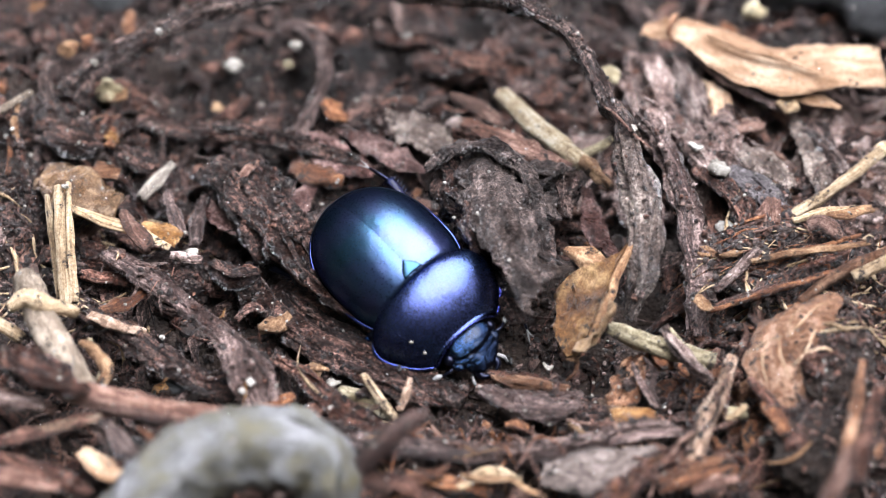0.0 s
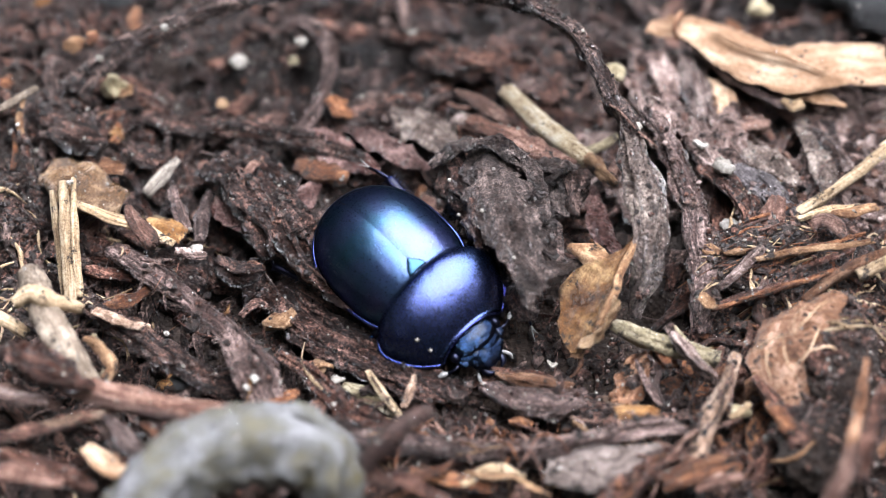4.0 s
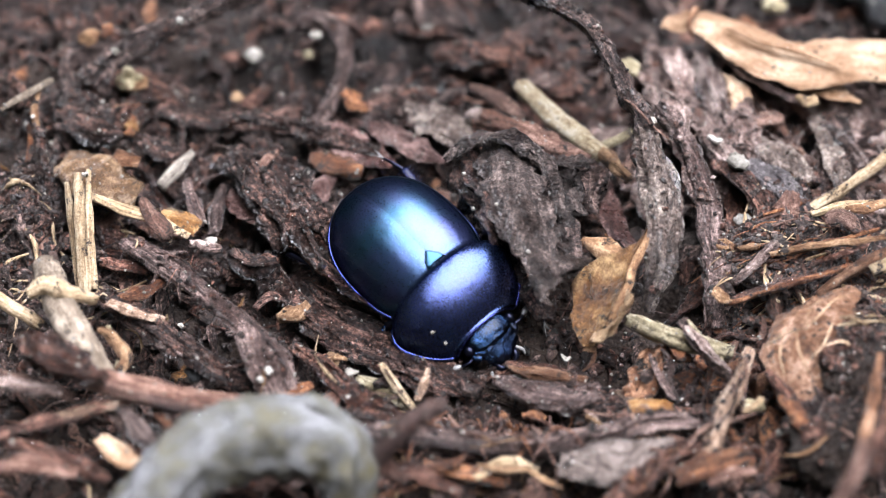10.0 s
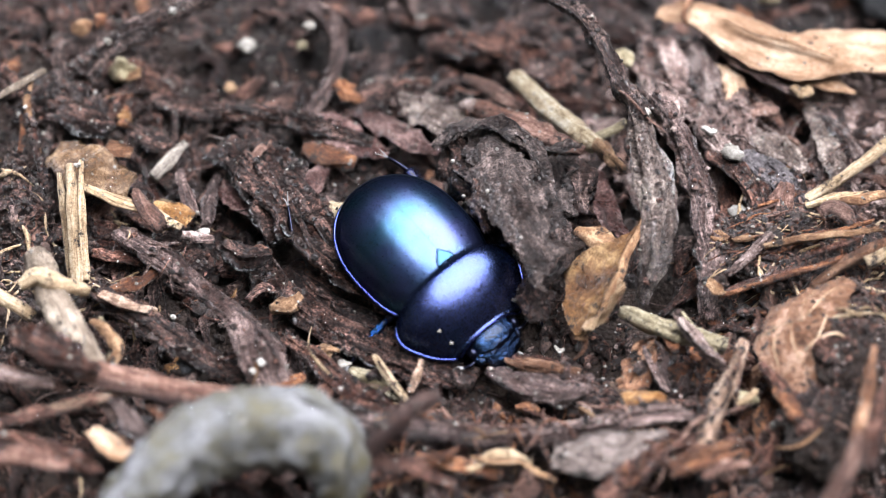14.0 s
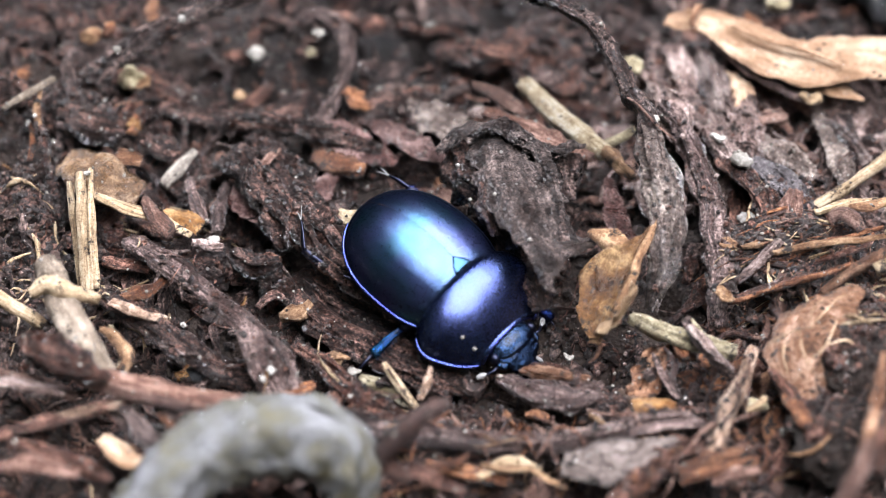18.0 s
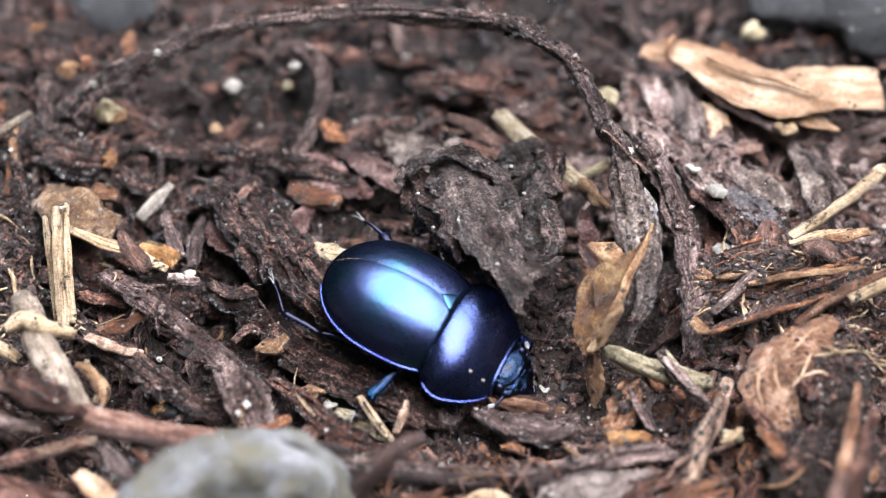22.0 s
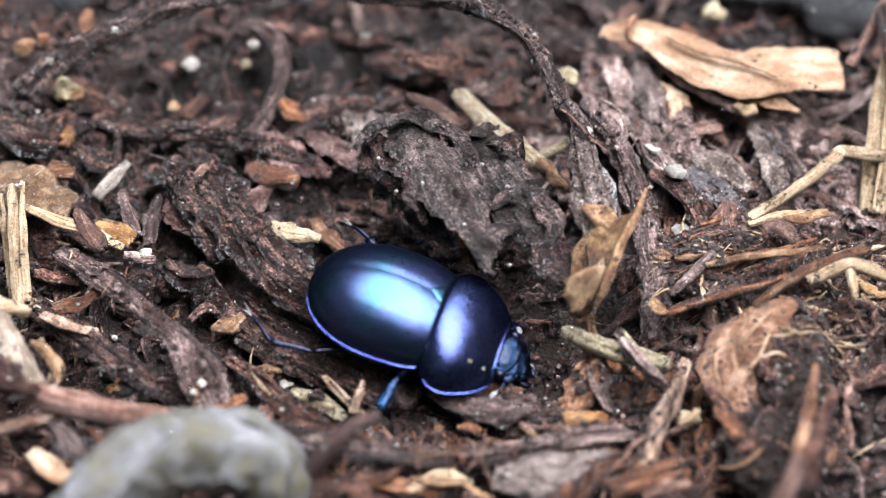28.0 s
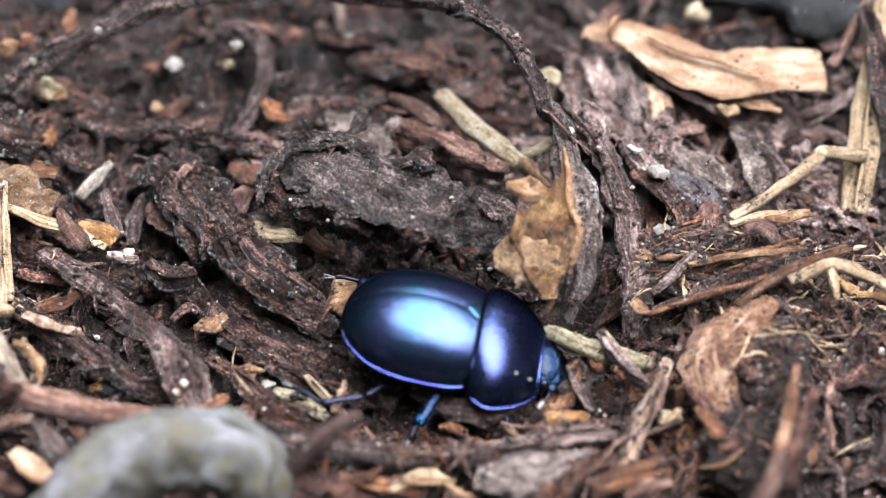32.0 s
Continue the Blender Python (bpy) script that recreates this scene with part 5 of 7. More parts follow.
def build_caught():
    rows = (
        ("lichen_twig", [(-31.9, 7.6, 2.5), (-30.5, 8.5, 2.8), (-28.6, 10.0, 3.0)], [0.12, 0.22, 0.2], BEIGE, "thin pale twig crusted with lichen", "twig"),
        ("tan_fibre", [(-29.5, 9.3, 2.6), (-29.6, 7.4, 2.4), (-29.1, 5.3, 2.0), (-28.5, 3.7, 1.6)], [0.15, 0.25, 0.16, 0.08], CHIP, "thin tan fibre hanging over the clod", "fibre"),
        ("rust_fibre", [(-30.1, 7.2, 1.5), (-29.8, 5.5, 1.5), (-29.9, 3.8, 1.5)], [0.1, 0.2, 0.12], ORANGE, "thin rusty fibre beside the clod", "fibre"),
        ("wood_crumb", [(-24.0, 12.2, 0.0), (-23.3, 12.6, 0.0), (-22.5, 12.7, 0.0)], [0.3, 0.6, 0.35], CHIP, "ochre splintered crumb of wood", "crumb"),
        ("wood_crumb", [(-23.2, 10.2, 0.0), (-23.3, 8.6, 0.0), (-23.4, 7.7, 0.0)], [0.15, 0.3, 0.35], ORANGE, "amber-coloured hanging crumb of wood", "crumb"),
        ("wood_splinter", [(-22.1, 0.6, 1.0), (-21.1, -1.2, 1.2), (-20.2, -2.4, 1.0)], [0.3, 0.5, 0.4], WOOD, "pinkish torn splinter beside the straw", "splinter"),
        ("pale_crumb", [(-18.8, -2.6, 0.5), (-17.9, -2.9, 0.6), (-16.8, -3.0, 0.4)], [0.2, 0.4, 0.25], PALEBARK, "pale splinter crumb on the stalk", "crumb"),
        ("bark_strip", [(-24.7, -3.0, -0.8), (-23.2, -3.4, -0.8), (-21.1, -3.9, -0.8)], [0.3, 0.5, 0.4], REDBARK, "reddish strip of bark in a dark hollow", "bark"),
        ("pink_stalk", [(-19.3, 3.4, 0.0), (-18.8, 1.3, 0.4), (-18.2, -0.5, 0.0)], [0.3, 0.5, 0.35], STALK, "short pinkish-grey rotten stalk", "stalk"),
        ("pink_stalk", [(-16.9, 3.3, -0.4), (-17.2, 1.0, -0.4), (-17.4, -1.0, -0.4)], [0.3, 0.55, 0.35], STALK, "short dark pinkish stalk", "stalk"),
        ("bark_chip", [(-14.4, -6.7, -1.2), (-13.5, -5.7, -1.2), (-12.8, -6.1, -1.2)], [0.2, 0.4, 0.2], BARK, "dark chip of bark", "chip"),
        ("mound_fibre", [(15.9, -7.8, 0.6), (19.3, -7.4, 1.8), (22.5, -6.9, 2.8), (24.0, -6.4, 3.0)], [0.1, 0.22, 0.22, 0.1], ORANGE, "rusty root fibre along the mound", "fibre"),
        ("mound_fibre", [(18.9, -4.9, 2.2), (21.6, -4.8, 3.0), (24.1, -4.9, 3.4), (26.5, -4.4, 3.4)], [0.15, 0.3, 0.3, 0.2], CHIP, "orange-brown strip of dry stem on the mound", "stem"),
        ("mound_fibre", [(17.5, -8.1, 1.8), (20.0, -7.6, 2.6), (22.1, -7.4, 3.0)], [0.08, 0.16, 0.08], ORANGE, "thin rusty fibre on the mound", "fibre"),
        ("mound_fibre", [(21.4, -6.6, 3.0), (23.3, -5.9, 3.4), (25.1, -5.3, 3.6)], [0.1, 0.22, 0.1], REDBARK, "reddish fibre on the mound", "fibre"),
        ("mound_fibre", [(24.0, -1.4, 2.6), (25.5, -1.3, 2.8), (27.0, -0.7, 2.6)], [0.15, 0.35, 0.2], CHIP, "orange splintered straw on the mound", "straw"),
        ("mound_fibre", [(21.8, -1.6, 2.4), (23.7, -1.2, 2.8), (25.9, -0.7, 2.8)], [0.1, 0.26, 0.12], STRAW, "pale papery straw on the mound", "straw"),
        ("grey_twig", [(16.4, -6.8, 1.6), (17.9, -5.7, 2.2), (19.4, -4.0, 2.4)], [0.2, 0.34, 0.25], PALEBARK, "short pinkish-grey twig on the mound", "twig"),
        ("rust_disc", [(22.7, -2.6, 3.0), (23.3, -2.4, 3.3), (24.2, -2.8, 3.2), (24.7, -3.5, 2.8)], [0.3, 0.5, 0.5, 0.25], WOOD, "pinkish-brown curved chip on the mound", "chip"),
        ("pale_chip", [(15.2, -3.3, 1.6), (15.9, -3.7, 1.8), (16.6, -3.9, 1.6)], [0.25, 0.4, 0.2], CHIP, "small orange chip beside the mound", "chip"),
        ("pale_chip", [(16.9, -4.0, 1.8), (17.7, -4.1, 2.0), (18.5, -3.7, 1.8)], [0.15, 0.32, 0.2], CHIP, "small orange splinter beside the mound", "chip"),
        ("pale_chip", [(15.2, -7.2, 1.2), (15.8, -7.9, 1.3), (16.2, -8.0, 1.0)], [0.3, 0.45, 0.15], CHIP, "pale tan pointed chip", "chip"),
        ("pale_chip", [(8.9, 3.0, 2.4), (9.4, 2.4, 2.4), (10.1, 1.6, 2.2)], [0.25, 0.45, 0.2], CHIP, "pale orange torn end of the stick", "chip"),
        ("bark_sliver", [(-0.4, 12.8, -0.4), (1.3, 11.1, 0.0), (3.2, 9.3, 0.0)], [0.2, 0.45, 0.3], WOOD, "thin reddish bark sliver below the stick", "bark"),
        ("bark_sliver", [(0.2, 9.1, 0.8), (2.8, 7.4, 1.2), (5.0, 5.5, 1.6), (7.5, 4.2, 1.4)], [0.3, 0.6, 0.6, 0.3], WOOD, "red-brown fibrous strip of bark below the stick", "bark"),
        ("brown_twig", [(-10.4, -12.2, -0.6), (-8.9, -14.0, -0.4), (-7.4, -15.8, -0.2), (-5.6, -16.8, -0.4)], [0.2, 0.45, 0.5, 0.25], REDBARK, "reddish flat strip of bark", "bark"),
        ("brown_strip", [(2.1, -11.5, -1.6), (4.1, -12.2, -1.2), (6.9, -12.9, -1.2)], [0.15, 0.5, 0.3], BROWNLEAF, "glossy brown strip of a leaf below the beetle", "leaf"),
        ("bark_slab", [(1.5, -12.9, -1.2), (3.7, -14.4, -0.6), (5.8, -15.0, -0.4), (7.5, -14.4, -0.8)], [0.4, 0.8, 0.8, 0.3], STALK, "damp grey-pink slab of bark below the beetle", "bark"),
        ("ochre_splinter", [(0.0, -20.9, 0.4), (1.8, -21.5, 0.6), (3.2, -21.1, 0.4)], [0.15, 0.28, 0.12], CHIP, "ochre splinter below the long root", "splinter"),
        ("ochre_splinter", [(2.8, -21.2, 0.4), (4.0, -22.3, 0.8), (5.2, -23.1, 0.8)], [0.1, 0.2, 0.12], CHIP, "ochre broken straw below the long root", "straw"),
        ("ochre_splinter", [(-2.9, -21.6, 0.6), (-2.8, -22.6, 0.8), (-2.8, -23.5, 0.8)], [0.12, 0.22, 0.16], STRAW, "short upright straw end below the long root", "straw"),
        ("rust_splinter", [(-5.2, -21.2, 0.8), (-3.5, -21.7, 1.0), (-1.7, -21.2, 0.8), (-0.8, -20.1, 0.4)], [0.2, 0.3, 0.3, 0.1], ORANGE, "rusty glossy splinter below the long root", "splinter"),
        ("grey_fibre", [(11.0, -11.5, 0.0), (11.4, -12.9, 0.0), (12.1, -14.4, -0.2), (12.5, -14.8, -0.6)], [0.1, 0.2, 0.2, 0.1], STALK, "grey twisted fibre of a leaf stalk", "fibre"),
        ("grey_fibre", [(11.8, -11.1, 0.0), (12.4, -12.5, 0.0), (12.2, -13.5, -0.2), (12.7, -14.7, -0.6)], [0.1, 0.18, 0.18, 0.1], STALK, "grey looped fibre of a leaf stalk", "fibre"),
        ("pale_splinter", [(13.3, -10.7, 1.8), (14.4, -12.3, 1.8), (16.0, -14.0, 1.2)], [0.2, 0.35, 0.12], PALEBARK, "pale edge of a bark sliver", "splinter"),
        ("pale_flake", [(13.0, 15.5, 0.4), (13.7, 12.9, 0.8), (14.1, 10.5, 0.6)], [0.5, 1.0, 0.6], PALEBARK, "pinkish pale bark flake behind the root", "bark"),
        ("pale_flake", [(15.3, 14.8, 0.6), (16.0, 11.4, 1.0), (16.4, 8.9, 0.8)], [0.5, 0.9, 0.5], PALEBARK, "pinkish pale bark flake below the tan leaf", "bark"),
        ("pale_flake", [(17.1, 12.8, 0.4), (17.8, 10.8, 0.8), (17.3, 9.1, 0.6)], [0.5, 0.9, 0.5], TANLEAF, "pale tan bark flake below the tan leaf", "bark"),
        ("pale_flake", [(11.9, 7.4, 2.4), (13.2, 4.8, 2.6), (14.7, 3.0, 2.4)], [0.3, 0.6, 0.3], PALEBARK, "pinkish bark strip between the roots", "bark"),
        ("cream_crumb", [(21.7, 10.0, 1.6), (22.3, 9.4, 1.7), (22.9, 9.8, 1.5)], [0.2, 0.4, 0.25], STRAW, "cream-coloured chip below the tan leaf", "chip"),
        ("purple_stem", [(15.9, 15.3, 1.4), (17.8, 12.7, 1.6), (20.0, 10.8, 1.6), (22.3, 9.6, 1.2)], [0.2, 0.36, 0.36, 0.2], STALK, "grey-purple stem under the tan leaf", "stem"),
        ("cream_crumb", [(16.8, 3.8, 1.8), (17.4, 3.5, 2.0), (17.9, 3.3, 1.8)], [0.45, 0.62, 0.4], GRAIN, "crumbly cream-white lump of fungus", "crumb"),
        ("cream_crumb", [(17.1, 0.1, 0.0), (17.6, -0.3, 0.2), (18.1, -0.4, 0.0)], [0.3, 0.5, 0.3], GRAIN, "crumbly cream-white lump in the hollow", "crumb"),
        ("cream_crumb", [(15.5, 6.1, 1.6), (15.9, 5.6, 1.7), (16.3, 5.7, 1.6)], [0.2, 0.36, 0.2], GRAIN, "small cream crumb on the bark", "crumb"),
        ("pink_crumb", [(18.8, 7.9, 1.0), (19.6, 8.0, 1.2), (20.5, 8.4, 1.0)], [0.4, 0.6, 0.45], WOOD, "pinkish rounded crumb of bark", "crumb"),
        ("orange_crumb", [(-0.7, 9.0, 0.6), (-0.0, 9.1, 0.8), (0.8, 9.1, 0.6)], [0.3, 0.5, 0.25], PALEBARK, "pale orange splintered crumb of bark", "crumb"),
        ("amber_fibre", [(-24.1, -11.5, 2.2), (-23.2, -11.9, 2.0), (-22.3, -13.3, 1.6), (-22.7, -14.2, 1.4)], [0.2, 0.35, 0.3, 0.2], CHIP, "yellow-brown knobbly root piece beside the twig", "root"),
        ("amber_fibre", [(-14.6, 2.8, 1.0), (-14.1, 3.9, 1.4), (-13.3, 5.1, 1.2)], [0.2, 0.35, 0.15], WOOD, "reddish broken tip of the bark strip", "bark"),
        ("grey_strip", [(-22.3, -17.8, 2.0), (-21.1, -19.7, 2.4), (-20.1, -21.2, 2.2)], [0.3, 0.6, 0.45], STALK, "grey flat strip of rotten stem beside the root", "stem"),
        ("rust_piece", [(-20.0, -18.2, 1.8), (-19.2, -19.2, 2.0), (-19.0, -20.0, 1.8)], [0.25, 0.4, 0.25], ORANGE, "rusty chip beside the grey root", "chip"),
        ("olive_stem", [(-29.0, -19.8, 2.0), (-26.9, -19.3, 2.4), (-24.5, -18.4, 2.4), (-22.3, -17.4, 2.0)], [0.25, 0.4, 0.4, 0.2], TWIG, "olive-brown fibrous stem in the near litter", "stem"),
        ("pink_stick", [(-30.1, -15.9, 2.4), (-28.1, -16.5, 2.6), (-26.0, -16.7, 2.2)], [0.35, 0.5, 0.3], PALEBARK, "pinkish-grey stick end in the near litter", "stick"),
        ("white_bit", [(-8.6, -12.3, -1.4), (-8.2, -12.2, -1.2), (-7.7, -11.9, -1.4)], [0.1, 0.2, 0.12], GRAIN, "white papery bit of dry plant", "plant bit"),
        ("white_bit", [(-9.7, -10.9, -1.4), (-9.0, -10.9, -1.2), (-8.4, -10.9, -1.4)], [0.12, 0.22, 0.15], CHIP, "pinkish papery bit of dry plant", "plant bit"),
        ("white_bit", [(5.4, -10.5, -1.2), (5.7, -11.1, -1.0), (6.0, -10.7, -1.2)], [0.1, 0.18, 0.1], GRAIN, "small white bit of dry plant", "plant bit"),
        ("white_bit", [(-6.6, -13.3, -1.0), (-6.0, -13.0, -1.0), (-5.7, -13.3, -1.2)], [0.2, 0.35, 0.2], GREYBARK, "grey crumb of bark beside the splinter", "crumb"),
        ("white_bit", [(-1.0, -13.2, -1.4), (-0.4, -13.6, -1.2), (0.1, -13.2, -1.4)], [0.25, 0.4, 0.25], GREYBARK, "grey rounded crumb below the beetle", "crumb"),
        ("ochre_bit", [(16.7, -17.1, 1.0), (17.3, -16.8, 1.2), (17.9, -16.0, 1.0)], [0.15, 0.3, 0.2], STRAW, "yellowish branched bit of fungus", "plant bit"),
        ("ochre_bit", [(8.4, -20.2, 0.8), (9.5, -20.6, 1.0), (10.2, -20.1, 0.8)], [0.2, 0.35, 0.2], GRAIN, "cream fleck on the pale flake", "plant bit"),
        ("rust_strip", [(12.2, -22.9, 1.2), (13.6, -22.4, 1.6), (15.3, -21.8, 1.6), (17.1, -21.1, 1.2)], [0.2, 0.4, 0.45, 0.2], ORANGE, "rusty bark strip beneath the speckled twig", "bark"),
        ("rust_strip", [(14.2, -23.1, 1.4), (15.6, -22.4, 1.6), (17.1, -22.0, 1.4)], [0.2, 0.4, 0.2], WOOD, "pinkish bark strip beneath the speckled twig", "bark"),
        ("long_edge", [(7.4, -19.6, 0.6), (9.9, -18.8, 1.2), (12.4, -18.3, 1.2), (14.6, -18.3, 0.8)], [0.12, 0.3, 0.3, 0.15], STALK, "grey arched rim of the long root", "root"),
        ("red_strip", [(8.9, -22.8, 1.0), (10.8, -21.6, 1.4), (12.8, -20.5, 1.4), (14.5, -19.7, 1.0)], [0.2, 0.45, 0.45, 0.25], REDBARK, "red-brown strip beside the pale flake", "bark"),
        ("orange_bit", [(12.4, -10.7, 0.2), (12.9, -11.6, 0.3), (13.1, -12.1, 0.0)], [0.2, 0.4, 0.2], ORANGE, "orange fragment under the yellowish root", "chip"),
        ("brown_bit", [(2.9, -15.6, -1.2), (3.6, -15.7, -1.0), (4.3, -15.9, -1.2)], [0.2, 0.4, 0.25], ORANGE, "small orange-brown crumb of bark", "crumb"),
        ("brown_bit", [(6.9, -15.7, -1.2), (7.4, -16.3, -1.0), (7.8, -16.6, -1.2)], [0.2, 0.35, 0.2], CHIP, "small ochre crumb of bark", "crumb"),
        ("rust_leaf", [(-10.3, 6.7, -1.0), (-9.3, 5.6, -0.6), (-7.8, 5.3, -1.0)], [0.3, 0.55, 0.3], ORANGE, "wet rusty scrap of a leaf", "leaf scrap"),
    )
    for i, (name, pts, w, mat, label, category) in enumerate(rows):
        thing(name, sweep(pts, w, thick=max(w) * 0.55, seg=14, n=36, rough=0.3, ridge=0.45, crag=0.2, seed=210 + i, ragged=0.8, wave=0.15), mat, label, category)
    thing("leaf_scrap", sheet([(-20.9, 0.0, 0.6), (-19.5, -0.8, 0.9), (-18.3, -1.3, 0.6)], [0.6, 1.0, 0.8], [0.6, 0.9, 0.7], n=30, m=8, torn=0.15, crease=0.3, seed=301), AMBERLEAF, "yellowish translucent scrap of a wet leaf", "leaf scrap")
    thing("leaf_scrap", sheet([(11.8, -15.7, -0.8), (10.8, -15.8, -0.4), (9.3, -16.5, -0.4), (8.4, -16.9, -0.8)], [0.3, 0.9, 0.8, 0.2], [0.3, 0.8, 0.9, 0.2], n=40, m=10, torn=0.25, crease=0.6, seed=303), REDBARK, "reddish torn scrap of a rotten leaf", "leaf scrap")
    thing("leaf_scrap", sheet([(-5.2, 11.8, -0.8), (-3.3, 10.1, -0.4), (-1.7, 8.4, 0.0), (-0.4, 7.2, 0.0)], [0.4, 1.6, 1.6, 0.5], [0.4, 1.4, 1.5, 0.5], n=50, m=12, torn=0.2, crease=0.7, seed=304), SHEENGREY, "grey-brown wet scrap of a rotten leaf", "leaf scrap")
    thing("leaf_scrap", sheet([(16.8, 5.8, -0.6), (17.9, 3.9, -1.0), (18.0, 1.5, -1.2), (16.9, -0.9, -1.0)], [0.5, 1.7, 1.8, 0.8], [0.5, 1.5, 1.6, 0.7], n=50, m=12, arch=-0.5, torn=0.2, crease=0.6, seed=305), REDBARK, "dark reddish cupped scrap of a rotten leaf", "leaf scrap")
    thing("leaf_scrap", sheet([(-11.5, 10.1, -1.0), (-9.4, 8.4, -0.6), (-7.4, 6.8, -0.6), (-5.5, 6.2, -1.0)], [0.4, 1.3, 1.3, 0.4], [0.4, 1.2, 1.2, 0.4], n=44, m=12, arch=0.3, torn=0.18, crease=0.6, seed=311), WETRED, "wet reddish-brown scrap of a rotten leaf", "leaf scrap")
    thing("leaf_scrap", sheet([(-7.9, 9.9, -0.8), (-5.9, 8.4, -0.3), (-4.0, 6.6, 0.0), (-2.1, 5.6, -0.4)], [0.3, 1.0, 1.1, 0.3], [0.3, 1.0, 1.0, 0.3], n=44, m=12, arch=0.3, torn=0.18, crease=0.6, seed=312), WETRED, "wet purplish-brown scrap of a rotten leaf", "leaf scrap")
    thing("leaf_scrap", sheet([(-17.0, 3.7, -0.8), (-15.6, 1.9, -0.4), (-14.1, 0.7, -0.3), (-12.2, 0.9, -0.8)], [0.4, 1.1, 1.1, 0.4], [0.4, 1.0, 1.0, 0.4], n=44, m=12, arch=0.3, torn=0.18, crease=0.6, seed=313), WETRED, "wet dark pinkish scrap of a rotten leaf", "leaf scrap")
    thing("leaf_scrap", sheet([(-10.7, 0.0, -1.0), (-11.3, 1.5, -0.6), (-10.8, 3.1, -0.5), (-9.7, 4.7, -0.8)], [0.4, 1.0, 1.0, 0.4], [0.4, 1.0, 1.0, 0.4], n=44, m=12, arch=0.3, torn=0.18, crease=0.6, seed=314), WETRED, "wet brown scrap of a leaf behind the beetle", "leaf scrap")
    thing("leaf_scrap", sheet([(8.6, 3.7, 0.0), (8.9, 0.8, 0.4), (9.4, -1.2, 0.4), (10.5, -2.3, 0.0)], [0.3, 0.7, 0.7, 0.3], [0.3, 0.8, 0.8, 0.3], n=44, m=12, arch=0.3, torn=0.18, crease=0.6, seed=315), WETRED, "wet reddish strip of a leaf beside the root", "leaf scrap")
    thing("leaf_scrap", sheet([(18.0, 7.8, 0.6), (19.4, 5.9, 1.0), (20.8, 4.8, 1.0), (22.3, 3.2, 0.6)], [0.4, 1.1, 1.1, 0.4], [0.4, 1.0, 1.0, 0.4], n=44, m=12, arch=0.3, torn=0.18, crease=0.6, seed=316), SHEENGREY, "wet grey-pink flake of bark behind the mound", "leaf scrap")
    thing("leaf_scrap", sheet([(22.7, 9.3, 0.4), (23.6, 6.6, 0.8), (24.2, 4.0, 0.8), (24.3, 2.3, 0.4)], [0.4, 0.8, 0.9, 0.4], [0.4, 0.8, 0.9, 0.4], n=44, m=12, arch=0.3, torn=0.18, crease=0.6, seed=317), SHEENGREY, "wet grey upright flake of bark", "leaf scrap")
    thing("leaf_scrap", sheet([(-26.4, -14.9, 4.0), (-25.6, -15.9, 4.4), (-24.5, -16.5, 4.4), (-23.6, -16.7, 4.0)], [0.3, 0.6, 0.5, 0.2], [0.3, 0.6, 0.5, 0.2], n=44, m=12, arch=0.3, torn=0.18, crease=0.6, seed=318), TWIG, "brown peeling bark on the fallen stick", "leaf scrap")

build_litter()
build_clods()
scatter("soil_crumbs", 3500, 0.15, 0.7, CRUMB, "dark damp soil crumbs between the litter", 5, ground_z)
# shreds and crumbs that have fallen on top
bpy.context.view_layer.update()
DEPS[0] = bpy.context.evaluated_depsgraph_get()
shreds(random.Random(21), 900, ("strip", "chip", "chip", "fibre"), surface_z, 5000, (-34, 36, -24, 27))
shreds(random.Random(31), 260, ("fibre", "fibre"), surface_z, 9000, (18.5, 33, -12, 0), ((STRAW, 0, "pale tan", ""), (WOOD, 0, "pinkish-brown", ""), (BARK, 0, "dark brown", ""), (BARK, 0, "dark brown", ""), (ORANGE, 0, "rusty orange", "")))
shreds(random.Random(32), 160, ("fibre", "chip"), surface_z, 9500, (-32, -18, -10, 3), ((STRAW, 0, "pale tan", ""), (GREYBARK, 0, "grey-brown", ""), (BARK, 0, "dark brown", "")))
shreds(random.Random(33), 260, ("strip", "chip", "chip", "fibre"), surface_z, 9900, (8, 30, 2, 16), ((PALEBARK, 0, "pale pinkish-grey", ""), (PALEBARK, 0, "pale pinkish-grey", ""), (WOOD, 0, "pinkish-brown", "")))
shreds(random.Random(35), 60, ("fibre", "chip", "strip"), surface_z, 12000, (15, 25, -22, -8), ((ORANGE, 0, "rusty orange", ""), (WOOD, 0, "pinkish-brown", ""), (CHIP, 0, "ochre", ""), (REDBARK, 0, "reddish-brown", "")))
shreds(random.Random(34), 260, ("fibre", "fibre", "chip"), surface_z, 11000, (-8, 18, -24, -15), ((WOOD, 0, "pinkish-brown", ""), (ORANGE, 0, "rusty orange", ""), (REDBARK, 0, "reddish-brown", ""), (BARK, 0, "dark brown", "")))
scatter("soil_crumbs", 9000, 0.05, 0.28, CRUMB, "fine dark crumbs strewn over the litter", 7, surface_z, (-34, 36, -24, 27))
scatter("pale_crumbs", 1300, 0.04, 0.26, PALEBARK, "fine pale crumbs of bark strewn over the litter", 12, surface_z, (6, 36, -24, 16))
scatter("brown_crumbs", 3000, 0.05, 0.3, REDBARK, "fine reddish-brown crumbs strewn over the litter", 8, surface_z, (-34, 36, -24, 27))
scatter("soil_crumbs", 2600, 0.08, 0.3, CRUMB, "dark wet crumbs crusting the mound", 41, surface_z, (16.2, 27.0, -10.4, -1.1))
scatter("soil_crumbs", 1500, 0.08, 0.3, CRUMB, "dark wet crumbs crusting the clods", 42, surface_z, (-31.0, -24.8, -5.7, 12.2))
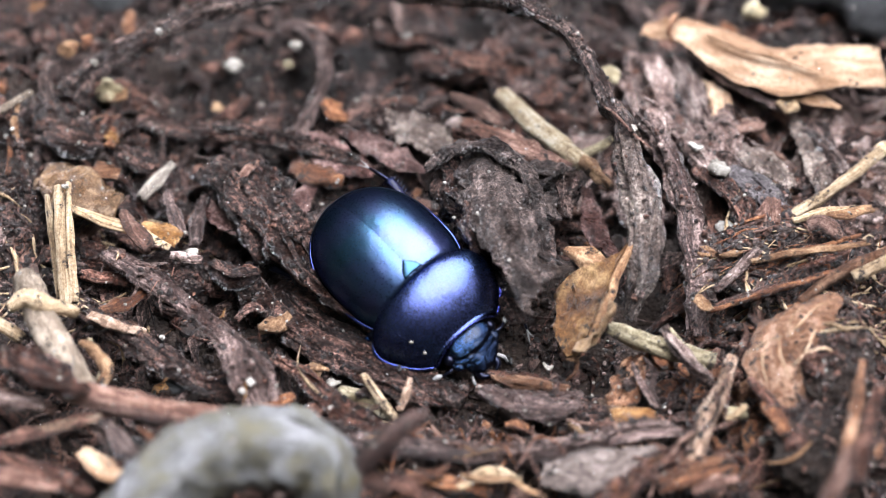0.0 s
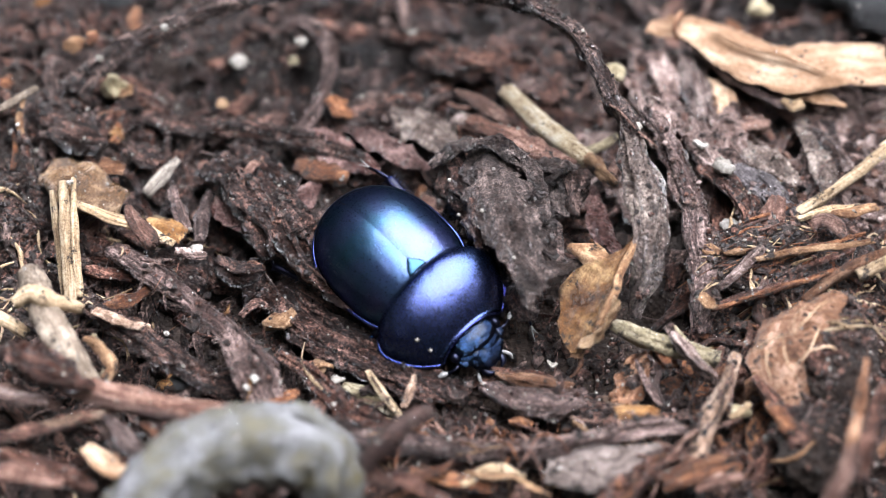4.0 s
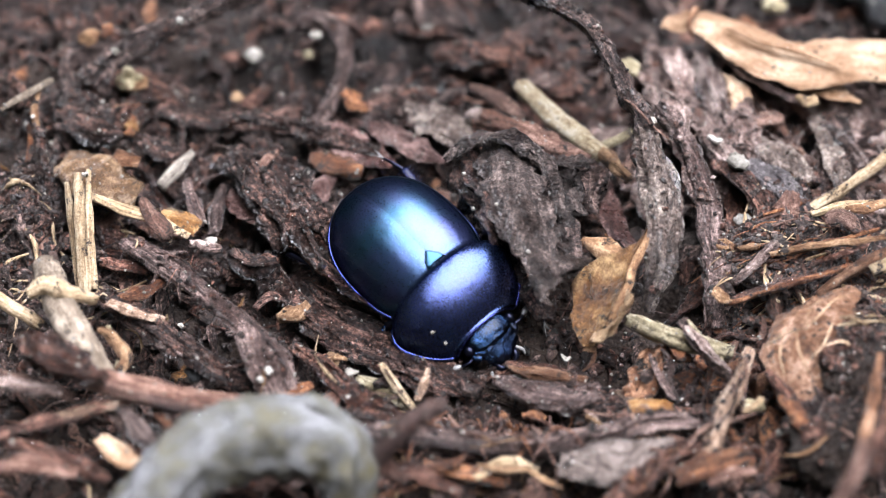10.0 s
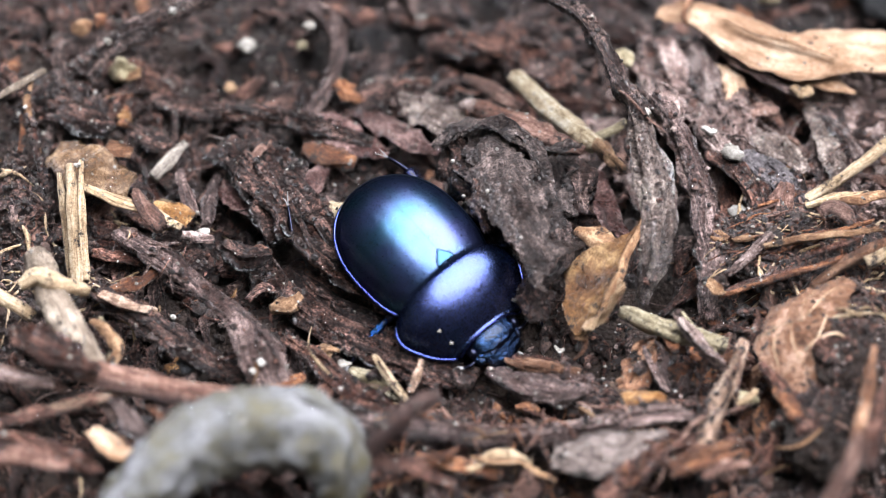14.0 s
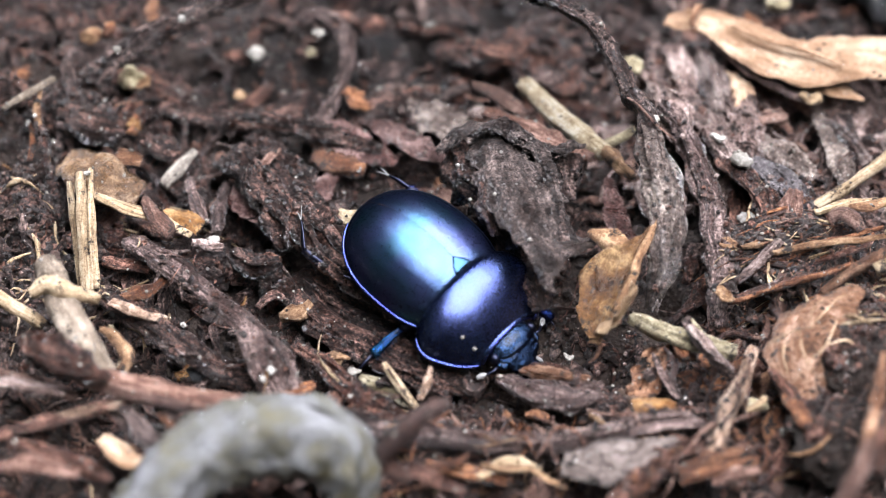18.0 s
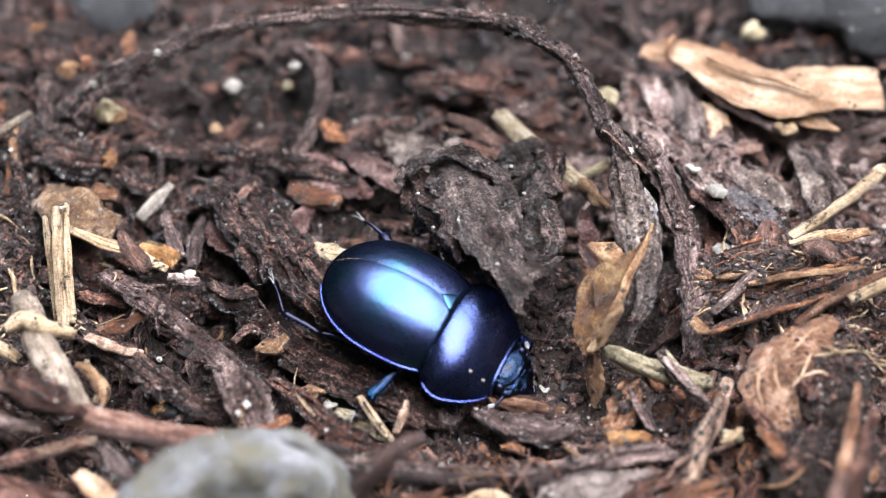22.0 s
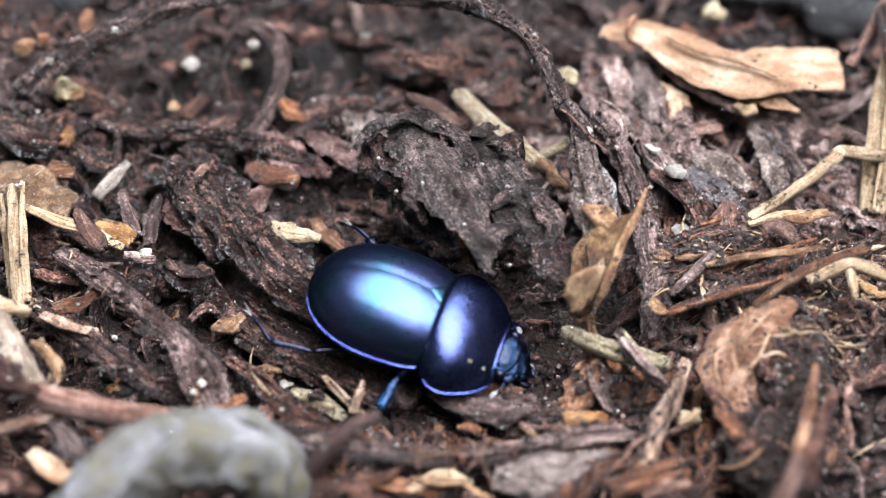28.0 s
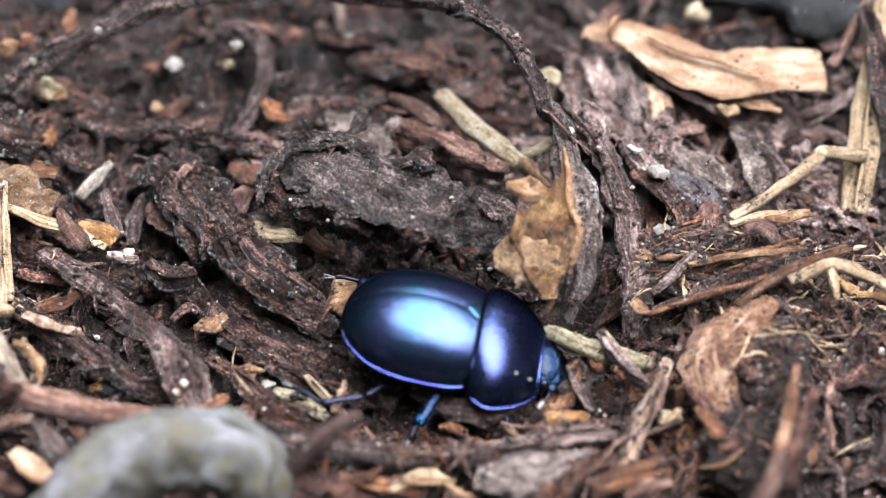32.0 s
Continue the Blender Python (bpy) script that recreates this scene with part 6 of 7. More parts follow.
scatter("brown_crumbs", 900, 0.08, 0.3, REDBARK, "reddish crumbs crusting the mound", 43, surface_z, (15.8, 27.2, -19.7, -0.2))
fibres(random.Random(51), 120, (15.9, 27.1, -9.9, -0.1), 24, 16, 5.0, 0.09, ORANGE, "rusty fibres lying along the mound")
fibres(random.Random(52), 60, (15.9, 27.1, -9.9, -0.1), 24, 20, 4.0, 0.08, STRAW, "pale fibres lying along the mound")
fibres(random.Random(53), 90, (-5.9, 14.2, -23.3, -17.1), -30, 40, 3.5, 0.08, CHIP, "ochre fibres in the near litter")
fibres(random.Random(54), 110, (-29.5, -21.3, -23.3, -8.6), -10, 50, 3.0, 0.09, WOOD, "pinkish fibres in the near litter")
build_grey_root()
build_twigs()
build_caught()
build_leaves()
build_pebbles()
bpy.context.view_layer.update()
DEPS[0] = bpy.context.evaluated_depsgraph_get()
# mineral grains, many of them pale stand-ins for wet highlights
scatter("pale_grains", 2400, 0.03, 0.15, GRAIN, "tiny pale mineral grains and painted glints on the litter", 6, surface_z, (-34, 36, -24, 27))
# clear drops added only for the glints of wet litter
scatter("water_drops", 3200, 0.035, 0.14, WATER, "tiny clear drops added to give the wet litter glints", 14, surface_z, (-34, 36, -24, 27), sink=0.2, uneven=0.0, category="water drops")
scatter("soil_crumbs", 500, 0.04, 0.16, CRUMB, "dark specks on leaves and straws", 9, surface_z, (-34, 36, -24, 27))


# ---- the beetle: forward is x, millimetres ----
def case_outline(x):
    """Half width and arch height of the wing cases at x."""
    back = max(0.0, (-1.6 - x) / 5.85)
    front = max(0.0, (x + 1.6) / 3.6)
    if back > 0:
        k = max(0.0, 1 - min(1, back) ** 2.4)
        return 4.5 * k ** 0.5, 3.9 * max(0.0, 1 - min(1, back) ** 2.0) ** 0.56, 3.5 + 0.2 * back ** 2
    return 4.5 - 0.62 * front ** 3, 3.9 - 0.66 * front ** 2, 3.5


def trim(shape, wide, tall):
    """Brings a body part, drawn in full, to the length, width and arch of the beetle."""
    verts, faces, uvs = shape
    return [(0.927 * v[0], wide * v[1], 3.5 + (v[2] - 3.5) * tall) for v in verts], faces, uvs


def elytron(side):
    verts, uvs, faces = [], [], []
    nx, na = 44, 24
    for i in range(nx + 1):
        x = 2.0 - 9.45 * math.sin(i / nx * math.pi / 2)
        w, h, base = case_outline(x)
        for j in range(na + 1):
            a = j / na * radians(99)
            y = max(w * math.sin(a) ** 0.9, 0.01)
            z = base + h * math.cos(a) - 0.04 * math.exp(-(y / 0.08) ** 2)
            z -= 0.006 * (1 + math.cos(a * 26)) * min(1, y)
            verts.append((x + 0.25 * (y / 4.8) ** 2 * (i == 0), y * side, z))
            uvs.append((x, y))
    for i in range(nx):
        for j in range(na):
            q = (i * (na + 1) + j, i * (na + 1) + j + 1, (i + 1) * (na + 1) + j + 1, (i + 1) * (na + 1) + j)
            faces.append(q if side > 0 else q[::-1])
    # the front edge turns down to the body
    k = len(verts)
    for j in range(na + 1):
        x, y, z = verts[j]
        verts.append((x + 0.05, y * 0.9, 2.4 + (z - 2.4) * 0.82))
        uvs.append((x, y))
    for j in range(na):
        q = (j, k + j, k + j + 1, j + 1)
        faces.append(q if side > 0 else q[::-1])
    return verts, faces, uvs


def rim(side):
    pts = []
    for i in range(15):
        x = 1.9 - 9.1 * math.sin(i / 14 * math.pi / 2)
        w, h, base = case_outline(x)
        pts.append((x, side * (w + 0.04), base - 0.12))
    return sweep(pts, [0.15, 0.16, 0.14, 0.08], thick=[0.12, 0.12, 0.1, 0.06], seg=8, n=40, rough=0.0, ridge=0.0, crag=0)


def shield_outline(s):
    """Half width, arch height and base of the neck shield from its back (0) to its front (1)."""
    return float(np.polyval(SHIELD_W, s)), float(np.polyval(SHIELD_H, s)), 3.3 - 0.5 * s


SHIELD_W = np.polyfit((0, 0.12, 0.3, 0.5, 0.7, 0.85, 1), (3.72, 4.2, 4.4, 4.22, 3.72, 3.15, 2.4), 4)
SHIELD_H = np.polyfit((0, 0.15, 0.35, 0.6, 0.8, 1), (3.15, 3.4, 3.45, 3.05, 2.4, 1.55), 3)


def pronotum():
    verts, uvs, faces = [], [], []
    nx, na = 30, 40
    for i in range(nx + 1):
        s = i / nx
        w, h, base = shield_outline(s)
        for j in range(na + 1):
            a = (j / na * 2 - 1) * radians(100)
            y = w * math.copysign(abs(math.sin(a)) ** 0.9, a)
            z = base + h * math.cos(a)
            x = 1.75 + 4.75 * s + 0.3 * (abs(y) / 4.6) ** 2 * (1 - s) + 0.55 * (abs(y) / 2.6) ** 2 * max(0, s - 0.6)
            verts.append((x, y, z))
            uvs.append((x, y))
    for i in range(nx):
        for j in range(na):
            faces.append((i * (na + 1) + j, (i + 1) * (na + 1) + j, (i + 1) * (na + 1) + j + 1, i * (na + 1) + j + 1))
    # the thickness of its front and back edge
    for i, flip in ((0, 1), (nx, 0)):
        row = [i * (na + 1) + j for j in range(na + 1)]
        k = len(verts)
        for v in row:
            x, y, z = verts[v]
            verts.append((x + (0.15 if i == 0 else -0.3), y * 0.84, 2.4 + (z - 2.4) * 0.84))
            uvs.append((x, y))
        for j in range(na):
            q = (row[j], row[j + 1], k + j + 1, k + j)
            faces.append(q[::-1] if flip else q)
    return verts, faces, uvs


def pronotum_rim(side):
    pts = []
    for s in np.linspace(0.05, 1.0, 11):
        w, h, base = shield_outline(s)
        pts.append((1.75 + 4.75 * s + 0.3 * (1 - s) + (0.55 * (w / 2.6) ** 2 * max(0, s - 0.6)), side * (w + 0.02), base - 0.2))
    return sweep(pts, [0.12, 0.16, 0.15, 0.1], thick=0.12, seg=8, n=30, rough=0.0, ridge=0.0, crag=0)


def lump(cx, cy, cz, sx, sy, sz, power=1.0, fine=3):
    bm = bmesh.new()
    bmesh.ops.create_icosphere(bm, subdivisions=fine, radius=1)
    verts = [(cx + sx * math.copysign(abs(v.co.x) ** power, v.co.x), cy + sy * math.copysign(abs(v.co.y) ** power, v.co.y), cz + sz * v.co.z) for v in bm.verts]
    faces = [tuple(v.index for v in f.verts) for f in bm.faces]
    bm.free()
    return verts, faces, [(v[0], v[1]) for v in verts]


BZ = -2.0
beetle = whole("dung_beetle", (0, 0, BZ), "metallic blue-violet dung beetle walking through leaf litter", "beetle")
legs = []


def leg(name, coxa, knee, foot, toe, thickness, mat=LEGBLUE, look_of="spiny metallic blue shin"):
    """A femur that carries tibia, tarsus, claw and spines; it turns about its hip."""
    c = Vector(coxa)
    femur = part(name, sweep([(0, 0, 0), tuple((Vector(knee) - c) * 0.5 + Vector((0, 0, 0.2))), tuple(Vector(knee) - c)], [thickness * 0.8, thickness * 0.9, thickness * 0.55], seg=10, rough=0.05, ridge=0.0, crag=0), BELLY, beetle)
    femur.location = c * MM
    k, f, t = Vector(knee) - c, Vector(foot) - c, Vector(toe) - c
    part("tibia", sweep([tuple(k), tuple((k + f) / 2), tuple(f)], [thickness * 0.4, thickness * 0.65, thickness * 0.85], seg=10, rough=0.15, ridge=0.05, crag=0.05, seed=3), mat, femur, look_of)
    across = (f - k).cross(Vector((0, 0, 1))).normalized()
    for i in range(7):
        p = k + (f - k) * (0.25 + 0.11 * i)
        for side, reach in ((1, 1.5), (-1, 1.4)):
            part("spine", sweep([tuple(p), tuple(p + across * side * (thickness * reach) + (f - k).normalized() * 0.25)], [0.08, 0.02], seg=5, n=3, rough=0, ridge=0, crag=0), BELLY, femur)
    part("tarsus", sweep([tuple(f), tuple((f + t) / 2 + Vector((0, 0, 0.15))), tuple(t)], [0.13, 0.11, 0.08], seg=7, n=12, rough=0.5, ridge=0, crag=0, seed=2), BELLY, femur)
    d = (t - f).normalized()
    part("claw", join(sweep([tuple(t), tuple(t + d * 0.5 + across * 0.12), tuple(t + d * 0.95 + across * 0.2)], [0.05, 0.045, 0.015], seg=6, n=5, rough=0, ridge=0, crag=0),
                      sweep([tuple(t), tuple(t + d * 0.5 - across * 0.12), tuple(t + d * 0.8 - across * 0.3)], [0.05, 0.045, 0.015], seg=6, n=5, rough=0, ridge=0, crag=0)), CLAW, femur, "pale hooked claw")
    legs.append(femur)
    return femur


def antenna(side):
    stalk = part("antenna", sweep([(6.8, side * 1.5, 2.5), (7.0, side * 2.1, 2.6), (6.8, side * 2.7, 2.4)], [0.1, 0.09, 0.1], seg=7, n=14, rough=0.5, ridge=0, crag=0), BELLY, beetle)
    part("club", sweep([(6.8, side * 2.65, 2.4), (6.65, side * 2.95, 2.35), (6.5, side * 3.25, 2.25)], [0.1, 0.2, 0.14], seg=9, n=12, rough=0.2, ridge=0, crag=0), CLAW, stalk, "pale velvety antenna club")


def build_beetle():
    for side in (1, -1):
        wing = part("wing_case", trim(elytron(side), 0.951, 0.854), ELYTRA, beetle, "smooth glossy blue wing case")
        part("rim", trim(rim(side), 0.951, 0.854), RIM, wing, "bright violet rim")
    shield = part("pronotum", trim(pronotum(), 1.09, 0.84), PRONOTUM, beetle, "glossy violet-blue neck shield")
    for side in (1, -1):
        part("rim", trim(pronotum_rim(side), 1.09, 0.84), RIM, shield, "bright violet rim")
    part("front_fringe", trim(sweep([(6.75, -2.35, 2.75), (6.6, -1.5, 3.75), (6.52, 0, 4.25), (6.6, 1.5, 3.75), (6.75, 2.35, 2.75)], 0.09, seg=7, n=24, rough=0, ridge=0, crag=0), 1.06, 0.84), RIM, shield)
    part("scutellum", trim(sweep([(1.8, 0, 6.83), (1.35, 0, 6.97), (0.75, 0, 7.1)], [0.8, 0.6, 0.05], thick=0.1, seg=12, rough=0, ridge=0, crag=0), 0.951, 0.854), shell("scutellum_teal", (0.012, 0.05, 0.09), (0.02, 0.06, 0.1), 0.3), beetle, "small teal triangular plate")
    part("belly", lump(-0.7, 0, 2.7, 6.2, 3.7, 1.4), BELLY, beetle)
    head = part("head", lump(6.4, 0, 2.9, 1.0, 1.75, 1.05, 0.85), HEADBLUE, beetle, "dented metallic blue head")
    part("clypeus", sweep([(6.5, 0, 3.15), (7.2, 0, 2.8), (7.9, 0, 2.3), (8.25, 0, 1.95)], [1.6, 1.5, 1.1, 0.5], thick=[0.5, 0.42, 0.3, 0.15], seg=26, n=40, rough=0.12, ridge=0.08, crag=0.24), HEADBLUE, head)
    part("brow_ridge", sweep([(6.8, -1.4, 3.25), (7.05, -0.6, 3.4), (7.1, 0, 3.5), (7.05, 0.6, 3.4), (6.8, 1.4, 3.25)], [0.15, 0.2, 0.26, 0.2, 0.15], seg=9, n=24, rough=0.2, ridge=0, crag=0.08), HEADBLUE, head)
    for side in (1, -1):
        part("eye", lump(6.55, side * 1.75, 3.0, 0.4, 0.34, 0.4, fine=2), BELLY, head)
        part("cheek", lump(7.0, side * 1.5, 2.7, 0.55, 0.4, 0.3, fine=2), HEADBLUE, head)
        part("mandible", sweep([(7.8, side * 0.7, 1.8), (8.35, side * 0.65, 1.65), (8.6, side * 0.25, 1.6)], [0.3, 0.24, 0.08], seg=8, rough=0, ridge=0, crag=0), BELLY, head)
        part("palp", sweep([(7.7, side * 1.0, 1.6), (8.2, side * 1.3, 1.4), (8.5, side * 1.3, 1.1)], [0.1, 0.1, 0.06], seg=7, n=8, rough=0.3, ridge=0, crag=0), CLAW, head)
        antenna(side)
    for x, y, z, r in ((4.6, -3.03, 4.62, 0.15), (5.55, -2.8, 4.1, 0.13)):
        part("dirt_speck", blob((x, y, z + 0.15), (r, r, r * 0.6), seed=4), GRAIN, shield, "pale grain of sand stuck on")
    leg("hind_leg", (-2.2, -2.5, 1.6), (-5.2, -3.8, 1.8), (-8.0, -3.7, 1.5), (-9.6, -2.3, 1.8), 0.29, BELLY, "thin spiny black shin")
    leg("hind_leg", (-2.2, 2.5, 1.6), (-3.3, 4.3, 2.0), (-6.0, 5.2, 2.0), (-7.6, 5.2, 2.0), 0.46)
    leg("middle_leg", (1.5, -2.4, 2.2), (1.4, -4.3, 2.4), (1.9, -6.4, 1.2), (2.4, -7.6, 0.8), 0.46, LEGSHEEN)
    leg("middle_leg", (1.5, 2.4, 2.2), (1.3, 4.6, 2.6), (1.2, 6.2, 1.4), (1.4, 7.4, 1.0), 0.42)
    leg("front_leg", (4.4, -2.2, 1.9), (4.6, -3.0, 1.6), (5.2, -4.0, 0.6), (5.9, -4.6, 0.2), 0.34, BELLY, "thin spiny black shin")
    leg("front_leg", (4.4, 2.2, 1.9), (5.0, 3.9, 2.0), (6.6, 4.2, 0.9), (7.4, 3.9, 0.5), 0.5)


build_beetle()


# ---- what the beetle pushes ----
def build_pushed():
    at = (1.3, -2.2, 4.0)
    s = whole("curled_dark_leaf", at, "dark crumpled rotten leaf pushed up by the beetle", "leaf")
    part("blade", sheet([(1.5, 4.2, 3.6), (1.7, 0.9, 4.4), (2.0, -2.0, 4.8), (2.7, -5.0, 4.9), (3.5, -7.6, 4.6), (4.1, -9.3, 3.8), (4.4, -9.6, 2.8), (4.5, -9.2, 2.0)], [1.2, 2.1, 2.3, 2.4, 1.5, 1.8, 1.0, 0.2], [1.4, 1.9, 1.7, 1.2, 0.7, 0.5, 0.4, 0.2],
         thick=0.16, n=120, m=24, arch=0.6, torn=0.26, crease=0.85, lean=-10, roll=0.35, seed=100), OLDLEAF, s, "curved greyish upper side", at=at)
    part("torn_lobe", sheet([(3.9, -6.5, 3.6), (5.0, -6.9, 3.6), (6.2, -6.4, 3.2), (7.4, -5.8, 2.8)], [0.7, 0.9, 0.7, 0.15], [0.8, 0.9, 0.6, 0.15], thick=0.14, n=40, m=10, arch=0.35, torn=0.2, crease=0.4, seed=103), OLDLEAF, s, at=at)
    part("curled_lip", sheet([(-1.2, 2.6, 3.4), (-0.1, 3.1, 4.0), (1.6, 3.2, 4.6), (3.4, 2.6, 4.6), (4.7, 2.0, 4.0)], [0.3, 0.7, 0.8, 0.6, 0.2], [0.3, 0.5, 0.5, 0.5, 0.2], thick=0.14, n=60, m=10, arch=0.2, torn=0.3, crease=0.5, lean=30, roll=0.5, seed=109), OLDLEAF, s, at=at)
    # underside in darker bark colour, which holds the shade under the leaf
    part("dark_underside", sweep([(-1.0, 3.9, 2.0), (-0.0, 1.2, 2.2), (0.9, -2.3, 2.2), (1.8, -4.7, 1.6), (2.6, -6.1, 0.4)], [1.0, 1.6, 1.4, 1.3, 0.5], thick=0.4, seg=22, n=60, rough=0.45, ridge=0.5, seed=110, wave=1.0, lean=-50, crag=0.6), BARK, s, "matted underside, its shade put into the dark colour", at=at)
    part("folded_edge", sweep([(-2.2, 2.4, 3.4), (-0.6, 3.3, 4.2), (1.6, 3.0, 4.8), (3.7, 2.0, 4.6), (4.8, -0.2, 3.8), (5.3, -2.5, 3.0)], [0.25, 0.5, 0.7, 0.55, 0.6, 0.25], thick=0.3, seg=14, n=60, rough=0.5, ridge=0.5, seed=101, wave=1.0, crag=0.3), OLDLEAF, s, at=at)
    for i, (pts, w, mat, lean) in enumerate((
            ([(3.9, 1.4, 3.6), (4.8, -1.5, 3.0), (5.3, -3.6, 2.0), (7.6, -4.6, 1.4)], [0.5, 0.9, 0.9, 0.4], OLDLEAF, 20), ([(3.7, 2.2, 4.0), (5.7, 1.6, 3.6), (7.7, 3.0, 3.2)], [0.5, 0.7, 0.2], OLDLEAF, 0),
            ([(4.8, -0.2, 3.2), (3.7, -2.6, 2.6), (4.9, -5.3, 1.2)], [0.3, 0.6, 0.3], BARK, 50), ([(-0.6, 1.1, 3.4), (0.5, -2.1, 3.6), (1.3, -4.8, 2.8)], [0.3, 0.8, 0.3], BARK, -60))):
        part("leaf_shred", sweep(pts, w, thick=0.22, seg=14, n=40, rough=0.5, ridge=0.4, seed=120 + i, wave=1.1, crag=0.4, lean=lean, ragged=1.0), mat, s, at=at)
    for i, p in enumerate(((1.2, -3.7, 5.6), (-0.3, -2.5, 3.9), (3.2, -7.1, 4.9), (3.7, -7.1, 4.6), (-0.9, 0.5, 4.0))):
        part("grit", blob(p, (0.14, 0.14, 0.11), seed=i), GRAIN, s, "pale grain of sand", at=at)
    t = whole("curled_tan_leaf", (0, 0, 0), "curled amber dead leaf with a pointed tip", "leaf")
    part("blade", sheet([(-0.3, 0.1, 0), (1.0, 0.5, 0.2), (2.6, 0.7, 0.3), (4.2, 0.4, 0.4), (5.6, 0, 0.3), (7.2, -0.2, 0), (9.0, 0.1, -0.2)], [0.4, 1.3, 2.0, 2.0, 1.2, 0.45, 0.1], [0.4, 1.2, 1.7, 1.5, 0.7, 0.4, 0.1], thick=0.09, n=80, m=16, arch=-0.3, torn=0.14, crease=0.5, seed=104), AMBERLEAF, t)
    part("side_lobe", sweep([(2.2, 1.6, 0.4), (3.4, 2.4, 0.7), (4.6, 2.7, 1.0)], [0.6, 0.9, 0.15], thick=0.1, seg=16, n=30, rough=0.25, seed=105, curl=0.3, wave=0.5), AMBERLEAF, t)
    lobe = part("broad_lobe", sweep([(1.6, -0.3, 0), (1.8, 1.1, 0.15), (1.8, 2.5, 0.1), (1.5, 3.9, -0.3)], [1.6, 2.0, 1.75, 0.5], thick=0.09, seg=24, n=44, rough=0.15, ridge=0.1, seed=113, curl=-0.12, wave=0.5, crag=0.1), plant("pale_leaf_half", (0.1, 0.05, 0.022), (0.32, 0.2, 0.105), (0.62, 0.47, 0.31), fibre=0.8, blotch=0.7, gloss=(0.3, 0.6), bump=0.25, soil=0.15), t, "tan unfolding half of the leaf")
    for i, (x, y) in enumerate(((1.2, 1.2), (2.4, 1.7), (0.9, 2.4), (1.9, 0.6), (2.3, 2.9))):
        part("dark_spot", blob((x, y, 0.22), (0.2, 0.24, 0.07), seed=i + 20), BROWNLEAF, lobe, "dark mouldy spot")
    part("rolled_edge", sweep([(1.0, -0.9, 0.5), (2.8, -1.2, 0.8), (4.2, -1.2, 0.8), (5.4, -0.6, 0.5), (7.2, -0.4, 0.2), (9.1, 0.1, 0)], [0.15, 0.28, 0.26, 0.22, 0.2, 0.08], seg=10, n=40, rough=0.3, seed=106), CHIP, t, "pale rolled leaf edge")
    part("pale_fold", sheet([(6.1, 3.8, 1.2), (6.1, 2.2, 0.9), (5.8, 0.7, 0.1)], [0.3, 0.9, 0.4], [0.3, 0.8, 0.4], thick=0.09, n=36, m=10, arch=0.5, torn=0.12, crease=0.3, seed=115), CHIP, t, "pale folded lobe")
    part("hanging_flap", sheet([(0.6, 0.0, 0), (-0.9, 0.3, 0.15), (-2.4, 0.4, 0.1), (-3.9, 0.2, -0.2)], [0.5, 1.0, 1.1, 0.2], [0.5, 0.9, 1.0, 0.2], thick=0.09, n=40, m=10, arch=0.35, torn=0.18, crease=0.4, seed=117), CHIP, t, "brown hanging flap of the leaf")
    part("stalk_shred", sweep([(0.2, 0.1, 0), (-0.9, -0.2, -0.3), (-1.8, 0.3, -0.6)], [0.3, 0.25, 0.08], thick=0.1, seg=8, n=16, seed=111, wave=0.3), BROWNLEAF, t)
    for i, (x, y) in enumerate(((1.6, 0.8), (2.6, 0.2), (3.3, 1.2), (4.1, 0.4), (2.2, 1.3))):
        part("dark_spot", blob((x, y, 0.4), (0.16, 0.13, 0.04), seed=i), BROWNLEAF, t, "dark mouldy spot")
    at3 = (-5.3, -12.8, -1.8)
    b = whole("straw_splinter", at3, "short yellow straw splinter beside the beetle", "straw")
    part("splinter", sweep([(-6.2, -12.2, -0.2), (-5.4, -13.5, -0.6), (-4.1, -15.1, -1.2)], [0.16, 0.3, 0.22], thick=0.16, seg=8, ridge=0.4, seed=107), STRAW, b, at=at3)
    part("dark_groove", sweep([(-5.9, -12.8, 0.0), (-5.3, -13.7, -0.3), (-4.5, -14.8, -0.8)], 0.05, seg=5, seed=108), BARK, b, at=at3)
    at4 = (5.9, 0.9, 3.0)
    c = whole("crumpled_leaf", at4, "dark brown crumpled half of a rotten leaf", "leaf")
    part("sheet", sweep([(2.6, 4.2, 3.6), (4.2, 2.7, 4.0), (5.7, -0.4, 3.8), (7.5, -2.2, 3.4), (9.0, -1.8, 2.6)], [0.9, 1.8, 1.7, 1.4, 0.5], thick=0.22, seg=26, n=60, rough=0.3, ridge=0.4, wave=1.6, crag=0.35, lean=-25, seed=140), OLDLEAF, c, at=at4)
    part("curled_rim", sweep([(4.8, -1.5, 3.8), (5.7, -0.7, 4.4), (7.3, -0.8, 4.5), (8.8, -2.2, 3.9), (8.5, -3.3, 3.0), (7.0, -3.5, 2.4)], [0.3, 0.55, 0.6, 0.55, 0.5, 0.25], thick=0.25, seg=14, n=60, rough=0.4, ridge=0.4, wave=0.8, crag=0.3, seed=141), GREYBARK, c, at=at4)
    part("lower_fold", sweep([(7.8, -4.3, 3.0), (9.2, -5.7, 3.6), (10.3, -6.6, 2.6)], [0.7, 1.3, 0.6], thick=0.3, seg=20, n=36, rough=0.35, ridge=0.3, wave=0.9, crag=0.3, curl=-0.4, seed=142), BARK, c, at=at4)
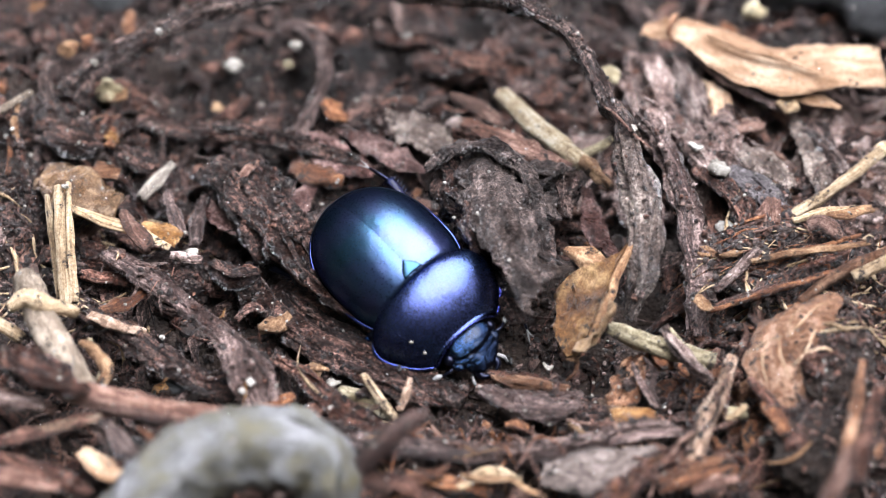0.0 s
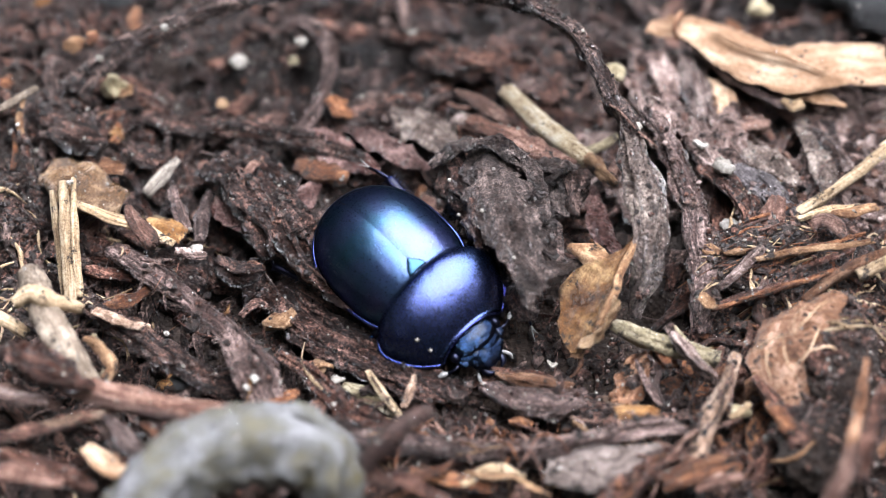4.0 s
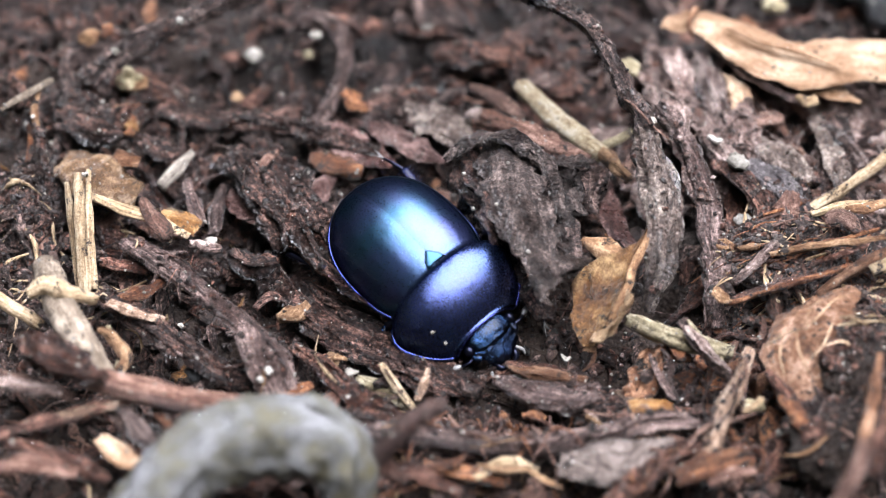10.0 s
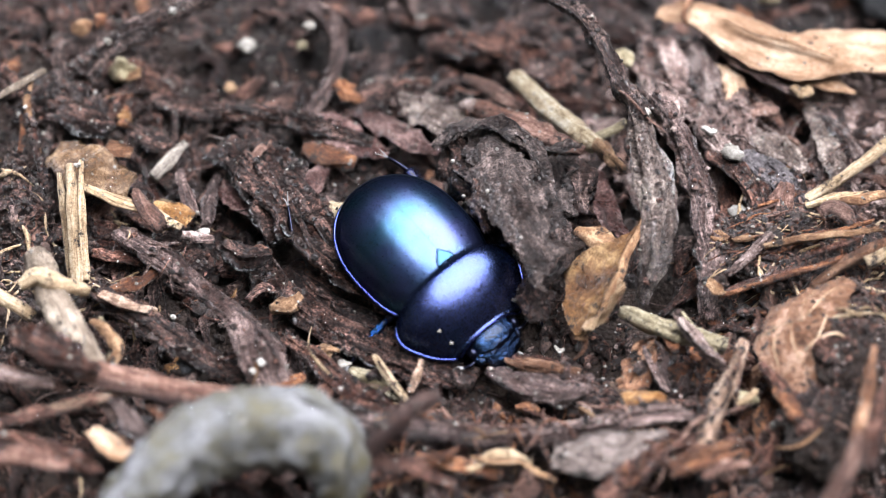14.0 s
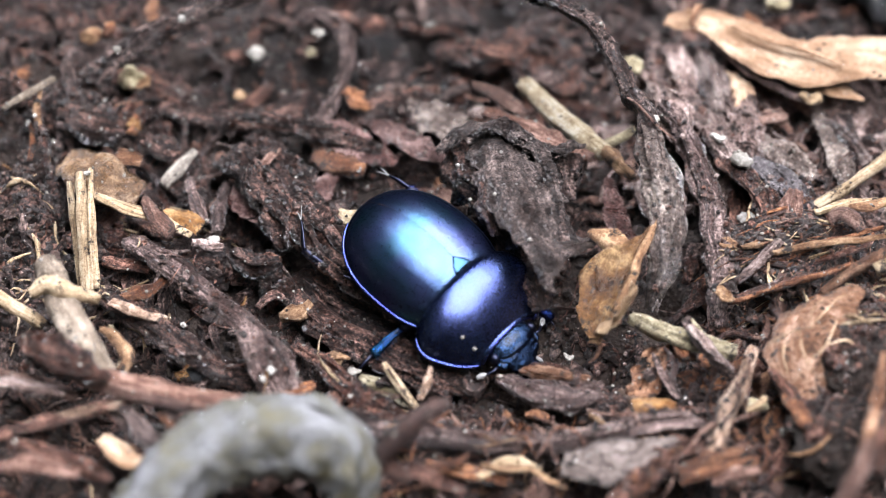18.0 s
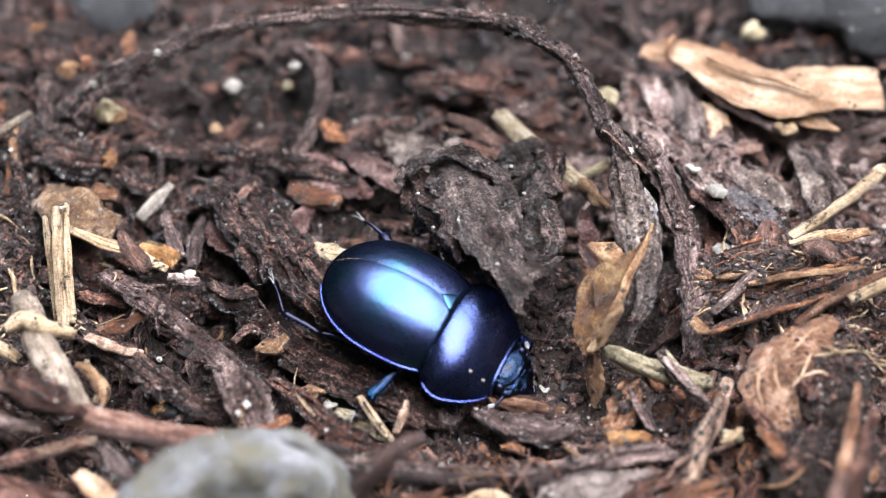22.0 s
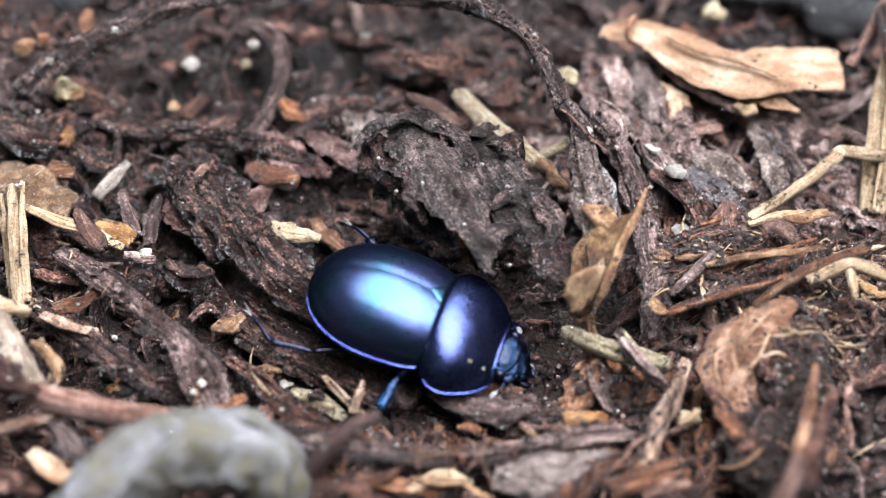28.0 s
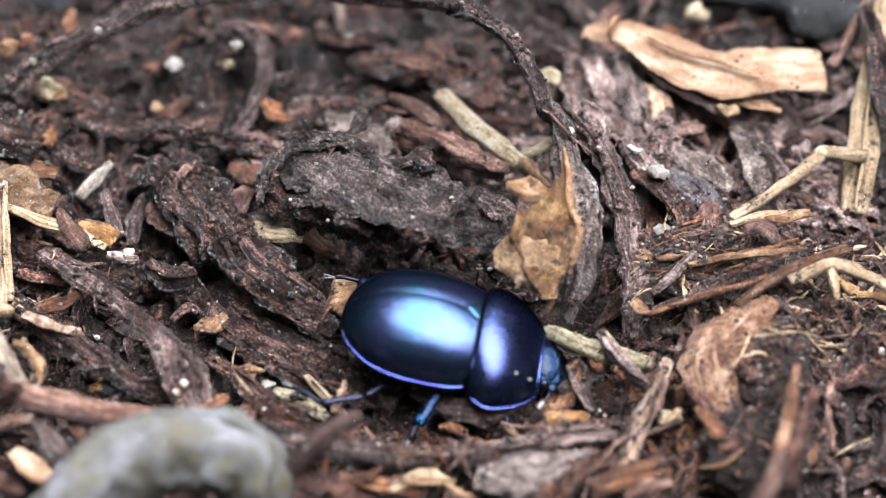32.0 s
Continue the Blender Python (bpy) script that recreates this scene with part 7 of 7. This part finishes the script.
    part("upper_fold", sweep([(3.2, 5.8, 3.2), (4.8, 4.8, 3.8), (6.3, 3.4, 3.8), (7.2, 2.4, 3.0)], [0.4, 0.9, 0.8, 0.4], thick=0.25, seg=18, n=44, rough=0.4, ridge=0.4, wave=1.1, crag=0.35, lean=30, seed=143), GREYBARK, c, at=at4)
    for i, p in enumerate(((4.1, 1.2, 5.2), (5.8, -0.5, 5.0), (6.1, -5.5, 3.0))):
        part("grit", blob(p, (0.16, 0.14, 0.12), seed=i + 7), GRAIN, c, "pale grain of sand", at=at4)
    return s, t, b, c


dark_leaf, curled_leaf, splinter, leaf_half = build_pushed()


def stand(base, tip, roll):
    """The pose of a leaf whose length runs from base to tip, turned about it."""
    x = (Vector(tip) - Vector(base)).normalized()
    y = Vector((0, 0, 1)).cross(x).normalized()
    turn = Matrix((x, y, x.cross(y))).transposed().to_4x4()
    return Matrix.Translation(Vector(base) * MM) @ turn @ pose(0, 0, 0, roll)


def shift(ob, dx, dy, dz=0, rx=0, ry=0, rz=0):
    a = ob["at"]
    return mm(a[0] + dx, a[1] + dy, a[2] + dz, rx, ry, rz)


def motions():
    walk(beetle, [
        (0, mm(-3.32, -4.21, BZ, 15.0, 7.3, -48.4)),
        (0.5, mm(-3.41, -4.31, BZ, 15.0, 7.2, -47.5)),
        (1, mm(-3.44, -4.32, BZ, 14.9, 7.1, -47.0)),
        (1.5, mm(-3.44, -4.34, BZ, 14.8, 7.0, -47.0)),
        (2, mm(-3.48, -4.33, BZ, 14.6, 7.1, -47.0)),
        (2.5, mm(-3.46, -4.31, BZ, 14.7, 7.1, -46.9)),
        (4.5, mm(-3.37, -4.28, BZ, 14.8, 7.5, -47.2)),
        (5, mm(-3.33, -4.23, BZ, 14.8, 7.6, -47.3)),
        (5.5, mm(-3.28, -4.27, BZ, 14.7, 7.8, -47.2)),
        (6, mm(-3.31, -4.26, BZ, 14.5, 7.9, -47.2)),
        (6.5, mm(-3.33, -4.23, BZ, 14.2, 8.1, -46.9)),
        (7, mm(-3.40, -4.21, BZ, 14.0, 8.4, -46.8)),
        (7.5, mm(-3.46, -4.23, BZ, 13.8, 8.8, -46.4)),
        (8, mm(-3.47, -4.17, BZ, 13.6, 9.3, -46.8)),
        (8.5, mm(-3.48, -4.08, BZ, 13.2, 9.9, -47.3)),
        (9, mm(-3.46, -3.94, BZ, 12.6, 10.6, -48.9)),
        (9.5, mm(-3.47, -4.09, BZ, 12.8, 10.1, -47.1)),
        (10, mm(-3.50, -4.14, BZ, 12.8, 9.9, -47.0)),
        (10.5, mm(-3.46, -4.29, BZ, 12.5, 9.7, -46.4)),
        (11, mm(-3.46, -4.36, BZ, 12.0, 9.6, -45.9)),
        (11.5, mm(-3.46, -4.40, BZ, 11.5, 9.7, -45.9)),
        (12, mm(-3.49, -4.48, BZ, 11.0, 9.8, -45.6)),
        (12.5, mm(-3.41, -4.52, BZ, 10.4, 10.1, -45.3)),
        (13, mm(-3.34, -4.69, BZ, 9.6, 10.7, -44.9)),
        (13.5, mm(-3.39, -4.97, BZ, 8.0, 11.6, -45.4)),
        (14, mm(-3.12, -5.02, BZ, 5.9, 12.9, -47.4)),
        (14.5, mm(-3.02, -5.50, BZ, 5.4, 12.7, -45.3)),
        (16.5, mm(-3.10, -5.72, BZ, 2.7, 11.9, -42.7)),
        (17, mm(-3.12, -5.66, BZ, 2.1, 11.8, -42.2)),
        (17.5, mm(-3.18, -5.67, BZ, 1.5, 11.7, -41.6)),
        (18, mm(-3.19, -5.69, BZ, 1.1, 11.7, -41.3)),
        (18.5, mm(-3.34, -5.92, BZ, 0.8, 11.8, -40.4)),
        (19, mm(-3.39, -6.11, BZ, 0.6, 12.0, -38.6)),
        (19.5, mm(-3.22, -6.65, BZ, 0.4, 12.4, -35.9)),
        (20, mm(-3.23, -6.66, BZ, -0.2, 12.5, -33.9)),
        (20.5, mm(-3.32, -6.88, BZ, -0.5, 12.8, -32.0)),
        (21, mm(-3.44, -6.74, BZ, -0.9, 12.8, -29.2)),
        (21.5, mm(-3.12, -6.81, BZ, -2.2, 13.2, -26.6)),
        (22, mm(-3.01, -6.84, BZ, -3.0, 13.5, -24.8)),
        (22.5, mm(-2.90, -6.83, BZ, -3.2, 14.1, -24.1)),
        (23, mm(-2.71, -6.73, BZ, -3.2, 14.8, -23.6)),
        (23.5, mm(-2.53, -6.75, BZ, -2.9, 15.1, -22.6)),
        (24, mm(-2.10, -6.77, BZ, -2.3, 15.5, -21.5)),
        (24.5, mm(-1.63, -6.76, BZ, -1.8, 15.8, -20.5)),
        (25, mm(-1.32, -6.84, BZ, -1.5, 16.0, -19.4)),
        (25.5, mm(-1.10, -7.01, BZ, -1.6, 16.3, -19.5)),
        (26, mm(-1.20, -7.57, BZ, -1.6, 16.8, -20.2)),
        (26.5, mm(-1.02, -7.62, BZ, -2.5, 15.5, -21.0)),
        (28.5, mm(-0.47, -8.93, BZ, -3.7, 7.8, -16.9)),
        (29, mm(-0.05, -9.13, BZ, -4.4, 6.5, -16.9)),
        (29.5, mm(0.42, -9.59, BZ, -5.8, 6.2, -16.4)),
        (30, mm(0.32, -9.44, BZ, -6.7, 5.3, -10.5)),
        (30.5, mm(0.83, -8.88, BZ, -6.8, 5.6, -8.8)),
        (31, mm(1.42, -9.80, BZ, -6.1, 6.3, -8.9)),
        (31.5, mm(2.14, -10.64, BZ, -5.5, 8.0, -11.5)),
        (32, mm(2.81, -10.65, BZ, -5.2, 8.8, -9.0)),
    ])
    d = dark_leaf
    walk(d, [(0, shift(d, 0, 0)), (12.5, shift(d, 0, 0)), (14, shift(d, -0.2, 0.3, 0.1, 0, 0, 2)), (18, shift(d, -0.4, 0.6, 0.2, 0, 0, 4)), (21, shift(d, -0.5, 0.8, 0.3, 0, 0, 6)),
             (21.5, shift(d, -1.2, 0.9, 0.4, 0, 0, 8)), (23, shift(d, -1.1, 1.2, 0.4, 0, 0, 8)), (24, shift(d, -0.5, 1.7, 0.5, 0, 0, 8)), (25.5, shift(d, 0.2, 2.2, 0.5, 0, 0, 8)), (26.5, shift(d, 0.3, 2.0, 0.5, 0, 0, 8)),
             (28.5, shift(d, -1.3, 2.3, 0.6, 0, 0, 14)), (29.5, shift(d, -2.1, 2.2, 0.6, 0, -4, 20)), (30, shift(d, -3.2, 1.5, 0.6, 0, -8, 26)), (30.5, shift(d, -4.0, 1.2, 0.6, 0, -10, 34)), (31, shift(d, -4.4, 1.0, 0.6, 0, -12, 38)), (32, shift(d, -4.7, 0.6, 0.6, 0, -12, 42))])
    walk(leaf_half, [(0, mm(*(5.4, 0.2, 0.6), 0, 0, -40)), (12.5, mm(*(5.9, -0.5, 0.6), 0, 0, -40)), (14, mm(*(5.6, -1.2, 0.8), 0, 0, -38)), (18, mm(*(4.3, 0.1, 1.2), 0, 0, -32)), (22, mm(*(5.2, 2.9, 1.8), 0, 0, -25)), (25, mm(*(5.9, 1.3, 2.0), 0, 0, -20)),
                     (26.5, mm(*(7.1, 0.4, 2.4), 0, 0, -12)), (28.5, mm(*(5.9, 0.9, 3.0), 0, 0, 0)), (29.5, mm(*(5.2, 0.3, 3.0), 0, 0, 4)), (30.5, mm(*(3.9, 0.7, 3.0), 0, 0, 14)), (31, mm(*(3.5, -0.3, 3.0), 0, 0, 20)), (32, mm(*(3.1, -0.3, 3.0), 0, 0, 26))])
    lobe = next(p for p in curled_leaf.children if p.name.startswith("broad_lobe"))
    flap = next(p for p in curled_leaf.children if p.name.startswith("hanging_flap"))
    walk(flap, [(t, mm(0, 0, -0.1, 0, a, 0)) for t, a in ((0, -168), (18, -168), (20, -110), (21.5, -50), (23, -10), (26.5, 0), (28.5, -50), (30, -110), (31, -150), (32, -160))])
    walk(lobe, [(t, mm(0, 0, 0.1, a)) for t, a in ((0, 150), (25, 150), (26.5, 140), (28.5, 110), (29.5, 75), (30, 45), (30.5, 20), (31, 8), (32, 6))])
    walk(curled_leaf, [
        (0, stand((7.5, -10.7, 0.0), (11.5, -3.6, 4.0), -25)), (9, stand((7.5, -10.6, 0.0), (11.4, -3.5, 4.0), -25)), (13, stand((7.2, -10.7, 0.0), (11.3, -3.5, 4.0), -25)), (14.5, stand((7.4, -10.3, 0.1), (11.6, -2.9, 4.0), -26)),
        (19, stand((7.8, -10.3, 0.4), (11.6, -3.4, 4.6), -28)), (21, stand((8.5, -10.4, 0.6), (12.1, -3.7, 5.0), -32)), (23, stand((9.1, -8.3, 1.0), (12.3, -3.9, 5.5), -34)), (25, stand((10.0, -8.7, 1.4), (13.3, -3.9, 6.2), -34)),
        (26.5, stand((10.7, -9.3, 1.8), (13.8, -4.7, 6.8), -34)), (29, stand((11.2, -8.7, 2.2), (14.4, -3.8, 7.8), -28)), (29.5, stand((11.2, -8.2, 2.5), (13.8, -2.7, 8.2), -18)), (30, stand((9.9, -8.8, 2.8), (12.9, -2.2, 8.6), -6)),
        (30.5, stand((9.9, -7.8, 3.0), (11.6, -1.2, 8.8), 8)), (31, stand((9.8, -7.5, 3.2), (11.2, -1.2, 8.8), 14)), (32, stand((9.9, -7.9, 3.2), (10.9, -1.1, 8.8), 16))])
    turns = {"hind_leg": ((0, 16), (12.5, 15), (14.5, 8), (18, 2), (22, -4), (25, -5), (26.5, -4), (28.5, 10), (29.5, 16), (31, 24), (32, 26)),
             "hind_leg.001": ((0, 12), (12.5, 14), (18, 10), (20, 0), (22, -13), (25, -24), (26.5, -26), (28.5, -21), (30, -15), (31, -4), (32, 6)),
             "middle_leg": ((0, 0), (9, 0), (14, -10), (17, -16), (21, -36), (23, -30), (25, -13), (26, -18), (29, -27), (30, -30), (31, -23), (32, -39)),
             "middle_leg.001": ((0, 0), (14, 0), (19, 10), (24, -8), (28.5, 8), (30, -10), (32, 6)),
             "front_leg": ((0, 0), (12, 0), (14, -6), (17, 5), (21, -6), (25, 4), (29, -8), (30.5, 6), (32, -6)),
             "front_leg.001": ((0, 0), (13, 0), (16.5, 8), (21, -5), (25, 6), (29, -4), (30.5, 8), (32, 2))}
    for femur in legs:
        o = femur.location / MM
        walk(femur, [(t, mm(o.x, o.y, o.z, 0, 0, a)) for t, a in turns[femur.name]])
    walk(splinter, [(0, shift(splinter, 0, 0)), (23.5, shift(splinter, 0, 0)), (25, shift(splinter, 0.6, 0.4, -0.3, 0, 0, 10)), (32, shift(splinter, 0.6, 0.4, -0.3, 0, 0, 10))])


motions()
